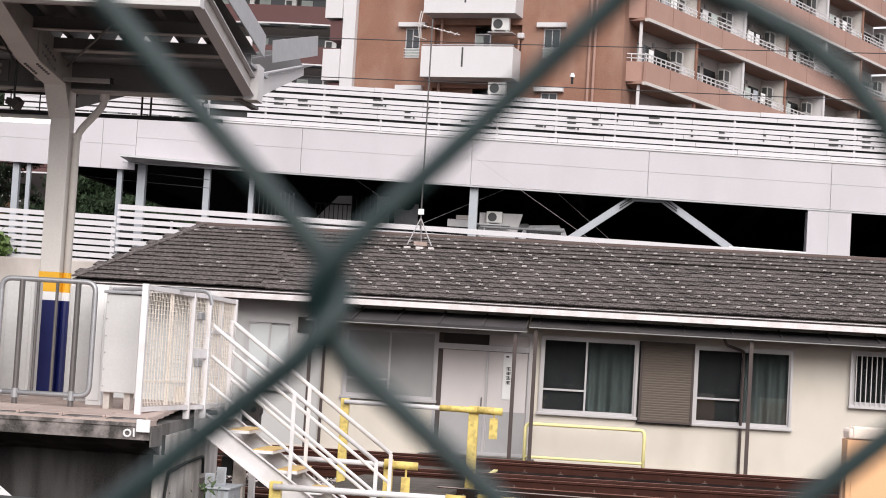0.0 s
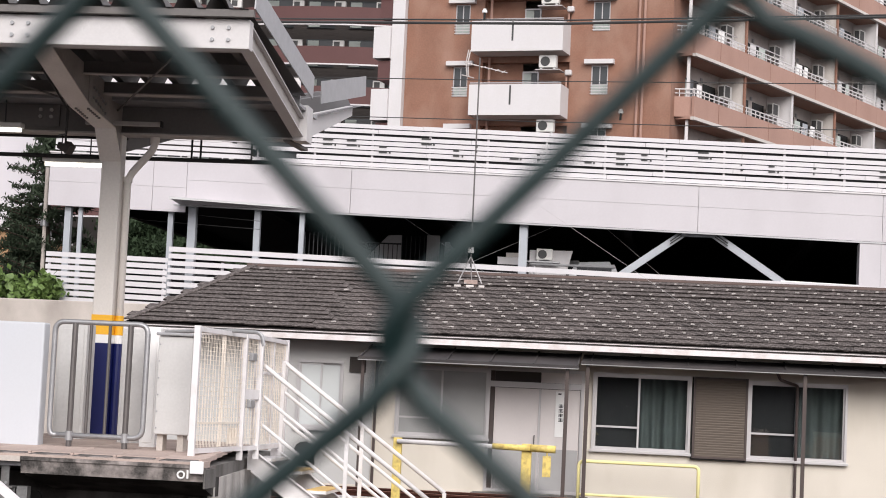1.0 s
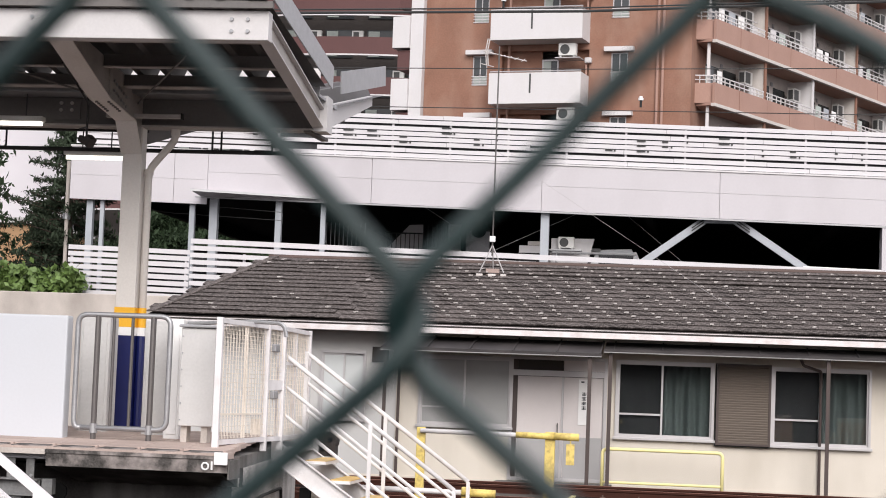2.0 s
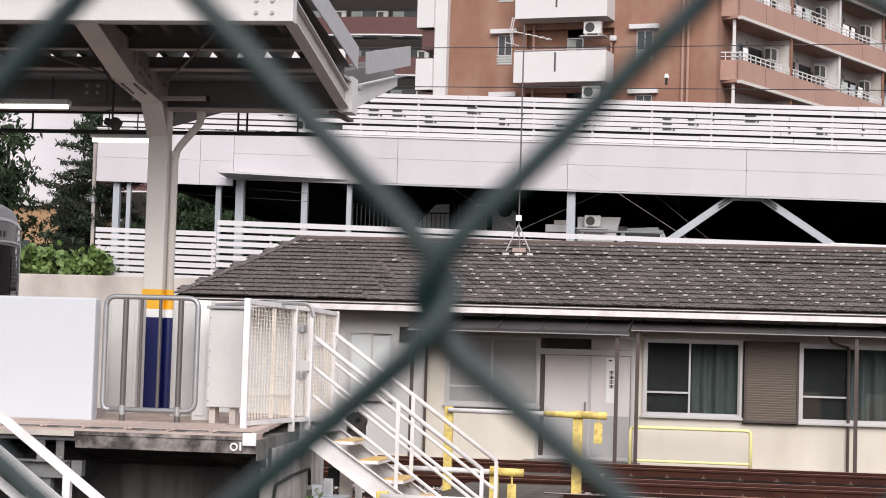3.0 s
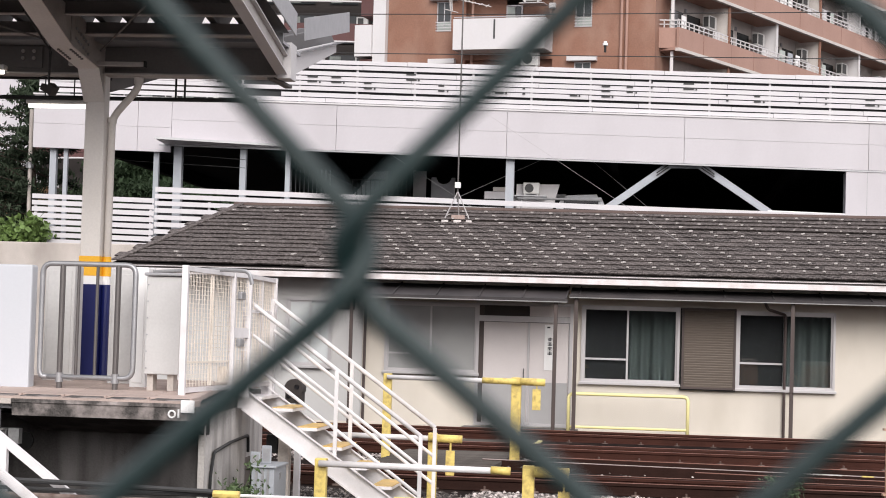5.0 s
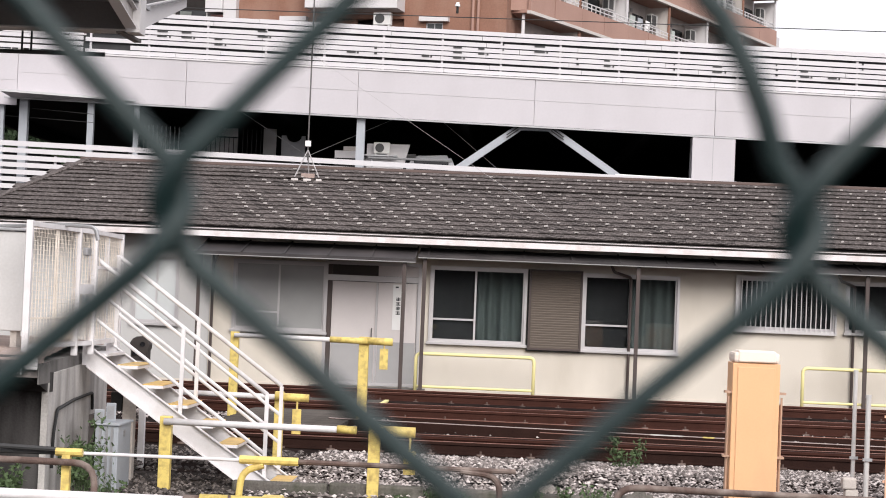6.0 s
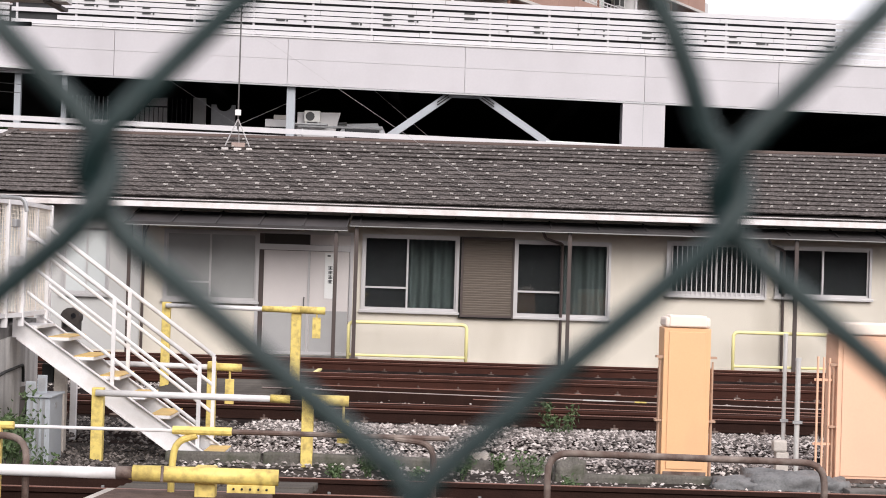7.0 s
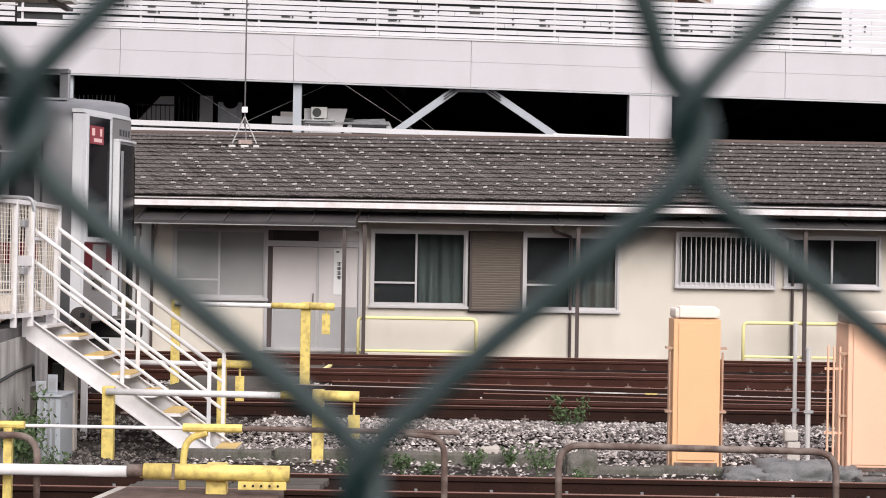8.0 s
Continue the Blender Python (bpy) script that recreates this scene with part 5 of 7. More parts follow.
        part("corner_post", box(0.42, 0.56, A - 0.48, A - 0.36, z + 0.86, z + 2.7), M["apt_white"], w)
        for s in range(6):
            a0 = 5.5 * s
            part("partition", slab(a0 + 4.9, a0 + 4.98, -1.49, -0.2, z, z + 2.6), M["apt_white"] if s % 2 else M["apt_beige"], w)
            part("pilaster", slab(a0 + 4.85, a0 + 5.05, -0.2, -0.13, z + 0.86, z + 2.66), M["brick"] if s % 2 == 0 else M["apt_white"], w)
            win = part("window", slab(a0 + 0.9, a0 + 2.7, -1.499, -1.46, z + 0.1, z + 2.1), M["apt_glass"], w)
            part("curtain", slab(a0 + 1.0, a0 + 1.75, -1.457, -1.45, z + 0.2, z + 2.0), M["apt_curtain"], win)
            part("frame_bar", slab(a0 + 1.76, a0 + 1.84, -1.457, -1.44, z + 0.1, z + 2.1), M["alu"], win)
            part("window", slab(a0 + 3.2, a0 + 4.5, -1.499, -1.46, z + 0.5, z + 2.1), M["apt_glass"], w)
            part("parapet_joint", slab(a0 + 1.9, a0 + 1.94, 0.001, 0.006, z - 0.04, z + 0.85), M["brick"], w)
            ac = part("ac_casing", slab(a0 + 3.95, a0 + 4.75, -1.05, -0.72, z + 1.55, z + 2.15), M["grey_panel"], w, "outdoor air-conditioning unit")
            part("ac_fan", slab(a0 + 4.0, a0 + 4.5, -0.719, -0.70, z + 1.60, z + 2.10), M["fan"], ac)
            part("ac_fan", slab(a0 + 3.93, a0 + 3.949, -1.0, -0.76, z + 1.62, z + 2.08), M["fan"], ac)
            part("ac_bracket", slab(a0 + 3.9, a0 + 4.8, -1.1, -0.68, z + 1.50, z + 1.545), M["alu"], ac)
            part("ac_pipe", slab(a0 + 4.55, a0 + 4.62, -1.45, -1.38, z + 0.1, z + 1.9), M["apt_beige"], w)
            part("screen_panel", slab(a0 + 4.3, a0 + 4.88, -0.62, -0.58, z + 0.1, z + 1.45), M["apt_white"], w)
            for q, zz in ((0.35, 2.1), (2.9, 2.15), (3.05, 1.2)):
                part("wall_vent", slab(a0 + q, a0 + q + 0.18, -1.499, -1.44, z + zz, z + zz + 0.18), M["zinc"], w)
            if rng.random() < 0.55:
                part("washing_pole", slab(a0 + 0.4, a0 + 4.6, -0.5, -0.46, z + 1.6, z + 1.64), M["alu"], w)
    cloth = [M["apt_curtain"], M["paper"], M["steel_pale"], M["apt_white"]]
    for k in range(-3, 5):
        z = z0 + storey * k
        for s in range(6):
            for q in range(rng.randrange(0, 4)):
                a0 = 5.5 * s + 0.6 + 1.0 * q
                part("hung_cloth", slab(a0, a0 + rng.uniform(0.4, 0.7), -0.5, -0.47, z + rng.uniform(0.9, 1.1), z + 1.6), rng.choice(cloth), w, "washing hung on a balcony")
    own = slab(END + 0.01, END + 4.0, -1.3, -1.2, z0 + 2.75, z0 + 3.9)
    part("end_parapet", own, M["apt_white"], w)
    # far block with curved maroon balconies
    b = thing("far_apartment_block", (-27, 130, UPPER), "far apartment block with curved maroon balcony parapets", "apartment building")
    # wall colour is dark to paint the shaded recesses behind the balconies
    part("wall", box(-44, -14, 133, 140, UPPER, 40), M["soffit"], b)
    part("roof", box(-44, -14, 131, 140, 40.01, 40.4), M["maroon"], b)
    for k in range(-4, 5):
        z = 24.7 + 2.8 * k
        for x0 in (-44, -30.5):
            pts = []
            for i in range(15):
                s = i / 14
                x = x0 + 13.1 * s
                pts.append((x, 131.2 - 1.2 * math.sin(math.pi * min(1, max(0, s))) ** 0.6))
            for nm, za, zb, off, m in (("curved_parapet", z, z + 1.2, 0.0, "maroon"), ("parapet_trim", z - 0.11, z - 0.01, 0.06, "apt_white")):
                own = bmesh.new()
                cols = [[own.verts.new((px, py + q, zz)) for q, zz in ((-off, za), (-off, zb), (0.2, zb), (0.2, za))] for px, py in pts]
                for c0, c1 in zip(cols, cols[1:]):
                    for i in range(4):
                        own.faces.new((c0[i], c0[(i + 1) % 4], c1[(i + 1) % 4], c1[i]))
                own.faces.new(cols[0]), own.faces.new(cols[-1][::-1])
                bmesh.ops.recalc_face_normals(own, faces=own.faces[:])
                part(nm, own, M[m], b)
            for i in range(4):
                x = x0 + 1.2 + 3.0 * i
                win = part("window", box(x, x + 2.0, 132.9, 132.99, z + 0.2, z + 2.2), M["apt_glass"], b)
                part("curtain", box(x + 0.1, x + 0.9, 132.85, 132.89, z + 0.3, z + 2.1), M["apt_curtain"], win)
                part("ac_casing", box(x + 2.1, x + 2.9, 131.8, 132.2, z + 1.35, z + 1.95), M["ac"], b)
                part("ac_fan", box(x + 2.2, x + 2.6, 131.77, 131.799, z + 1.45, z + 1.85), M["fan"], b)


def build_backdrop():
    h = thing("ochre_house", (-26, 62, UPPER), "ochre rendered house behind the trees", "house")
    part("wall", box(-34, -22.0, 62, 68, UPPER, 6.75), M["ochre"], h)
    part("roof", box(-34.2, -21.8, 61.8, 68.2, 6.76, 6.95), M["grey_panel"], h)
    part("window", box(-23.6, -23.0, 61.96, 61.999, 4.3, 5.6), M["apt_glass"], h)
    f = thing("distant_building", (-40, 120, UPPER), "distant pale building beyond the trees", "building")
    part("wall", box(-75, -42, 150, 160, UPPER, 30), M["far_white"], f)
    part("roof", box(-75.3, -41.7, 149.7, 160.3, 30.01, 30.5), M["far_white"], f)
    t = thing("lattice_mast", (28, 130, UPPER), "distant pale rooftop mast", "mast")
    part("mast", tube([(24.3, 130, UPPER), (24.3, 130, 18.4)], 0.12, 6), M["wire_pale"], t)


def tree(name, x, y, z, height, label, leaf, kind, seed, material="leaf_dark"):
    rng = random.Random(seed)
    t = thing(name, (x, y, z), label, "tree")
    lean = rng.uniform(-0.3, 0.3)
    bm = bmesh.new()
    rings = []
    for i in range(8):
        s = i / 7
        r = 0.22 * (1 - 0.85 * s) * height / 8
        c = Vector((x + lean * s * s, y, z + height * 0.85 * s))
        rings.append([bm.verts.new(c + Vector((r * math.cos(q), r * math.sin(q), 0))) for q in (2 * math.pi * j / 8 for j in range(8))])
    for p, q in zip(rings, rings[1:]):
        for j in range(8):
            bm.faces.new((p[j], p[(j + 1) % 8], q[(j + 1) % 8], q[j]))
    part("trunk", bm, M["bark"], t)
    clumps, limbs = [], bmesh.new()
    if kind == "conifer":
        tiers = 16
        for i in range(tiers):
            s = 0.10 + 0.86 * i / (tiers - 1)
            reach = (1 - s) ** 0.75 * height * 0.50 + 0.12
            for j in range(6):
                q = 1.05 * j + rng.uniform(-0.6, 0.6) + i
                d = Vector((math.cos(q), math.sin(q), rng.uniform(-0.25, 0.28)))
                c0 = Vector((x + lean * s * s, y, z + height * (s + rng.uniform(-0.06, 0.06))))
                rr = reach * rng.uniform(0.35, 1.25)
                tube([c0, c0 + d * rr], 0.018, 4, limbs, False)
                for u in (0.3, 0.5, 0.7, 0.85, 1.0):
                    clumps.append((c0 + d * rr * u, 0.30 * (1.1 - 0.5 * u)))
        data = leaf_cloud(rng, clumps, 26, 0.065, 0.30, 0.4, 0.45)
    else:
        for i in range(84 if seed < 20 else 44):
            s = rng.uniform(0.2, 0.97)
            q = rng.uniform(0, 6.28)
            reach = height * 0.40 * math.sin(math.pi * min(1, 0.25 + 0.75 * s)) * rng.uniform(0.6, 1.1) + 0.3
            c0 = Vector((x, y, z + height * s * 0.8))
            d = Vector((math.cos(q), math.sin(q), rng.uniform(0.0, 0.55)))
            tube([c0, c0 + d * reach * 0.5 + Vector((0, 0, 0.1)), c0 + d * reach], 0.035, 4, limbs, False)
            for u in (0.3, 0.55, 0.8, 1.0):
                clumps.append((c0 + d * reach * u + Vector((rng.gauss(0, .15), rng.gauss(0, .15), rng.gauss(-.1, .15))), 0.46 if seed < 20 else 0.62))
        data = leaf_cloud(rng, clumps, 170 if seed < 20 else 150, leaf, 0.42, 0.5)
    part("branch_frame", limbs, M["bark"], t)
    cloud_part("crown", data, M[material], t)


def build_trees():
    tree("broadleaf_tree", -20.8, 47.0, UPPER, 6.8, "dark drooping broadleaf tree behind the platform", 0.085, "broad", 2)
    tree("broadleaf_tree", -24.0, 48.5, UPPER, 7.6, "large dark broadleaf tree behind the platform", 0.085, "broad", 8)
    tree("conifer_tree", -16.05, 48.2, UPPER, 4.5, "dark-green layered conifer beside the car park", 0.09, "conifer", 4, "leaf_conifer")
    tree("conifer_tree", -17.0, 49.4, UPPER, 2.7, "small dark-green conifer beside the car park", 0.09, "conifer", 14, "leaf_conifer")
    for i, x in enumerate((-21.0, -18.6, -16.2, -13.8, -11.6)):
        tree("broadleaf_tree", x, 75.5 + (i % 2), UPPER, 6.6, "shaded broadleaf tree beyond the open car park end", 0.10, "broad", 30 + i)
    rng = random.Random(9)
    for x0, x1 in ((-18.4, -16.6), (-16.5, -14.7)):
        h = thing("shrub", ((x0 + x1) / 2, 44.6, UPPER), "bright-green leafy shrub on top of the retaining wall", "shrub", "shrubs")
        clumps = [((rng.uniform(x0, x1), rng.uniform(44.2, 44.8), rng.uniform(UPPER + 0.05, UPPER + 0.62)), 0.26) for _ in range(44)]
        own = bmesh.new()
        for c, _ in clumps[:14]:
            tube([(c[0] * 0.5 + (x0 + x1) / 4, 44.5, UPPER - 0.02), c], 0.01, 4, own, False)
        part("stems", own, M["bark"], h)
        cloud_part("leaves", leaf_cloud(rng, clumps, 38, 0.10, 0.7), M["leaf_light"], h)
    p = thing("utility_pole", (-15.98, 47.2, UPPER), "slim grey concrete utility pole with fittings", "pole")
    part("pole", tube([(-15.85, 47.2, UPPER - 0.1), (-15.88, 47.2, 7.2)], 0.05, 10), M["concrete_lt"], p)
    part("fitting", box(-15.6, -15.35, 47.1, 47.3, 6.45, 6.75, None, 0.04), M["grey_panel"], p)
    part("arm", tube([(-15.85, 47.2, 6.5), (-15.4, 47.2, 6.6)], 0.02, 6), M["zinc"], p)
    part("band", tube([(-15.87, 47.2, 5.7), (-15.87, 47.2, 5.85)], 0.1, 10), M["zinc"], p)
    for z0, z1 in ((6.6, 5.9), (6.3, 5.7)):
        part("cable", tube([(-15.85, 47.2, z0), (-13.0, 46.6, (z0 + z1) / 2 - 0.12), (-10.0, 45.9, z1)], 0.008, 5), M["wire"], p)


# ---------------------------------------------------------------- platform
def build_platform():
    FY, BY, EX = 16.73, 22.9, -4.1
    end = lambda y: -4.04 - 0.105 * (y - FY)
    pl = thing("platform", (-10, 19.8, YARD), "raised station platform with a rusty overhanging edge and stained concrete walls", "platform", kind="structure")

    def outline(y0, y1, z0, z1, x0=-60, inset=0.0):
        own = bmesh.new()
        vs = [own.verts.new(p) for z in (z0, z1) for p in ((x0, y0, z), (end(y0) - inset, y0, z), (end(y1) - inset, y1, z), (x0, y1, z))]
        for q in ((3, 2, 1, 0), (4, 5, 6, 7), (0, 1, 5, 4), (1, 2, 6, 5), (2, 3, 7, 6), (3, 0, 4, 7)):
            own.faces.new([vs[i] for i in q])
        return own

    # dark tone holds the shade below the edge besides the streaked staining
    part("core_wall", outline(17.5, BY - 0.3, YARD - 0.05, 0.91, inset=0.02), M["concrete_dk"], pl, "dark streaked concrete platform wall")
    own = bmesh.new()
    vs = [own.verts.new((end(y) + d, y, z)) for z in (YARD - 0.05, 0.93) for y, d in ((17.42, -0.04), (17.42, 0.02), (BY - 0.1, 0.02), (BY - 0.1, -0.04))]
    for q in ((3, 2, 1, 0), (4, 5, 6, 7), (0, 1, 5, 4), (1, 2, 6, 5), (2, 3, 7, 6), (3, 0, 4, 7)):
        own.faces.new([vs[i] for i in q])
    part("end_wall", own, M["end_concrete"], pl, "stained grey concrete end wall")
    own = outline(FY, FY + 0.9, 0.928, 1.044, x0=-5.71)
    for v in own.verts:
        if v.co.z < 0.97:
            v.co.y = FY + 0.02 if v.co.y < FY + 0.4 else v.co.y
    part("edge_beam", own, M["edge_rust"], pl, "rusty flaking platform edge beam")
    # shadow under the edge beam is put into the haunch's dark colour
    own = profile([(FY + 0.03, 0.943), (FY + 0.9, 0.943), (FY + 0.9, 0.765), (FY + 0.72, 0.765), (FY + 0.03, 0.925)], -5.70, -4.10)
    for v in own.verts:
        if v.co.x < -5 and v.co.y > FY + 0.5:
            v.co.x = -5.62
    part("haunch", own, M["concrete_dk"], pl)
    part("drain_hole", tube([(-5.82, 17.47, 0.66), (-5.82, 17.50, 0.66)], 0.08, 14), M["black"], pl, "dark round drain opening")
    part("deck", outline(FY + 0.9, BY, 0.92, 1.045), M["concrete"], pl)
    part("edge_mark", box(-4.15, -4.03, FY - 0.05, FY - 0.014, 1.0, 1.112, None, 0.006), M["paper"], pl, "white painted corner plate")
    part("end_plate", box(-4.035, -4.02, FY + 0.01, FY + 0.42, 0.87, 1.04), M["concrete"], pl, "pale stained end plate")
    own = tube([(-4.235 + 0.03 * math.cos(q), FY - 0.014, 0.985 + 0.03 * math.sin(q)) for q in (6.283 * i / 12 for i in range(13))], 0.009, 6)
    tube([(-4.175, FY - 0.014, 0.955), (-4.175, FY - 0.014, 1.03)], 0.01, 6, own)
    part("edge_mark", own, M["paper"], pl, "white painted loop mark")
    # steel deck extension: thin deck on channel stubs over a deep beam
    part("steel_beam", box(-14, -5.73, FY + 0.10, FY + 0.24, 0.985, 1.02), M["zinc"], pl)
    for z0, z1, d in ((0.645, 0.66, 0.10), (0.66, 0.785, 0.17), (0.785, 0.80, 0.10)):
        part("steel_beam", box(-14, -5.81, FY + d, FY + 0.36 - d, z0, z1), M["steel_grey"], pl, "grey steel deck beam")
    part("beam_stub", box(-5.80, -5.70, FY + 0.2, FY + 0.3, 0.66, 0.80), M["steel_grey"], pl)
    for x in (-6.105, -5.925, -6.75, -6.93, -7.6, -7.78, -8.45):
        part("channel_web", box(x, x + 0.012, FY + 0.12, FY + 0.30, 0.801, 0.984), M["steel_grey"], pl)
        part("channel_flange", box(x + 0.013, x + 0.075, FY + 0.12, FY + 0.135, 0.801, 0.984), M["steel_grey"], pl)
        part("bolt", tube([(x + 0.05, FY + 0.11, 0.83), (x + 0.05, FY + 0.13, 0.83)], 0.014, 6), M["zinc"], pl)
    for x in (-6.02, -7.4, -8.8):
        part("steel_post", box(x - 0.05, x + 0.05, FY + 0.14, FY + 0.24, YARD - 0.05, 0.644), M["steel_grey"], pl)
    part("steel_beam", box(-14, -6.1, FY + 0.16, FY + 0.22, 0.36, 0.42), M["steel_grey"], pl)
    part("deck", box(-60, -5.72, FY + 0.02, FY + 0.9, 1.041, 1.046), M["concrete"], pl)
    # pavers
    paver = mesh_of("paver", box(-0.196, 0.196, -0.196, 0.196, 0, 0.05, None, 0.006), M["paver"])
    edge_paver = mesh_of("paver", box(-0.155, 0.155, -0.13, 0.13, 0, 0.05, None, 0.006), M["edge_rust"])
    part("edge_lip", box(-5.71, -4.05, FY - 0.012, FY + 0.02, 1.046, 1.078), M["edge_rust"], pl)
    part("edge_lip", box(-12, -5.715, FY - 0.012, FY + 0.02, 1.03, 1.078), M["concrete_lt"], pl)
    part("edge_bed", box(-12, -4.08, FY + 0.022, FY + 0.42, 1.046, 1.098), M["paver"], pl)
    for j in range(15):
        y = FY + 0.2 + 0.4 * j
        z = 1.05 + 0.10 * (1 - abs(y - 19.8) / 3.1)
        for i in range(18):
            x = end(y) - 0.25 - 0.4 * i
            piece("paver", edge_paver if j == 0 else paver, pl, (x, y, z), (0.032 if y < 19.8 else -0.032, 0, 0))
    # drain along the end wall, cable and clips
    p = thing("wall_cable", (-4.2, 17.4, 0.4), "black cable looped along the platform end wall", "cable")
    part("cable", tube(rounded([(end(y) + 0.042, y, z) for y, z in ((17.72, 0.05), (17.74, 0.36), (17.95, 0.58), (19.3, 0.60), (21.0, 0.585), (21.05, 0.40))], 0.08), 0.017, 6), M["black"], p)
    # screens
    for x0, x1 in ((-8.6, -7.06), (-7.04, -5.97), (-10.2, -8.62)):
        s = thing("platform_screen", ((x0 + x1) / 2, 18, 1.1), "plain white steel screen panel on the platform", "screen panel", "platform screens")
        part("panel", box(x0, x1, 17.95, 18.13, 1.115, 2.32, None, 0.018), M["white_panel"], s)
        part("base_strip", box(x0 + 0.1, x1 - 0.1, 17.97, 18.11, 1.06, 1.114), M["zinc"], s)
    r = thing("platform_railing", (-5.4, 18, 1.1), "grey tubular railing hoop on the platform", "railing")
    part("hoop", tube(rounded([(-5.8, 18, 1.25), (-5.88, 18, 1.25), (-5.88, 18, 2.34), (-4.96, 18, 2.34), (-4.96, 18, 1.25), (-5.8, 18, 1.25)], 0.1), 0.026, 10), M["zinc"], r, smooth=True)
    for x in (-5.68, -5.13):
        part("leg", tube([(x, 18.0, 1.06), (x, 18.0, 2.33)], 0.028, 10), M["pipe_steel"], r)
    for x in (-5.52, -5.335):
        part("bar", tube([(x, 18.0, 1.26), (x, 18.0, 2.33)], 0.016, 8), M["pipe_steel"], r)
    for x in (-5.68, -5.13):
        part("clamp", tube([(x, 18.0, 1.20), (x, 18.0, 1.29)], 0.038, 10), M["zinc"], r)
    # cabinets and boards behind the railing
    for x0, x1, y, z1, m, lab in ((-6.24, -5.93, 19.2, 2.36, "grey_panel", "pale grey steel cabinet on the platform"), (-5.50, -5.22, 19.0, 2.33, "grey_panel", "slim grey steel cabinet on the platform"),
                                  (-5.13, -4.97, 18.5, 2.34, "paper", "narrow white steel cabinet on the platform")):
        c = thing("platform_cabinet", ((x0 + x1) / 2, y, 1.1), lab, "cabinet", "platform cabinets")
        part("cabinet_body", box(x0, x1, y, y + 0.3, 1.12, z1, None, 0.012), M[m], c)
        part("cabinet_door", box(x0 + 0.03, x1 - 0.03, y - 0.012, y - 0.002, 1.2, z1 - 0.05, None, 0.004), M[m], c)
        part("cabinet_foot", box(x0 + 0.02, x1 - 0.02, y + 0.02, y + 0.28, 1.06, 1.119), M["zinc"], c)
    c = thing("equipment_box", (-4.67, 18, 1.1), "grey steel equipment box on short legs with a lid", "equipment box")
    part("casing", box(-4.85, -4.51, 18.0, 18.3, 1.30, 2.24, None, 0.01), M["grey_panel"], c)
    part("lid", box(-4.87, -4.49, 17.97, 18.33, 2.245, 2.275, None, 0.008), M["zinc"], c)
    for x in (-4.8, -4.6):
        part("leg", box(x - 0.03, x + 0.03, 18.05, 18.2, 1.06, 1.299), M["concrete_lt"], c)
    for k in range(6):
        part("bolt", tube([(-4.83, 17.99, 1.36 + 0.16 * k), (-4.83, 18.001, 1.36 + 0.16 * k)], 0.008, 6), M["zinc"], c)
    part("conduit", tube(rounded([(-4.95, 18.6, 2.3), (-4.3, 18.6, 2.34), (-3.98, 18.6, 2.33), (-3.95, 18.6, 2.2)], 0.06), 0.02, 8), M["zinc"], c)
    # end fence with gate
    f = thing("end_fence", (-4.3, 19, 1.1), "white steel mesh gate and fence at the platform end", "fence")
    posts = [(-4.36, 17.55), (-4.26, 19.15), (-4.20, 19.65), (-4.24, 21.2)]
    for x, y in posts:
        part("post", box(x - 0.03, x + 0.03, y - 0.03, y + 0.03, 1.05, 2.34, None, 0.006), M["white_paint"], f)
    for (xa, ya), (xb, yb) in zip(posts, posts[1:]):
        for z in (1.17, 2.31):
            part("rail", beam((xa, ya + 0.03, z), (xb, yb - 0.03, z), 0.04, 0.045), M["white_paint"], f)
    # fine wire mesh in each bay
    for (xa, ya), (xb, yb), n in ((posts[0], posts[1], 34), (posts[1], posts[2], 12), (posts[2], posts[3], 32)):
        own = bmesh.new()
        for k in range(1, n):
            q = k / n
            x, y = xa + (xb - xa) * q, ya + (yb - ya) * q
            tube([(x, y, 1.2), (x + 0.012 * math.sin(k * 3), y + 0.02 * math.sin(k * 1.3), 1.75), (x, y, 2.29)], 0.0028, 4, own, False)
        for k in range(26):
            z = 1.23 + 0.042 * k
            tube([(xa, ya, z), (xb, yb, z + 0.006 * math.sin(k))], 0.0020, 4, own, False)
        part("mesh_wire", own, M["mesh"], f, "fine cream wire mesh", kind="stuff")
    (xa, ya), (xb, yb) = posts[0], posts[1]
    for q in (0.52, 0.56):
        part("gate_bar", tube([(xa + (xb - xa) * q, ya + (yb - ya) * q, 1.2), (xa + (xb - xa) * q, ya + (yb - ya) * q, 2.29)], 0.009, 6), M["mesh"], f)
    part("gate_rail", beam((xa, ya + 0.1, 1.43), (xb, yb - 0.1, 1.43), 0.016, 0.02), M["mesh"], f)
    part("gate_panel", beam((-4.30, 18.75, 1.30), (-4.275, 19.05, 1.30), 0.01, 0.16), M["mesh"], f)
    part("mid_rail", beam((-4.26, 19.18, 1.72), (-4.2, 19.62, 1.72), 0.03, 0.1), M["white_paint"], f)
    for z in (1.58, 2.06):
        part("lock_box", box(-4.28, -4.2, 19.3, 19.5, z, z + 0.08, None, 0.01), M["zinc"], f)
    part("mid_rail", beam((-4.2, 19.68, 1.95), (-4.24, 21.17, 1.95), 0.03, 0.03), M["white_paint"], f)
    part("mid_post", box(-4.25, -4.21, 20.4, 20.44, 1.19, 2.29), M["white_paint"], f)


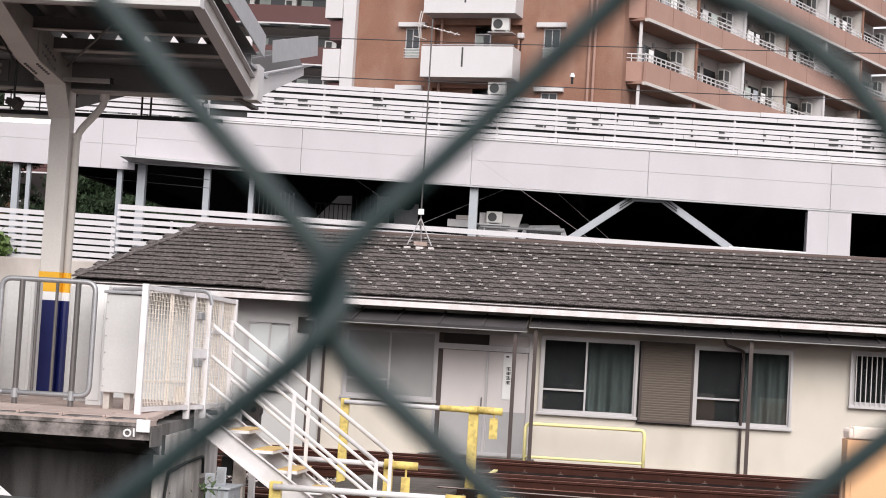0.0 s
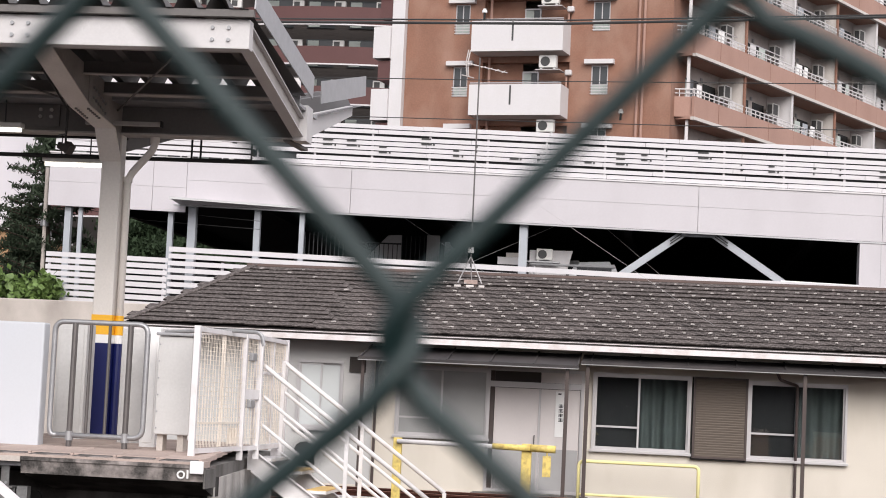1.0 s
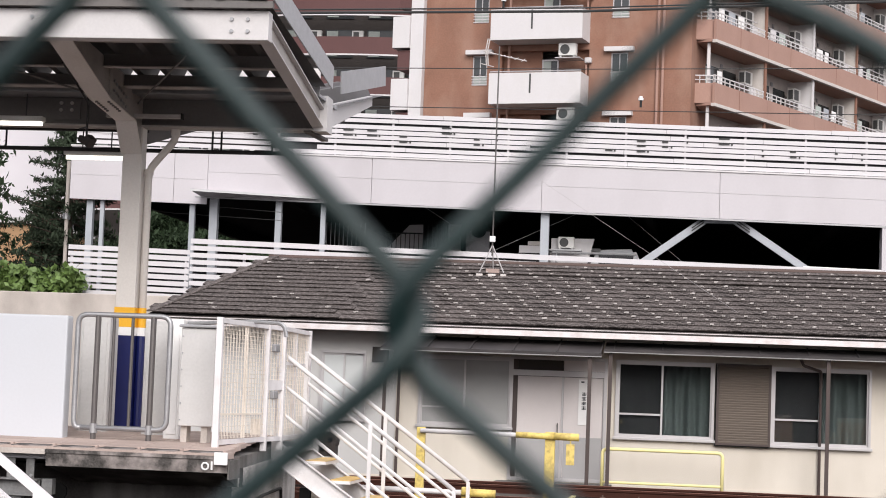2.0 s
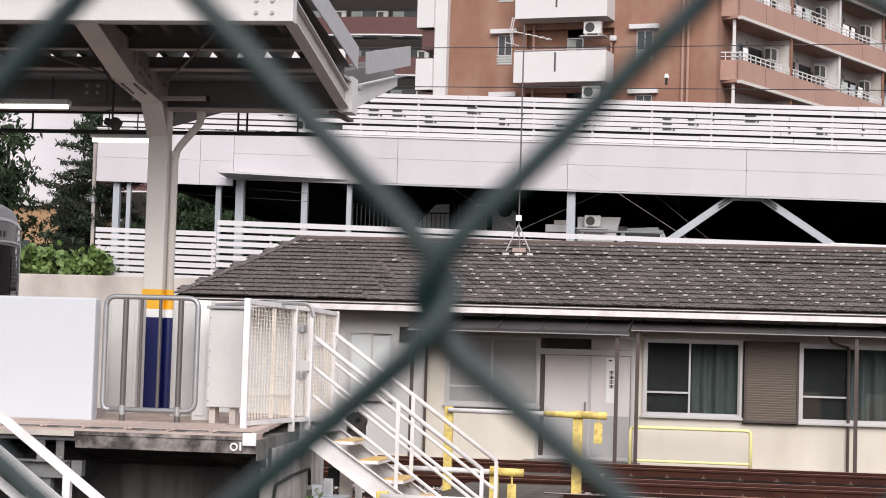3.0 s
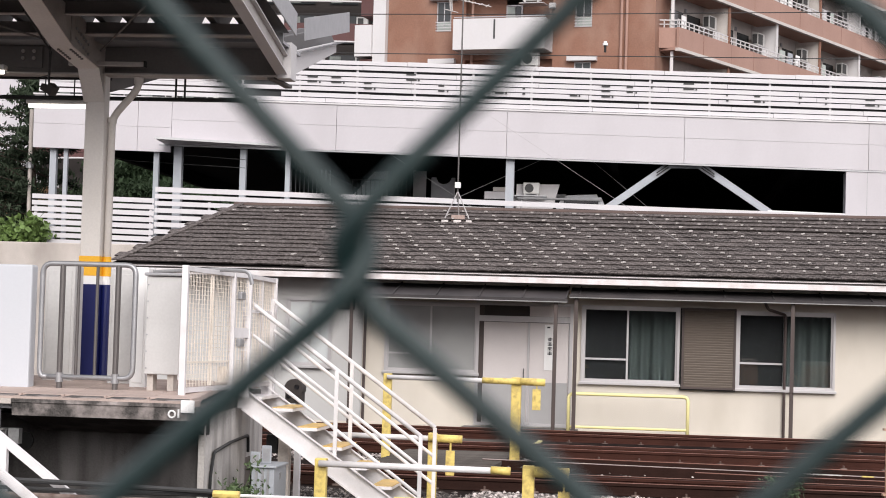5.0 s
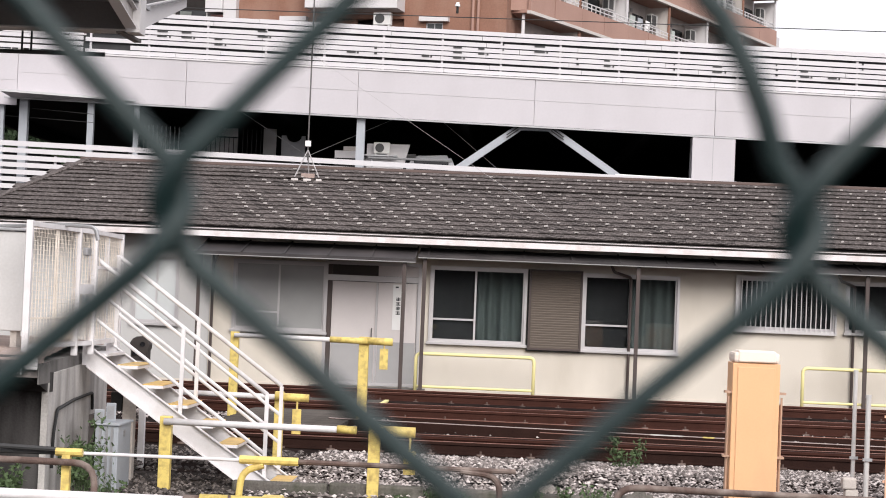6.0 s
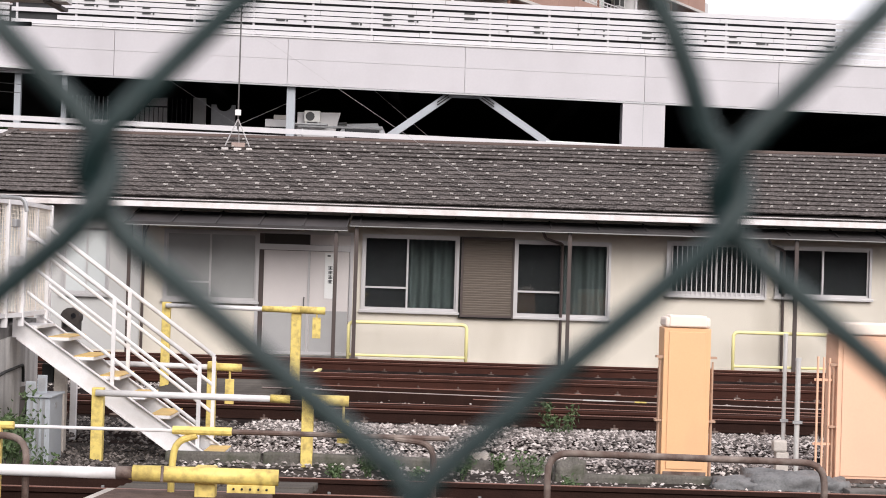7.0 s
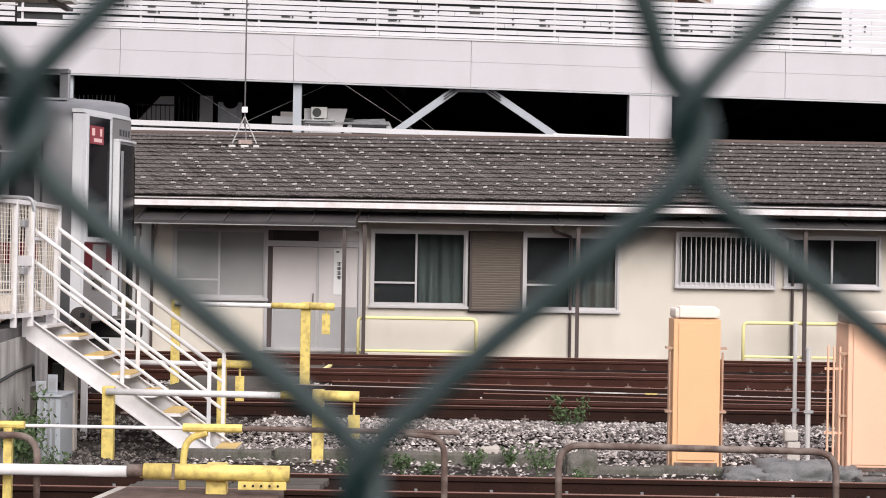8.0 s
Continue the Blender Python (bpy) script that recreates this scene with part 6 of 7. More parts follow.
def build_canopy():
    c = thing("platform_canopy", (-6, 20, 1.15), "butterfly-roofed platform canopy on a white steel column", "canopy")
    L, R = -30, -3.86
    part("front_beam", box(L, R, 16.82, 16.98, 4.83, 5.10, None, 0.006), M["canopy_white"], c, "white front edge beam with bolt heads")
    for x in (-4.2, -4.05, -6.08, -5.93):
        for z in (4.91, 5.02):
            part("bolt", tube([(x, 16.80, z), (x, 16.825, z)], 0.018, 8), M["zinc"], c)
    part("edge_trim", box(L, R + 0.05, 16.74, 16.80, 5.11, 5.175), M["canopy_grey"], c)
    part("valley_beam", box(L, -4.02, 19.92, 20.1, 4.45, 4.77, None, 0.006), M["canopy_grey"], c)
    part("beam_flange", box(L, -4.02, 19.86, 20.14, 4.432, 4.449), M["arm_grey"], c)
    part("beam_flange", box(L, -4.02, 19.87, 20.13, 4.771, 4.785), M["arm_grey"], c)
    splice = part("splice_plate", box(-6.90, -6.60, 19.895, 19.918, 4.50, 4.73), M["canopy_grey"], c)
    for bx in (-6.81, -6.69):
        for bz in (4.60, 4.675):
            part("bolt", tube([(bx, 19.872, bz), (bx, 19.894, bz)], 0.02, 8), M["arm_grey"], splice)
    part("cable_tray", box(-6.22, -5.40, 19.60, 19.66, 4.49, 4.535, None, 0.006), M["arm_grey"], c, "pale cable tray in front of the beam")
    part("tray_end", box(-5.40, -5.385, 19.59, 19.67, 4.48, 4.545), M["black"], c)
    own = bmesh.new()
    for k in range(5):
        tube([(-6.98 + 0.09 * k, 19.80, 4.80), (-6.93 + 0.09 * k, 19.78, 4.83 + 0.012 * (k % 2))], 0.02, 6, own)
    part("cable_bundle", own, M["black"], c, "bundle of black cables over the beam")
    part("valley_gutter", profile([(19.5, 4.85), (19.5, 4.74), (20.5, 4.74), (20.5, 4.79), (20.47, 4.79), (20.47, 4.77), (19.53, 4.77), (19.53, 4.85)], L, -3.9), M["zinc"], c)

    def deck(y0, z0, y1, z1):
        own = bmesh.new()
        pitch, h = 0.294, 0.165
        xs = [(R, 0.0)]
        for i in range(int((R - L) / pitch)):
            x = -4.143 - i * pitch          # middle of a raised flute
            xs += [(x + 0.11, 0.0), (x + 0.03, h), (x - 0.03, h), (x - 0.11, 0.0)]
        a = [own.verts.new((x, y0, z0 + q)) for x, q in xs]
        b = [own.verts.new((x, y1, z1 + q)) for x, q in xs]
        for i in range(len(xs) - 1):
            own.faces.new((a[i], a[i + 1], b[i + 1], b[i]))
        return own

    # white strip added behind the flutes; stands for daylight seen through the gaps
    part("valley_flashing", box(L, -4.1, 20.50, 20.52, 4.80, 5.20), M["canopy_white"], c, "white strip added to stand for daylight behind the deck flutes")
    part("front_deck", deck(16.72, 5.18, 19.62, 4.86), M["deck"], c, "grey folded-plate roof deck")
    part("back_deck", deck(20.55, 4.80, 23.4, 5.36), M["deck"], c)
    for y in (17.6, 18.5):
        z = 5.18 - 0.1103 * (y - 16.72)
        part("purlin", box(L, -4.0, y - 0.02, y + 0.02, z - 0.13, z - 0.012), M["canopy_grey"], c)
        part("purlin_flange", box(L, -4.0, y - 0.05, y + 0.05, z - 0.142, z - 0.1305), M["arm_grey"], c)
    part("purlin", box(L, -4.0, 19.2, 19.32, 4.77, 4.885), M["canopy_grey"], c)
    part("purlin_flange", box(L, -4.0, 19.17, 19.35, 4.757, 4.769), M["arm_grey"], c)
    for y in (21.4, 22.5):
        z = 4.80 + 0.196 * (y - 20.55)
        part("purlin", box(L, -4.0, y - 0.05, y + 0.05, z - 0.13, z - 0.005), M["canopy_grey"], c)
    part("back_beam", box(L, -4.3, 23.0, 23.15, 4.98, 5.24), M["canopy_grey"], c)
    # end rafters and barge plates
    part("end_rafter", beam((-3.93, 16.99, 4.97), (-3.98, 20.05, 4.54), 0.03, 0.18), M["arm_grey"], c, "pale end rafter of I section")
    for up in (-0.098, 0.098):
        part("rafter_flange", beam((-3.93, 16.99, 4.97 + up), (-3.98, 20.05, 4.54 + up), 0.12, 0.014), M["canopy_white"], c)
    own = bmesh.new()
    vs = [own.verts.new((x, y, z)) for x in (-3.99, -3.93) for y, z in ((20.06, 4.46), (22.95, 5.16), (22.95, 5.28), (20.06, 4.72))]
    for q in ((0, 1, 2, 3), (7, 6, 5, 4), (0, 4, 5, 1), (1, 5, 6, 2), (2, 6, 7, 3), (3, 7, 4, 0)):
        own.faces.new([vs[i] for i in q])
    part("end_rafter", own, M["canopy_white"], c)
    part("barge_plate", beam((-3.80, 16.74, 5.30), (-3.80, 19.68, 4.96), 0.012, 0.24), M["zinc"], c, "galvanised barge plate")
    part("barge_plate", beam((-3.79, 20.1, 4.98), (-3.79, 23.0, 5.54), 0.012, 0.24), M["zinc"], c)
    part("valley_cap", box(-4.03, -3.88, 19.86, 20.16, 4.42, 4.80), M["canopy_white"], c)
    part("spout", beam((-4.1, 19.9, 4.43), (-3.98, 20.3, 4.38), 0.08, 0.03), M["canopy_grey"], c)
    # column and arms
    col = part("column", box(-6.105, -5.893, 19.90, 20.08, 1.1, 4.43, None, 0.008), M["cream_steel"], c, "cream steel column with amber, white and navy bands")
    for nm, z0, z1, mm in (("amber_band", 2.28, 2.49, "amber"), ("white_band", 2.19, 2.279, "paper"), ("navy_band", 1.12, 2.189, "navy")):
        part(nm, tube([(-5.845, 20.04, z0), (-5.845, 20.04, z1)], 0.046, 12), M[mm], col)
        part(nm, box(-6.111, -5.887, 19.894, 20.086, z0, z1), M[mm], col)
    part("base_plate", box(-6.20, -5.80, 19.82, 20.16, 1.10, 1.118), M["zinc"], col)
    # arm: soffit drops back to a knee, then a raked bracket runs down to the column face
    low = [(16.99, 4.99), (17.35, 4.945), (18.71, 4.566), (19.64, 4.474), (19.90, 4.15)]
    top = [(19.92, 4.15), (19.92, 4.82), (16.99, 5.10)]
    part("front_arm", profile(low + top, -6.105, -5.913), M["arm_grey"], c, "tapered cream cantilever arm")
    for (ya, za), (yb, zb) in zip(low[1:], low[2:]):
        part("arm_flange", beam((-6.009, ya, za - 0.008), (-6.009, yb, zb - 0.008), 0.23, 0.012), M["cream_steel"], c)
    part("arm_stiffener", beam((-5.905, 18.72, 4.60), (-5.905, 18.72, 4.95), 0.012, 0.09, None, (0, 1, 0)), M["arm_grey"], c)
    for k in range(12):
        y, z = 18.85 + 0.085 * (k % 6), 4.66 - 0.02 * (k % 6) + 0.10 * (k // 6)
        part("bolt", tube([(-5.913, y, z), (-5.895, y, z)], 0.017, 6), M["zinc"], c)
    for k in range(12):
        x, y = -6.07 + 0.13 * (k % 2), 18.80 + 0.075 * (k // 2)
        z = 4.566 - 0.099 * (y - 18.71)
        part("bolt", tube([(x, y, z - 0.03), (x, y, z)], 0.016, 6), M["canopy_grey"], c)
    part("arm_cable", tube([(-6.14, 17.9, 4.78), (-6.16, 18.4, 4.66), (-6.13, 18.75, 4.50), (-6.22, 19.0, 4.30), (-6.40, 19.3, 4.32)], 0.010, 6), M["black"], c, "black cable looped under the arm")
    part("back_arm", beam((-6, 20.16, 4.4), (-6, 23.0, 5.0), 0.18, 0.24), M["canopy_grey"], c)
    part("rain_pipe", tube(rounded([(-5.57, 20.04, 4.44), (-5.57, 20.04, 4.31), (-5.845, 20.04, 3.99), (-5.845, 20.04, 1.1)], 0.1), 0.040, 12), M["cream_steel"], c, "cream rainwater pipe", smooth=True)
    part("pipe_collar", tube([(-5.845, 20.04, 3.93), (-5.845, 20.04, 3.99)], 0.052, 12), M["cream_steel"], c)
    part("pipe_collar", tube([(-5.57, 20.04, 4.36), (-5.57, 20.04, 4.43)], 0.052, 12), M["cream_steel"], c)
    for a, b in (((-5.9, 19.7, 4.66), (-4.4, 17.0, 4.98)), ((-6.1, 19.7, 4.66), (-7.8, 17.0, 4.98))):
        part("tie_rod", tube([a, b], 0.012, 6), M["canopy_grey"], c)
    # conduit and lamps
    k = thing("cable_conduit", (-6, 20.5, 4.2), "black cable conduit hung beneath the canopy", "conduit")
    part("conduit", tube([(-30, 20.4, 4.24), (-4.35, 20.4, 4.24)], 0.024, 8), M["black"], k)
    for x in (-5.25, -5.15, -7.6, -9.6):
        part("hanger", tube([(x, 20.4, 4.24), (x, 20.4, 4.8)], 0.012, 6), M["black"], k)
    part("conduit", tube([(-30, 20.15, 4.42), (-5.9, 20.15, 4.42)], 0.016, 8), M["black"], k)
    for x0, x1, y, z in ((-8.4, -6.93, 19.7, 4.42), (-6.95, -6.22, 20.5, 4.16), (-12.4, -11.2, 19.7, 4.42)):
        t = thing("tube_lamp", ((x0 + x1) / 2, y, z), "lit fluorescent tube lamp beneath the canopy", "lamp", "tube lamps")
        part("housing", box(x0, x1, y - 0.06, y + 0.06, z + 0.02, z + 0.075, None, 0.01), M["lamp_case"], t)
        part("tube", tube([(x0 + 0.02, y, z), (x1 - 0.02, y, z)], 0.026, 10), M["tube"], t)
        for x in (x0 + 0.2, x1 - 0.2):
            part("hanger", tube([(x, y, z + 0.07), (x, y, 4.8)], 0.008, 5), M["wire"], t)
    s = thing("security_camera", (-6.4, 19.6, 4.2), "small dark bracket-mounted surveillance camera", "camera")
    part("stem", tube(rounded([(-6.42, 19.6, 4.8), (-6.42, 19.6, 4.34), (-6.4, 19.55, 4.27)], 0.04), 0.012, 6), M["wire"], s)
    part("housing", beam((-6.46, 19.52, 4.25), (-6.36, 19.46, 4.20), 0.06, 0.07, None, (0, 0, 1), 0.008), M["soffit"], s)
    part("hood", beam((-6.37, 19.47, 4.24), (-6.30, 19.43, 4.18), 0.09, 0.11, None, (0, 0, 1), 0.008), M["soffit"], s)


def build_stairs():
    s = thing("steel_stairs", (-3.2, 20.4, YARD), "white steel stairs with yellow treads down from the platform end", "stairs")
    fall = 0.682
    for y, off in ((19.98, 0.0), (21.0, 0.035)):
        outline = ((-4.35 + off, 1.168), (-4.31 + off, 1.143), (-2.28 + off, -0.242), (-2.28 + off, YARD - 0.02), (-2.53 + off, YARD - 0.02), (-4.31 + off, 0.925), (-4.35 + off, 0.925))
        own = bmesh.new()
        vs = [own.verts.new((x, yy, z)) for yy in (y - 0.02, y + 0.02) for x, z in outline]
        n = len(outline)
        own.faces.new(vs[:n]), own.faces.new(vs[n:][::-1])
        for i in range(n):
            own.faces.new((vs[i], vs[n + i], vs[n + (i + 1) % n], vs[(i + 1) % n]))
        bmesh.ops.recalc_face_normals(own, faces=own.faces[:])
        part("stringer", own, M["white_paint"], s)
        part("stringer_flange", beam((-4.30 + off, y - 0.03, 1.142), (-2.27 + off, y - 0.03, -0.243), 0.07, 0.010), M["white_paint"], s)
        part("stringer_flange", beam((-4.30 + off, y - 0.03, 0.915), (-2.55 + off, y - 0.03, -0.305), 0.06, 0.010), M["white_paint"], s)
    for k in range(7):
        x, z = -3.885 + 0.27 * k, 0.935 - 0.195 * k
        tr = part("tread", box(x - 0.12, x + 0.115, 20.01, 20.97, z - 0.035, z, None, 0.005), M["white_paint"], s)
        part("nosing", box(x - 0.10, x + 0.12, 20.02, 20.96, z + 0.001, z + 0.010), M["step_yellow"], tr, "worn yellow tread cover")
    for y, x0, x1 in ((20.0, -4.31, -2.395), (21.0, -4.21, -2.36)):
        top = lambda x: 2.085 - 0.727 * (x - x0)
        part("handrail", tube([(x0 - 0.04, y, top(x0)), (x0, y, top(x0)), (x1, y, top(x1))], 0.024, 8), M["white_paint"], s, smooth=True)
        for drop in (0.32, 0.62):
            part("mid_rail", tube([(x0, y, top(x0) - drop), (x1, y, top(x1) - drop)], 0.019, 8), M["white_paint"], s)
        for x in (x0, -3.30, x1):
            foot = 1.143 - fall * (x + 4.31) - 0.03
            part("rail_post", box(x - 0.02, x + 0.02, y - 0.045, y - 0.021, foot, top(x)), M["white_paint"], s)
    part("landing_plate", box(-4.36, -4.10, 20.01, 20.97, 1.02, 1.05), M["white_paint"], s)
    # nearer flight, seen at the edge of view
    s = thing("steel_stairs", (-5.2, 14, YARD), "white steel stair railing rising beside the near track", "stairs")
    for y in (13.6, 14.4):
        for z0 in (1.32, 0.82):
            part("handrail", beam((-6.6, y, z0 + 0.75), (-4.2, y, z0 - 1.04), 0.05, 0.065), M["white_paint"], s)
        for x in (-5.75, -4.96, -4.25):
            top = 1.32 - (x + 5.59) * 0.747
            part("rail_post", box(x - 0.03, x + 0.03, y - 0.03, y + 0.03, YARD, top), M["white_paint"], s)
    part("stringer", beam((-6.6, 14, 1.0), (-4.6, 14, -0.42), 0.8, 0.2), M["white_paint"], s)


def build_yard_things():
    # yellow and white barrier poles
    def barrier(posts, pole, ends, z, r, label, plate=None, drop=YARD):
        t = thing("barrier_pole", (posts[0][0], posts[0][1], drop), label, "barrier", "barrier poles")
        for x, y, w in posts:
            p = part("post", box(x - w / 2, x + w / 2, y + r + 0.002, y + r + w, drop - 0.05, z + 0.05, None, 0.008), M["yellow"], t, "flaking yellow post")
        x0, x1, y = pole
        part("pole", tube([(x0, y, z), (x1, y, z - 0.01)], r, 12), M["white_paint"], t, "white pole", smooth=True)
        for a, b, rr in ends:
            part("sleeve", tube([(a, y, z - 0.005), (b, y, z - 0.01)], rr, 12), M["yellow"], t, "yellow pole sleeve", smooth=True)
        if plate:
            part("catch_plate", box(plate[0], plate[1], y - 0.01, y + 0.02, plate[2], plate[3], None, 0.004), M["yellow"], t)
            part("catch_rod", tube([((plate[0] + plate[1]) / 2, y, plate[3]), ((plate[0] + plate[1]) / 2, y, z)], 0.012, 6), M["yellow"], t)
        return t

    barrier([(-3.39, 19.6, 0.12), (-1.24, 19.6, 0.12)], (-3.4, -1.55, 19.6), [(-1.62, -1.42, 0.042), (-1.18, -0.82, 0.055)], 0.40, 0.034, "white and yellow barrier pole beside the stairs", (-0.93, -0.81, -0.04, 0.2))
    barrier([(-2.46, 21.6, 0.10)], (-3.7, -2.5, 21.6), [(-2.5, -2.12, 0.045)], 0.60, 0.03, "white and yellow barrier pole behind the stairs", (-2.3, -2.2, 0.18, 0.46))
    barrier([(-3.84, 27.7, 0.12), (-1.96, 27.7, 0.14)], (-3.84, -2.2, 27.7), [(-2.45, -1.9, 0.045), (-1.9, -1.54, 0.055)], 1.13, 0.034, "white and yellow barrier gate between the tracks", (-1.72, -1.6, 0.72, 1.02), drop=-0.15)
    t = barrier([(-1.62, 14.0, 0.15)], (-6.5, -2.2, 14.0), [(-2.14, -1.08, 0.06), (-2.2, -2.12, 0.045)], 0.215, 0.042, "near white and yellow barrier pole with a drilled catch plate")
    part("catch_plate", box(-1.45, -1.1, 13.96, 14.0, 0.09, 0.15, None, 0.004), M["yellow"], t)
    for k in range(5):
        part("hole", tube([(-1.4 + 0.06 * k, 13.95, 0.12), (-1.4 + 0.06 * k, 13.962, 0.12)], 0.009, 8), M["black"], t)
    part("rust_collar", tube([(-2.26, 14.0, 0.211), (-2.13, 14.0, 0.211)], 0.048, 12), M["rust_pipe"], t, "rusted pole joint", smooth=True)
    part("bolt", tube([(-1.62, 13.98, 0.2), (-1.62, 14.06, 0.2)], 0.02, 8), M["zinc"], t)
    part("bolt", tube([(-1.92, 13.93, 0.16), (-1.92, 13.96, 0.27)], 0.012, 8), M["rust_pipe"], t)
    # rusty pipe rail with hooked ends
    t = thing("pipe_rail", (-1, 14.3, YARD), "thin rusty and white pipe rail with hooked posts", "guard rail")
    part("pipe", tube([(-3.2, 14.3, 0.50), (-1.85, 14.3, 0.50)], 0.013, 8), M["white_paint"], t)
    part("pipe", tube([(-6.4, 14.3, 0.58), (-4.3, 14.3, 0.545), (-3.1, 14.3, 0.515)], 0.02, 8), M["wire"], t, "black sheathed pipe")
    part("pipe", tube([(-6.4, 14.34, 0.51), (-4.3, 14.34, 0.485), (-3.1, 14.34, 0.495)], 0.016, 8), M["wire"], t, "black sheathed pipe")
    part("pipe", tube([(-1.5, 14.3, 0.505), (0.16, 14.3, 0.50)], 0.020, 8), M["rust_pipe"], t, "rusty pipe")
    part("sleeve", tube([(-1.9, 14.3, 0.505), (-1.46, 14.3, 0.505)], 0.032, 10), M["yellow"], t)
    part("hook_post", tube(rounded([(-1.72, 14.3, 0.47), (-1.88, 14.3, 0.42), (-1.90, 14.3, 0.2), (-1.90, 14.3, YARD - 0.1)], 0.1), 0.026, 10), M["yellow"], t)
    part("hook_post", tube(rounded([(-0.25, 14.3, 0.49), (0.04, 14.3, 0.46), (0.05, 14.3, 0.2), (0.05, 14.3, YARD - 0.1)], 0.12), 0.024, 10), M["rust_pipe"], t, "rusty hooked post")
    for x0, x1, z, y in ((0.88, 2.90, 0.45, 14.0), (-6.2, -2.93, 0.47, 14.05)):
        t = thing("pipe_hoop", (x0, y, YARD), "rusty bent-pipe hoop guard beside the near track", "guard rail", "pipe hoops")
        part("hoop", tube(rounded([(x0, y, YARD - 0.1), (x0, y, z), (x1, y, z - 0.02), (x1, y, YARD - 0.1)], 0.16), 0.026, 10), M["rust_pipe"], t, smooth=True)
    t = thing("yellow_stub_post", (-3.15, 14.1, YARD), "short yellow post with a clamp on a thin rail", "post")
    part("post", box(-3.19, -3.13, 14.1, 14.16, YARD - 0.05, 0.52), M["yellow"], t)
    part("clamp", tube([(-3.24, 14.12, 0.52), (-3.04, 14.12, 0.52)], 0.03, 8), M["yellow"], t)
    # signal cabinets
    def cabinet(x0, x1, y0, y1, z1, body, label):
        t = thing("signal_cabinet", ((x0 + x1) / 2, (y0 + y1) / 2, YARD), label, "signal cabinet", "signal cabinets")
        part("cabinet_body", box(x0, x1, y0, y1, YARD + 0.03, z1 - 0.11, None, 0.008), M[body], t)
        part("lid", box(x0 + 0.008, x1 - 0.008, y0 - 0.012, y1 + 0.012, z1 - 0.108, z1, None, 0.03), M["peach_lid"], t, "bleached lid")
        part("lid_panel", box(x0 + 0.05, x1 - 0.05, y0 - 0.026, y1 - 0.1, z1 - 0.10, z1 + 0.018, None, 0.015), M["peach_lid"], t)
        part("kick_plate", box(x0 + 0.02, x1 - 0.02, y0 - 0.01, y0 - 0.002, YARD + 0.032, YARD + 0.075), M["rust_pipe"], t)
        part("door", box(x0 + 0.05, x1 - 0.05, y0 - 0.012, y0 - 0.002, YARD + 0.1, z1 - 0.15, None, 0.004), M[body], t)
        part("plinth", box(x0 - 0.03, x1 + 0.03, y0 - 0.03, y1 + 0.03, YARD - 0.06, YARD + 0.029, None, 0.01), M["concrete"], t)
        for x in (x0 - 0.03, x1 + 0.03):
            for d in (0.05, 0.12):
                part("latch_rod", tube([(x, y0 + d, YARD + 0.02), (x, y0 + d, z1 - 0.4 - d)], 0.011, 6), M["rod_brown"], t)
            for z in (YARD + 0.58, z1 - 0.42):
                part("bracket", box(x - 0.04, x + 0.04, y0 + 0.02, y0 + 0.14, z, z + 0.022), M["rod_brown"], t)
        return t

    cabinet(2.38, 2.86, 19.6, 20.05, 1.35, "orange_box", "orange steel signal cabinet with a bleached lid")
    cabinet(4.12, 5.2, 19.4, 20.0, 1.33, "peach_box", "wide peach steel signal cabinet with a bleached lid")
    t = thing("cabinet_latch_frame", (4.02, 19.5, YARD), "peach steel latch rods beside the wide cabinet", "rods")
    for x in (3.93, 3.99, 4.05):
        part("rod", tube([(x, 19.45, YARD - 0.02), (x, 19.45, 1.0 - 0.1 * (x - 3.9))], 0.012, 6), M["peach_box"], t)
    for z in (0.1, 0.75):
        part("bracket", box(3.9, 4.1, 19.46, 19.48, z, z + 0.025), M["peach_box"], t)
    for x, y, top, r in ((3.66, 19.8, 1.18, 0.022), (3.76, 19.6, 0.94, 0.028)):
        t = thing("marker_post", (x, y, YARD), "slim galvanised marker post in the ballast", "post", "marker posts")
        part("post", tube([(x, y, YARD - 0.05), (x, y, top)], r, 10), M["grey_panel"], t)
        part("cap", tube([(x, y, top), (x, y, top + 0.03)], r * 1.15, 10), M["grey_panel"], t)
        part("clip", box(x - r - 0.02, x + r + 0.02, y - r - 0.015, y - r, 0.3, 0.33), M["zinc"], t)
    # grey junction boxes by the end wall
    t = thing("junction_box", (-4.0, 20.0, YARD), "grey steel junction box with raised hinged lids beside the platform", "junction box")
    part("casing", box(-4.02, -3.785, 19.2, 19.85, YARD - 0.02, 0.36, None, 0.008), M["steel_pale"], t)
    part("lid", box(-4.04, -3.765, 19.17, 19.88, 0.362, 0.385, None, 0.005), M["steel_pale"], t)
    for x in (-3.965, -3.90, -3.845):
        part("rib", box(x - 0.012, x + 0.012, 19.185, 19.199, YARD, 0.35), M["zinc"], t)
    for x, y, z in ((-3.99, 19.22, 0.52), (-3.93, 19.5, 0.57)):
        part("raised_lid", box(x - 0.05, x + 0.05, y, y + 0.02, 0.386, z, None, 0.005), M["steel_pale"], t)
        part("lid_plate", box(x - 0.035, x + 0.035, y - 0.006, y - 0.001, 0.41, z - 0.03), M["zinc"], t)
    part("dark_panel", box(-4.10, -4.045, 19.25, 19.5, YARD, 0.46), M["soffit"], t)
    part("hasp", box(-3.784, -3.775, 19.45, 19.52, 0.24, 0.30), M["zinc"], t)
    t = thing("stair_pier", (-3.9, 20.35, YARD), "pale concrete pier beneath the stair head", "pier")
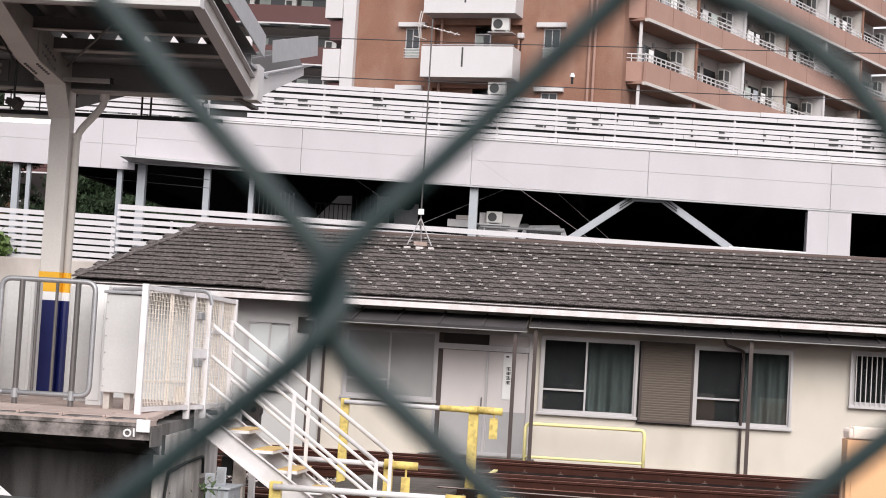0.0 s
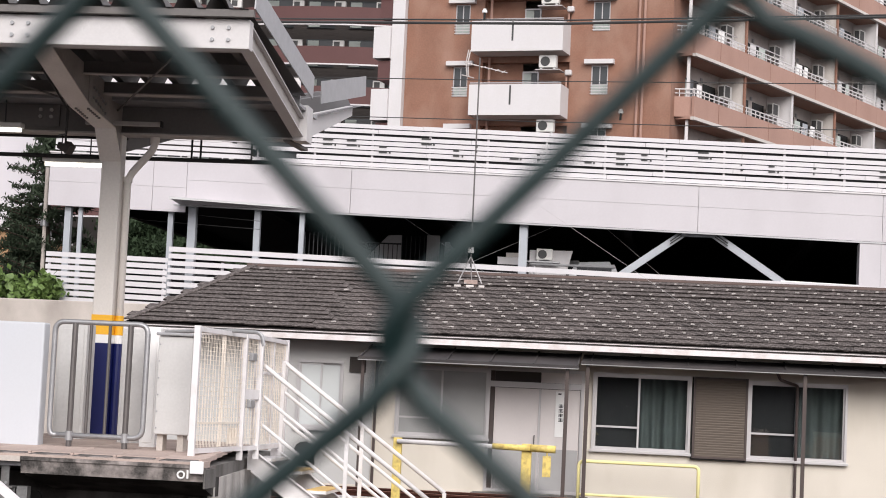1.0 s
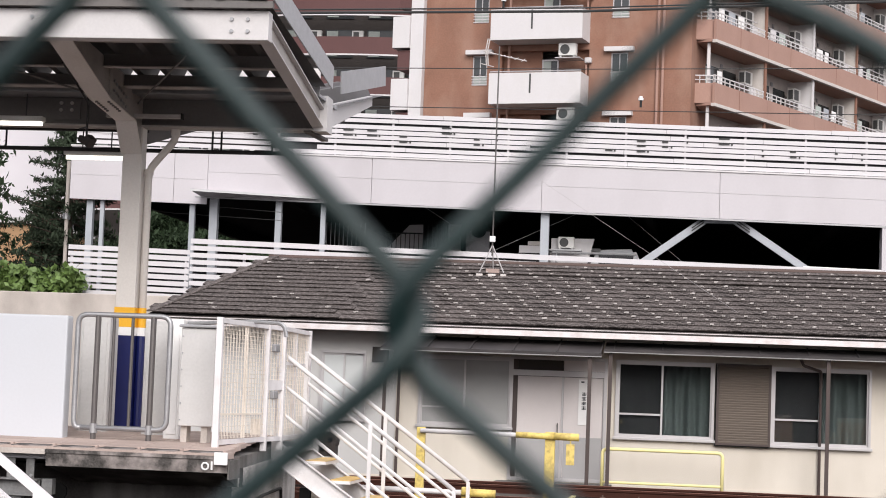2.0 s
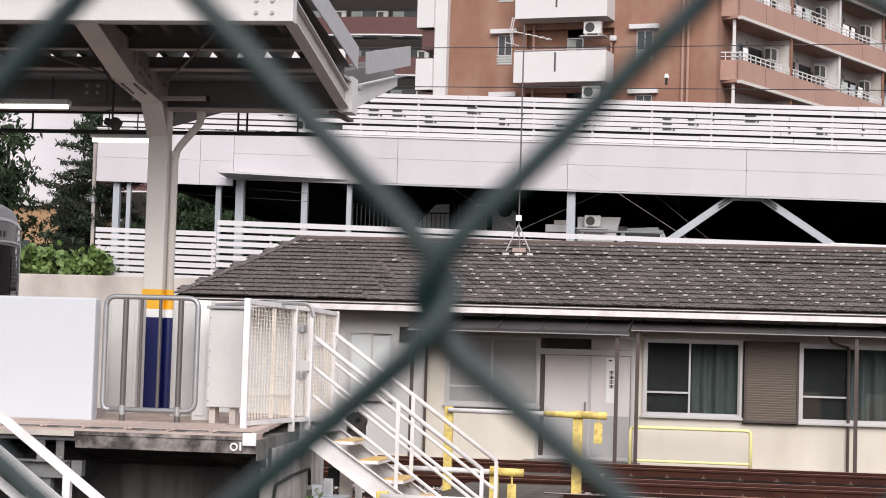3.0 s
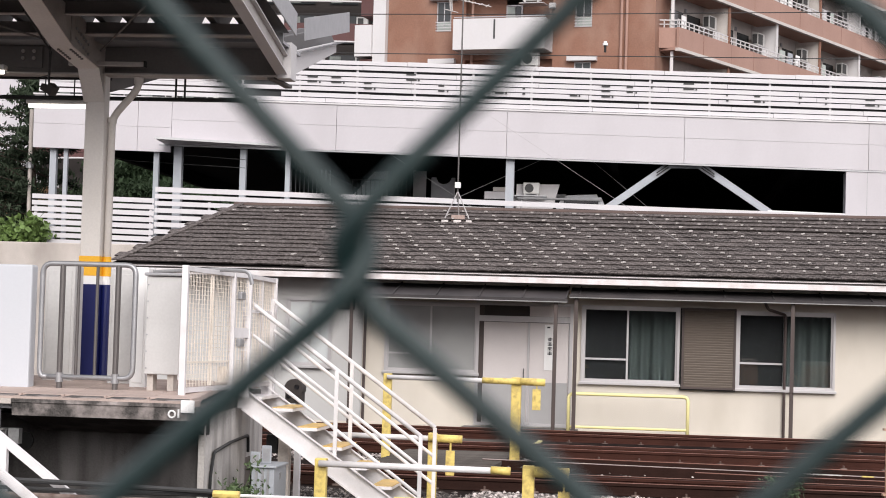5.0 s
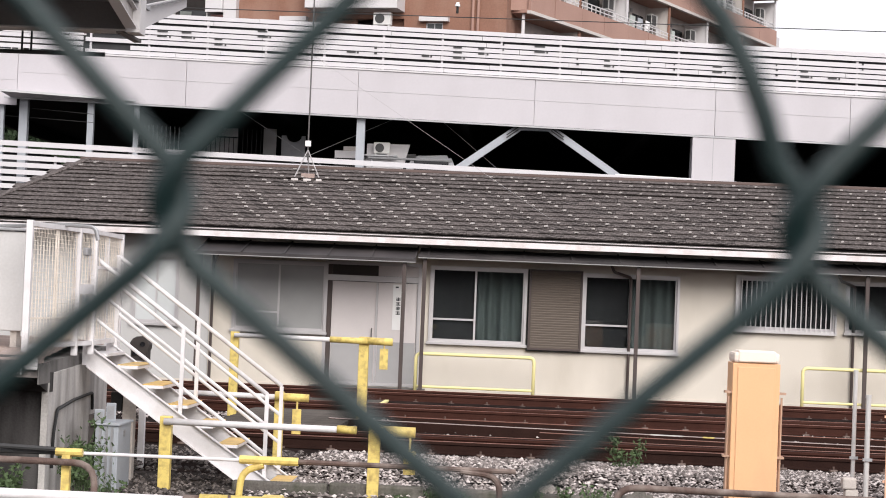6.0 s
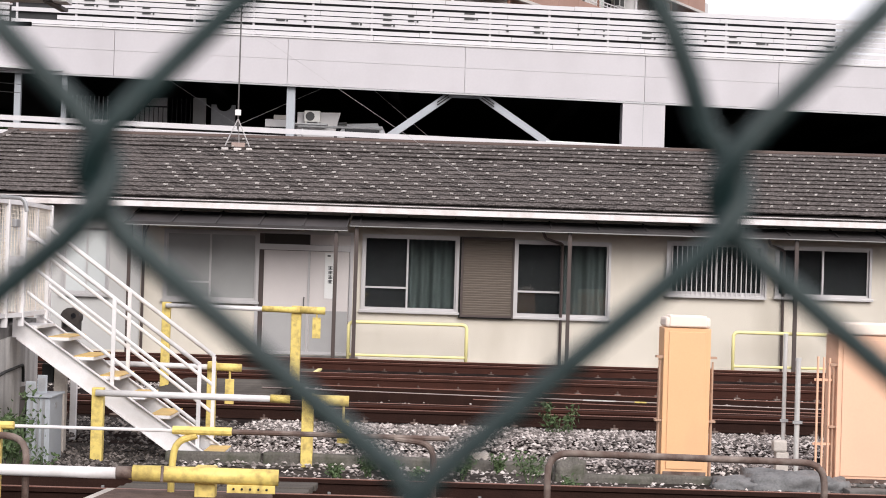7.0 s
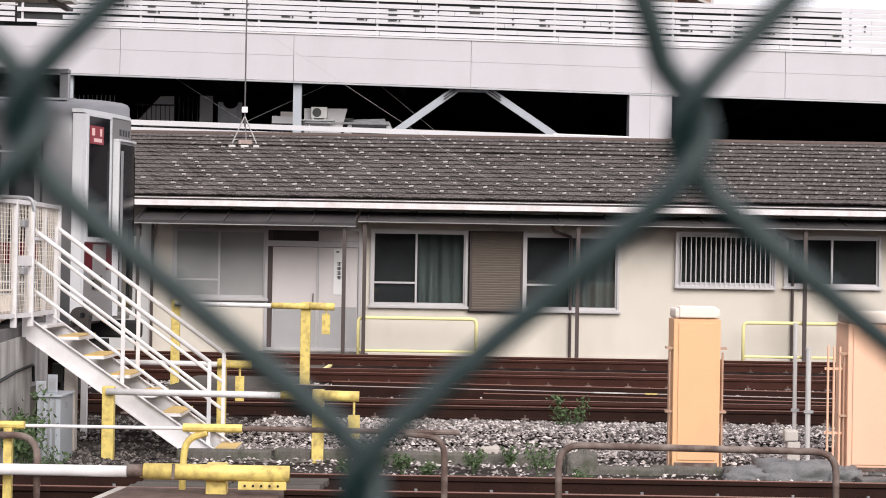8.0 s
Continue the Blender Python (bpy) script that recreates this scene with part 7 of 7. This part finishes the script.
    part("pier", box(-3.97, -3.85, 20.3, 20.45, YARD - 0.05, 0.74, None, 0.01), M["concrete_lt"], t)
    part("cable_box", box(-4.10, -3.98, 20.3, 20.42, 0.44, 0.64, None, 0.01), M["black"], t, "black cable box")
    # dwarf signal behind the stairs
    t = thing("dwarf_signal", (-4.0, 21.7, YARD), "dark grey dwarf railway signal on a white post behind the stairs", "signal")
    part("post", box(-4.06, -3.99, 21.72, 21.80, YARD - 0.05, 0.93, None, 0.006), M["white_paint"], t)
    own = tube([(-4.07, 21.62, 1.10), (-4.07, 21.84, 1.10)], 0.11, 14)
    box(-4.165, -3.975, 21.63, 21.83, 0.93, 1.10, own)
    part("housing", own, M["soffit"], t, "dark rounded signal housing")
    for dx, z in ((-0.045, 1.02), (0.04, 1.12), (0.04, 0.99)):
        part("lens", tube([(-4.07 + dx, 21.60, z), (-4.07 + dx, 21.62, z)], 0.028, 10), M["train_glass"], t)
    # white stone blocks and debris
    rng = random.Random(17)
    for x, y, sx in ((0.55, 20.7, 0.10), (-2.5, 13.6, 0.14)):
        own = box(x - sx, x + sx, y - 0.06, y + 0.06, YARD - 0.02, YARD + 0.10, None, 0.02)
        for v in own.verts:
            v.co += Vector((rng.uniform(-.01, .01), rng.uniform(-.01, .01), rng.uniform(-.012, .012)))
        solo("concrete_block", own, M["concrete_lt"], "broken pale concrete block on the ground", "block", "broken blocks")
    t = thing("marker_block", (3.58, 19.45, YARD), "short pale concrete marker block in the ballast", "block")
    part("stem", box(3.52, 3.65, 19.4, 19.52, YARD - 0.02, 0.02, None, 0.012), M["concrete_lt"], t)
    part("head", box(3.49, 3.63, 19.39, 19.53, 0.022, 0.14, None, 0.02), M["concrete_lt"], t)
    # crumpled sheets and an old block beside the cabinets
    for x, y, sx, sy, h, mm, lab in ((3.05, 18.95, 0.24, 0.22, 0.13, "sacking", "crumpled grey tarpaulin lying on the ballast"), (3.55, 19.0, 0.40, 0.28, 0.19, "sacking", "crumpled grey tarpaulin lying on the ballast"),
                                     (3.98, 18.9, 0.18, 0.2, 0.15, "sacking", "crumpled grey tarpaulin lying on the ballast"), (1.42, 19.1, 0.17, 0.15, 0.25, "mossy", "mossy broken concrete lump beside the edging")):
        own = bmesh.new()
        bmesh.ops.create_icosphere(own, subdivisions=4, radius=1)
        seed = Vector((x * 3.1, y * 1.7, 0.4))
        for v in own.verts:
            q = v.co.copy()
            f = 1 + 0.30 * noise.noise(q * 1.6 + seed) + 0.22 * noise.noise(q * 4 + seed)
            b = max(abs(q.x), abs(q.y), abs(q.z)) ** 0.6
            v.co = Vector((x + q.x / b * sx * f, y + q.y / b * sy * f, YARD - 0.03 + max(0, q.z / b * h * f)))
        solo("crumpled_tarpaulin" if mm == "sacking" else "concrete_lump", own, M[mm], lab, "rubble", "rubble", smooth=True)
    # weeds
    for x, y, h, n in ((1.55, 22.9, 0.5, 60), (0.35, 18.9, 0.22, 50), (-0.35, 18.7, 0.2, 50), (-0.6, 18.9, 0.18, 40), (0.98, 18.3, 0.34, 50), (-4.05, 18.4, 0.75, 130), (-3.85, 17.9, 0.5, 80), (-4.4, 17.1, 0.45, 70), (1.3, 17.6, 0.2, 30), (-0.1, 18.4, 0.16, 36), (0.7, 19.5, 0.2, 40), (-0.9, 18.6, 0.14, 30), (-4.3, 19.0, 0.5, 70), (-3.5, 17.6, 0.3, 40)):
        t = thing("weed", (x, y, YARD), "green weed growing from the ballast", "weed", "weeds")
        stems, clumps = bmesh.new(), []
        for k in range(7):
            a = rng.uniform(0, 6.28)
            top = Vector((x + 0.35 * h * math.cos(a), y + 0.3 * h * math.sin(a), YARD + h * rng.uniform(0.5, 1)))
            tube([(x, y, YARD - 0.02), Vector((x, y, YARD)).lerp(top, 0.6) + Vector((0, 0, 0.05 * h)), top], 0.004, 4, stems, False)
            clumps += [(top, 0.12 * h + 0.03), (Vector((x, y, YARD)).lerp(top, 0.65), 0.12 * h + 0.03)]
        part("stems", stems, M["weed"], t, kind="stuff")
        cloud_part("leaves", leaf_cloud(rng, clumps, n // 5 + 6, 0.032 if h > 0.4 else 0.022, 0.45), M["weed"], t)


def build_overhead():
    t = thing("overhead_cables", (0, 33, 0), "dark overhead cables crossing above the yard", "cables")
    for x in (-45, 45):
        part("cable_pole", tube([(x, 33.4, -0.3), (x, 33.4, 11.5)], 0.16, 10), M["concrete_lt"], t)
    for y, z0, zm, z1, r in ((33.0, 7.5, 8.38, 10.6, 0.024), (33.2, 7.6, 8.48, 10.5, 0.014), (33.1, 6.9, 7.38, 8.3, 0.008), (33.15, 6.6, 6.67, 6.75, 0.008)):
        part("cable", tube([(-45, y, z0), (-20, y, zm - 0.36 * (zm - z0)), (-2, y, zm), (4, y, zm + 0.12 * (z1 - zm)), (20, y, zm + 0.45 * (z1 - zm)), (45, y, z1)], r, 6), M["wire"], t)


def build_insulators():
    for x, y, z in ((-0.957, 33.1, 6.83), (-3.394, 33.0, 8.52)):
        t = thing("cable_insulator", (x, y, z), "small pale insulator on an overhead cable", "insulator", "insulators")
        own = tube([(x, y, z + 0.02), (x, y, z + 0.06)], 0.045, 10)
        tube([(x, y, z + 0.06), (x, y, z + 0.09)], 0.03, 10, own)
        part("bell", own, M["paper"], t)
        part("stem", tube([(x, y, z - 0.10), (x, y, z + 0.02)], 0.022, 8), M["black"], t)


# ---------------------------------------------------------------- train
TX, TY = -9.41, 24.45


def build_train():
    t = thing("commuter_train", (TX, TY, 0), "stainless-steel commuter train car with a crimson stripe and dark front glass", "train")
    L = 18.0
    half = [(1.40, 0.95), (1.40, 3.2), (1.385, 3.38), (1.33, 3.52), (1.2, 3.63), (1.0, 3.69), (0.6, 3.74), (0.0, 3.76)]
    sec = [(-a, b) for a, b in half] + [(a, b) for a, b in half[-2::-1]]
    bow = lambda y: -0.35 * (abs(y) / 1.4) ** 1.35      # plan of the bowed front
    own = bmesh.new()
    rings = []
    for x, k, bend in ((-L, 1.0, 0), (-0.75, 1.0, 0), (-0.30, 0.995, 0.8), (-0.10, 0.985, 1.0), (-0.03, 0.965, 1.0), (0.0, 0.93, 1.0)):
        rings.append([own.verts.new((TX + x + bend * bow(y * k), TY + y * k, 0.95 + (z - 0.95) * (1 - (1 - k) * 0.45))) for y, z in sec])
    for p, q in zip(rings, rings[1:]):
        for i in range(len(sec) - 1):
            own.faces.new((p[i], p[i + 1], q[i + 1], q[i]))
        own.faces.new((p[-1], p[0], q[0], q[-1]))
    own.faces.new(rings[0])
    mid = own.verts.new((TX, TY, 2.2))
    for i in range(len(sec)):
        own.faces.new((rings[-1][i], rings[-1][(i + 1) % len(sec)], mid))
    bmesh.ops.recalc_face_normals(own, faces=own.faces[:])
    part("body", own, M["train_steel"], t, smooth=True)
    part("roof_cover", profile([(TY - 1.06, 3.685), (TY - 0.6, 3.75), (TY, 3.772), (TY + 0.6, 3.75), (TY + 1.06, 3.685), (TY, 3.70)], TX - L + 0.1, TX - 0.6), M["train_roof"], t)

    def on_front(y0, y1, z0, z1, off, thick, n=8):
        """A plate that follows the bowed front, off metres proud of it."""
        own = bmesh.new()
        cols = []
        for i in range(n + 1):
            y = y0 + (y1 - y0) * i / n
            x = TX + bow(y) + off
            cols.append([own.verts.new((xx, TY + y, z)) for xx, z in ((x, z0), (x + thick, z0), (x + thick, z1), (x, z1))])
        for c0, c1 in zip(cols, cols[1:]):
            for i in range(4):
                own.faces.new((c0[i], c0[(i + 1) % 4], c1[(i + 1) % 4], c1[i]))
        own.faces.new(cols[0]), own.faces.new(cols[-1][::-1])
        bmesh.ops.recalc_face_normals(own, faces=own.faces[:])
        return own

    part("front_mask", on_front(-1.30, 1.30, 1.0, 3.50, 0.004, 0.012, 20), M["train_mask"], t)
    for s in (-1, 1):
        y0, y1 = sorted((s * 1.27, s * 0.72))
        part("front_window", on_front(y0, y1, 2.02, 3.475, 0.017, 0.008), M["train_glass"], t, "dark front window")
        for a, b in ((1.315, 1.275), (0.715, 0.685)):
            ya, yb = sorted((s * a, s * b))
            part("window_surround", on_front(ya, yb, 1.96, 3.51, 0.0165, 0.020, 2), M["trim_highlight"], t, "bright rounded window surround")
        part("window_surround", on_front(y0, y1, 3.48, 3.51, 0.0165, 0.020), M["trim_highlight"], t)
        part("window_surround", on_front(y0, y1, 1.96, 2.015, 0.0165, 0.020), M["trim_highlight"], t)
        ya, yb = sorted((s * 1.12, s * 0.80))
        part("lamp_panel", on_front(ya, yb, 1.50, 1.93, 0.0235, 0.012, 4), M["train_mask"], t, "grey lamp panel set in the stripe")
        part("headlight", on_front(s * 1.0 - 0.1, s * 1.0 + 0.1, 1.38, 1.55, 0.0165, 0.02, 3), M["train_glass"], t, "unlit headlight lens")
        # highlight of the rounded stainless corner, put into a bright strip
        ya, yb = sorted((s * 1.395, s * 1.32))
        part("corner_pillar", on_front(ya, yb, 1.0, 3.50, -0.10, 0.12, 4), M["trim_highlight"], t, "bright strip painting the highlight on the rounded steel corner")
    # highlight along the roof edge, likewise painted as a bright strip
    part("brow", on_front(-1.38, 1.38, 3.515, 3.56, -0.12, 0.13, 20), M["trim_highlight"], t, "bright strip painting the highlight along the front roof edge")
    d = part("display", on_front(-1.24, -0.90, 3.15, 3.37, 0.026, 0.004), M["led_red"], t, "red lit destination display")
    for y, w, z, h in ((-1.20, 0.07, 3.25, 0.09), (-1.00, 0.05, 3.25, 0.09), (-1.15, 0.20, 3.175, 0.045)):
        part("display_mark", on_front(y, y + w, z, z + h, 0.0305, 0.002, 2), M["led_pale"], d)
    dr = part("front_door", on_front(-0.56, 0.56, 1.05, 3.24, 0.0165, 0.05), M["train_steel"], t, "gangway door with a dark window")
    for ya, yb, za, zb in ((-0.60, -0.575, 1.05, 3.22), (0.575, 0.60, 1.05, 3.22), (-0.60, 0.60, 3.225, 3.25)):
        part("door_surround", on_front(ya, yb, za, zb, 0.0165, 0.075, 4), M["trim_highlight"], dr, "bright door surround")
    part("door_frame_shadow", on_front(-0.53, 0.53, 1.10, 3.19, 0.067, 0.004), M["train_glass"], dr)
    part("door_window", on_front(-0.42, -0.04, 1.9, 3.06, 0.0715, 0.006), M["train_glass"], dr)
    part("door_window", on_front(0.04, 0.42, 1.9, 3.06, 0.0715, 0.006), M["train_glass"], dr)
    for y in (-0.58,):
        part("grab_rail", tube([(TX + bow(y) + 0.12, TY + y, 1.3), (TX + bow(y) + 0.12, TY + y, 3.1)], 0.018, 6), M["train_steel"], dr)
    for k in range(4):
        part("number_bar", on_front(-0.42 + 0.1 * k, -0.36 + 0.1 * k, 3.30, 3.38, 0.0165, 0.003, 1), M["ink"], t)
    part("front_stripe", on_front(-1.3, 1.3, 1.62, 1.95, 0.0165, 0.006, 16), M["train_red"], t, "crimson stripe")
    part("lower_mask", on_front(-1.2, 1.2, 1.0, 1.3, 0.0165, 0.02, 12), M["train_mask"], t)
    part("stripe", box(TX - L, TX - 0.80, TY - 1.404, TY - 1.4005, 1.67, 1.93), M["train_red"], t, "crimson stripe")
    # side
    for k in range(5):
        x = TX - 1.35 - 3.4 * k
        part("side_door", ring_frame(x - 1.3, x, 1.15, 3.0, TY - 1.412, TY - 1.402, 0.05), M["train_mask"], t)
        part("door_window", box(x - 1.15, x - 0.15, TY - 1.408, TY - 1.4015, 2.0, 2.85), M["train_glass"], t)
        part("side_window", box(x - 3.1, x - 1.55, TY - 1.41, TY - 1.402, 1.95, 2.85, None, 0.003), M["train_glass"], t)
    part("cab_seam", box(TX - 0.83, TX - 0.80, TY - 1.405, TY - 1.4005, 1.0, 3.2), M["ink"], t)
    part("cab_window", box(TX - 1.2, TX - 0.9, TY - 1.408, TY - 1.4015, 1.95, 2.85), M["train_glass"], t)
    part("cab_door_edge", box(TX - 1.32, TX - 1.30, TY - 1.405, TY - 1.4005, 1.0, 3.1), M["ink"], t)
    for z in (1.30, 1.45, 3.02):
        part("body_bead", box(TX - L, TX - 0.85, TY - 1.408, TY - 1.4005, z, z + 0.02), M["trim_highlight"], t)
    part("rain_strip", box(TX - L, TX - 0.75, TY - 1.43, TY - 1.401, 3.14, 3.18), M["train_mask"], t)
    ant = part("roof_horn", box(TX - 0.80, TX - 0.68, TY - 0.5, TY - 0.4, 3.70, 4.06, None, 0.015), M["zinc"], t, "grey roof horn cover")
    part("horn_arm", box(TX - 1.0, TX - 0.68, TY - 0.52, TY - 0.38, 4.062, 4.12, None, 0.01), M["zinc"], ant)
    part("roof_unit", box(TX - 8, TX - 5, TY - 0.85, TY + 0.85, 3.7, 4.0, None, 0.06), M["train_roof"], t, "roof air-conditioning unit")
    # underside
    part("underframe", box(TX - L + 0.2, TX - 0.5, TY - 1.2, TY + 1.2, 0.75, 0.948), M["black"], t)
    part("skirt_box", box(TX - 9, TX - 4.6, TY - 1.3, TY + 1.2, 0.35, 0.749), M["soffit"], t)
    part("coupler", box(TX - 0.48, TX + 0.2, TY - 0.12, TY + 0.12, 0.76, 0.98, None, 0.03), M["black"], t)
    part("snow_plough", box(TX - 0.6, TX - 0.4, TY - 1.1, TY + 1.1, 0.15, 0.70), M["black"], t)
    wheels = []
    for bx in (-2.2, -15.0):
        part("bogie_frame", box(TX + bx - 1.3, TX + bx + 1.3, TY - 1.0, TY + 1.0, 0.42, 0.70, None, 0.03), M["soffit"], t)
        for ax in (-1.05, 1.05):
            w = new("wheelset")
            w.parent = t
            w.location = (bx + ax, 0, 0.43)
            ORIGIN[w] = Vector((0, 0, 0))
            own = bmesh.new()
            for s in (-0.5655, 0.5655):
                tube([(0, s - 0.055, 0), (0, s + 0.055, 0)], 0.425, 24, own)
            tube([(0, -0.8, 0), (0, 0.8, 0)], 0.07, 10, own)
            part("wheel_pair", own, M["rust_dark"], w)
            wheels.append((w, bx + ax))
    return t, wheels


# ---------------------------------------------------------------- wire fence
def build_wire_fence():
    FY = 0.24
    f = thing("wire_fence", (0, FY, 0.05), "dark green plastic-coated chain-link fence close to the viewer", "fence")
    W = 0.0790
    left0, z0 = -0.0389, 1.7599
    even = lambda k: left0 + W * k            # hooks level with z0
    odd = lambda k: 0.0018 + W * k            # hooks half a mesh above and below
    r = 0.00172

    def wire(xl, xr, left_even, special=False):
        pts = []
        rows = range(-38, 12)
        for j in rows:
            is_even = j % 2 == 0
            at_left = is_even == left_even
            x = xl if at_left else xr
            z = z0 + (0.0505 if j > 0 else 0.0437) * j
            if j == 1 and abs(x - odd(-1)) < 0.001:
                x -= 0.0022
            s = -1 if at_left else 1
            # long hook: runs down beside its neighbour and turns round it
            hook = ((-0.0034, 0.0080, 0.0012), (-0.0010, 0.0052, 0.0017), (0.0012, 0.0022, 0.0012))
            pts += [(x + s * dx, z - up, -s * dy) for dx, up, dy in hook] + [(x + s * 0.0016, z, 0.0)]
            pts += [(x + s * dx, z + up, s * dy) for dx, up, dy in reversed(hook)]
            if special and j == 0:
                a, b = Vector((x - s * 0.0034, z + 0.0080)), Vector((0.0018 + 0.0034, z0 + 0.0505 - 0.0080))
                n = Vector((0.775, 0.632))
                for q in (0.12, 0.25, 0.4, 0.55, 0.7, 0.85):
                    p = a.lerp(b, q) + n * 0.0068 * math.sin(math.pi * q)
                    pts.append((p.x, p.y, 0.0))
        own = tube([(x, FY + d, z) for x, z, d in pts], r, 8)
        part("wire", own, M["fence"], f, smooth=True)

    for k in range(-7, 8):
        wire(even(k), odd(k), True)
        wire(odd(k), even(k + 1), False, special=(k == 0))


def motions(train, wheels):
    """The train stands, then pulls away along its track."""
    start, pull = 4.1, 0.71

    def gone(t):
        return 0.5 * pull * max(0.0, t - start) ** 2

    times = [0.0, 2.0, 3.0, 4.0] + [4.2 + 0.1 * k for k in range(39)]
    walk(train, [(t, pose(TX + gone(t), TY, 0)) for t in times])
    for w, x in wheels:
        walk(w, [(t, pose(x, 0, 0.43, 0, math.degrees(gone(t) / 0.425), 0)) for t in times])


build_ground()
build_tracks()
build_office()
build_hoops()
build_antenna()
build_car_park()
build_parked()
build_apartment()
build_backdrop()
build_trees()
build_platform()
build_canopy()
build_stairs()
build_yard_things()
build_overhead()
build_insulators()
build_wire_fence()
TRAIN, WHEELS = build_train()
motions(TRAIN, WHEELS)
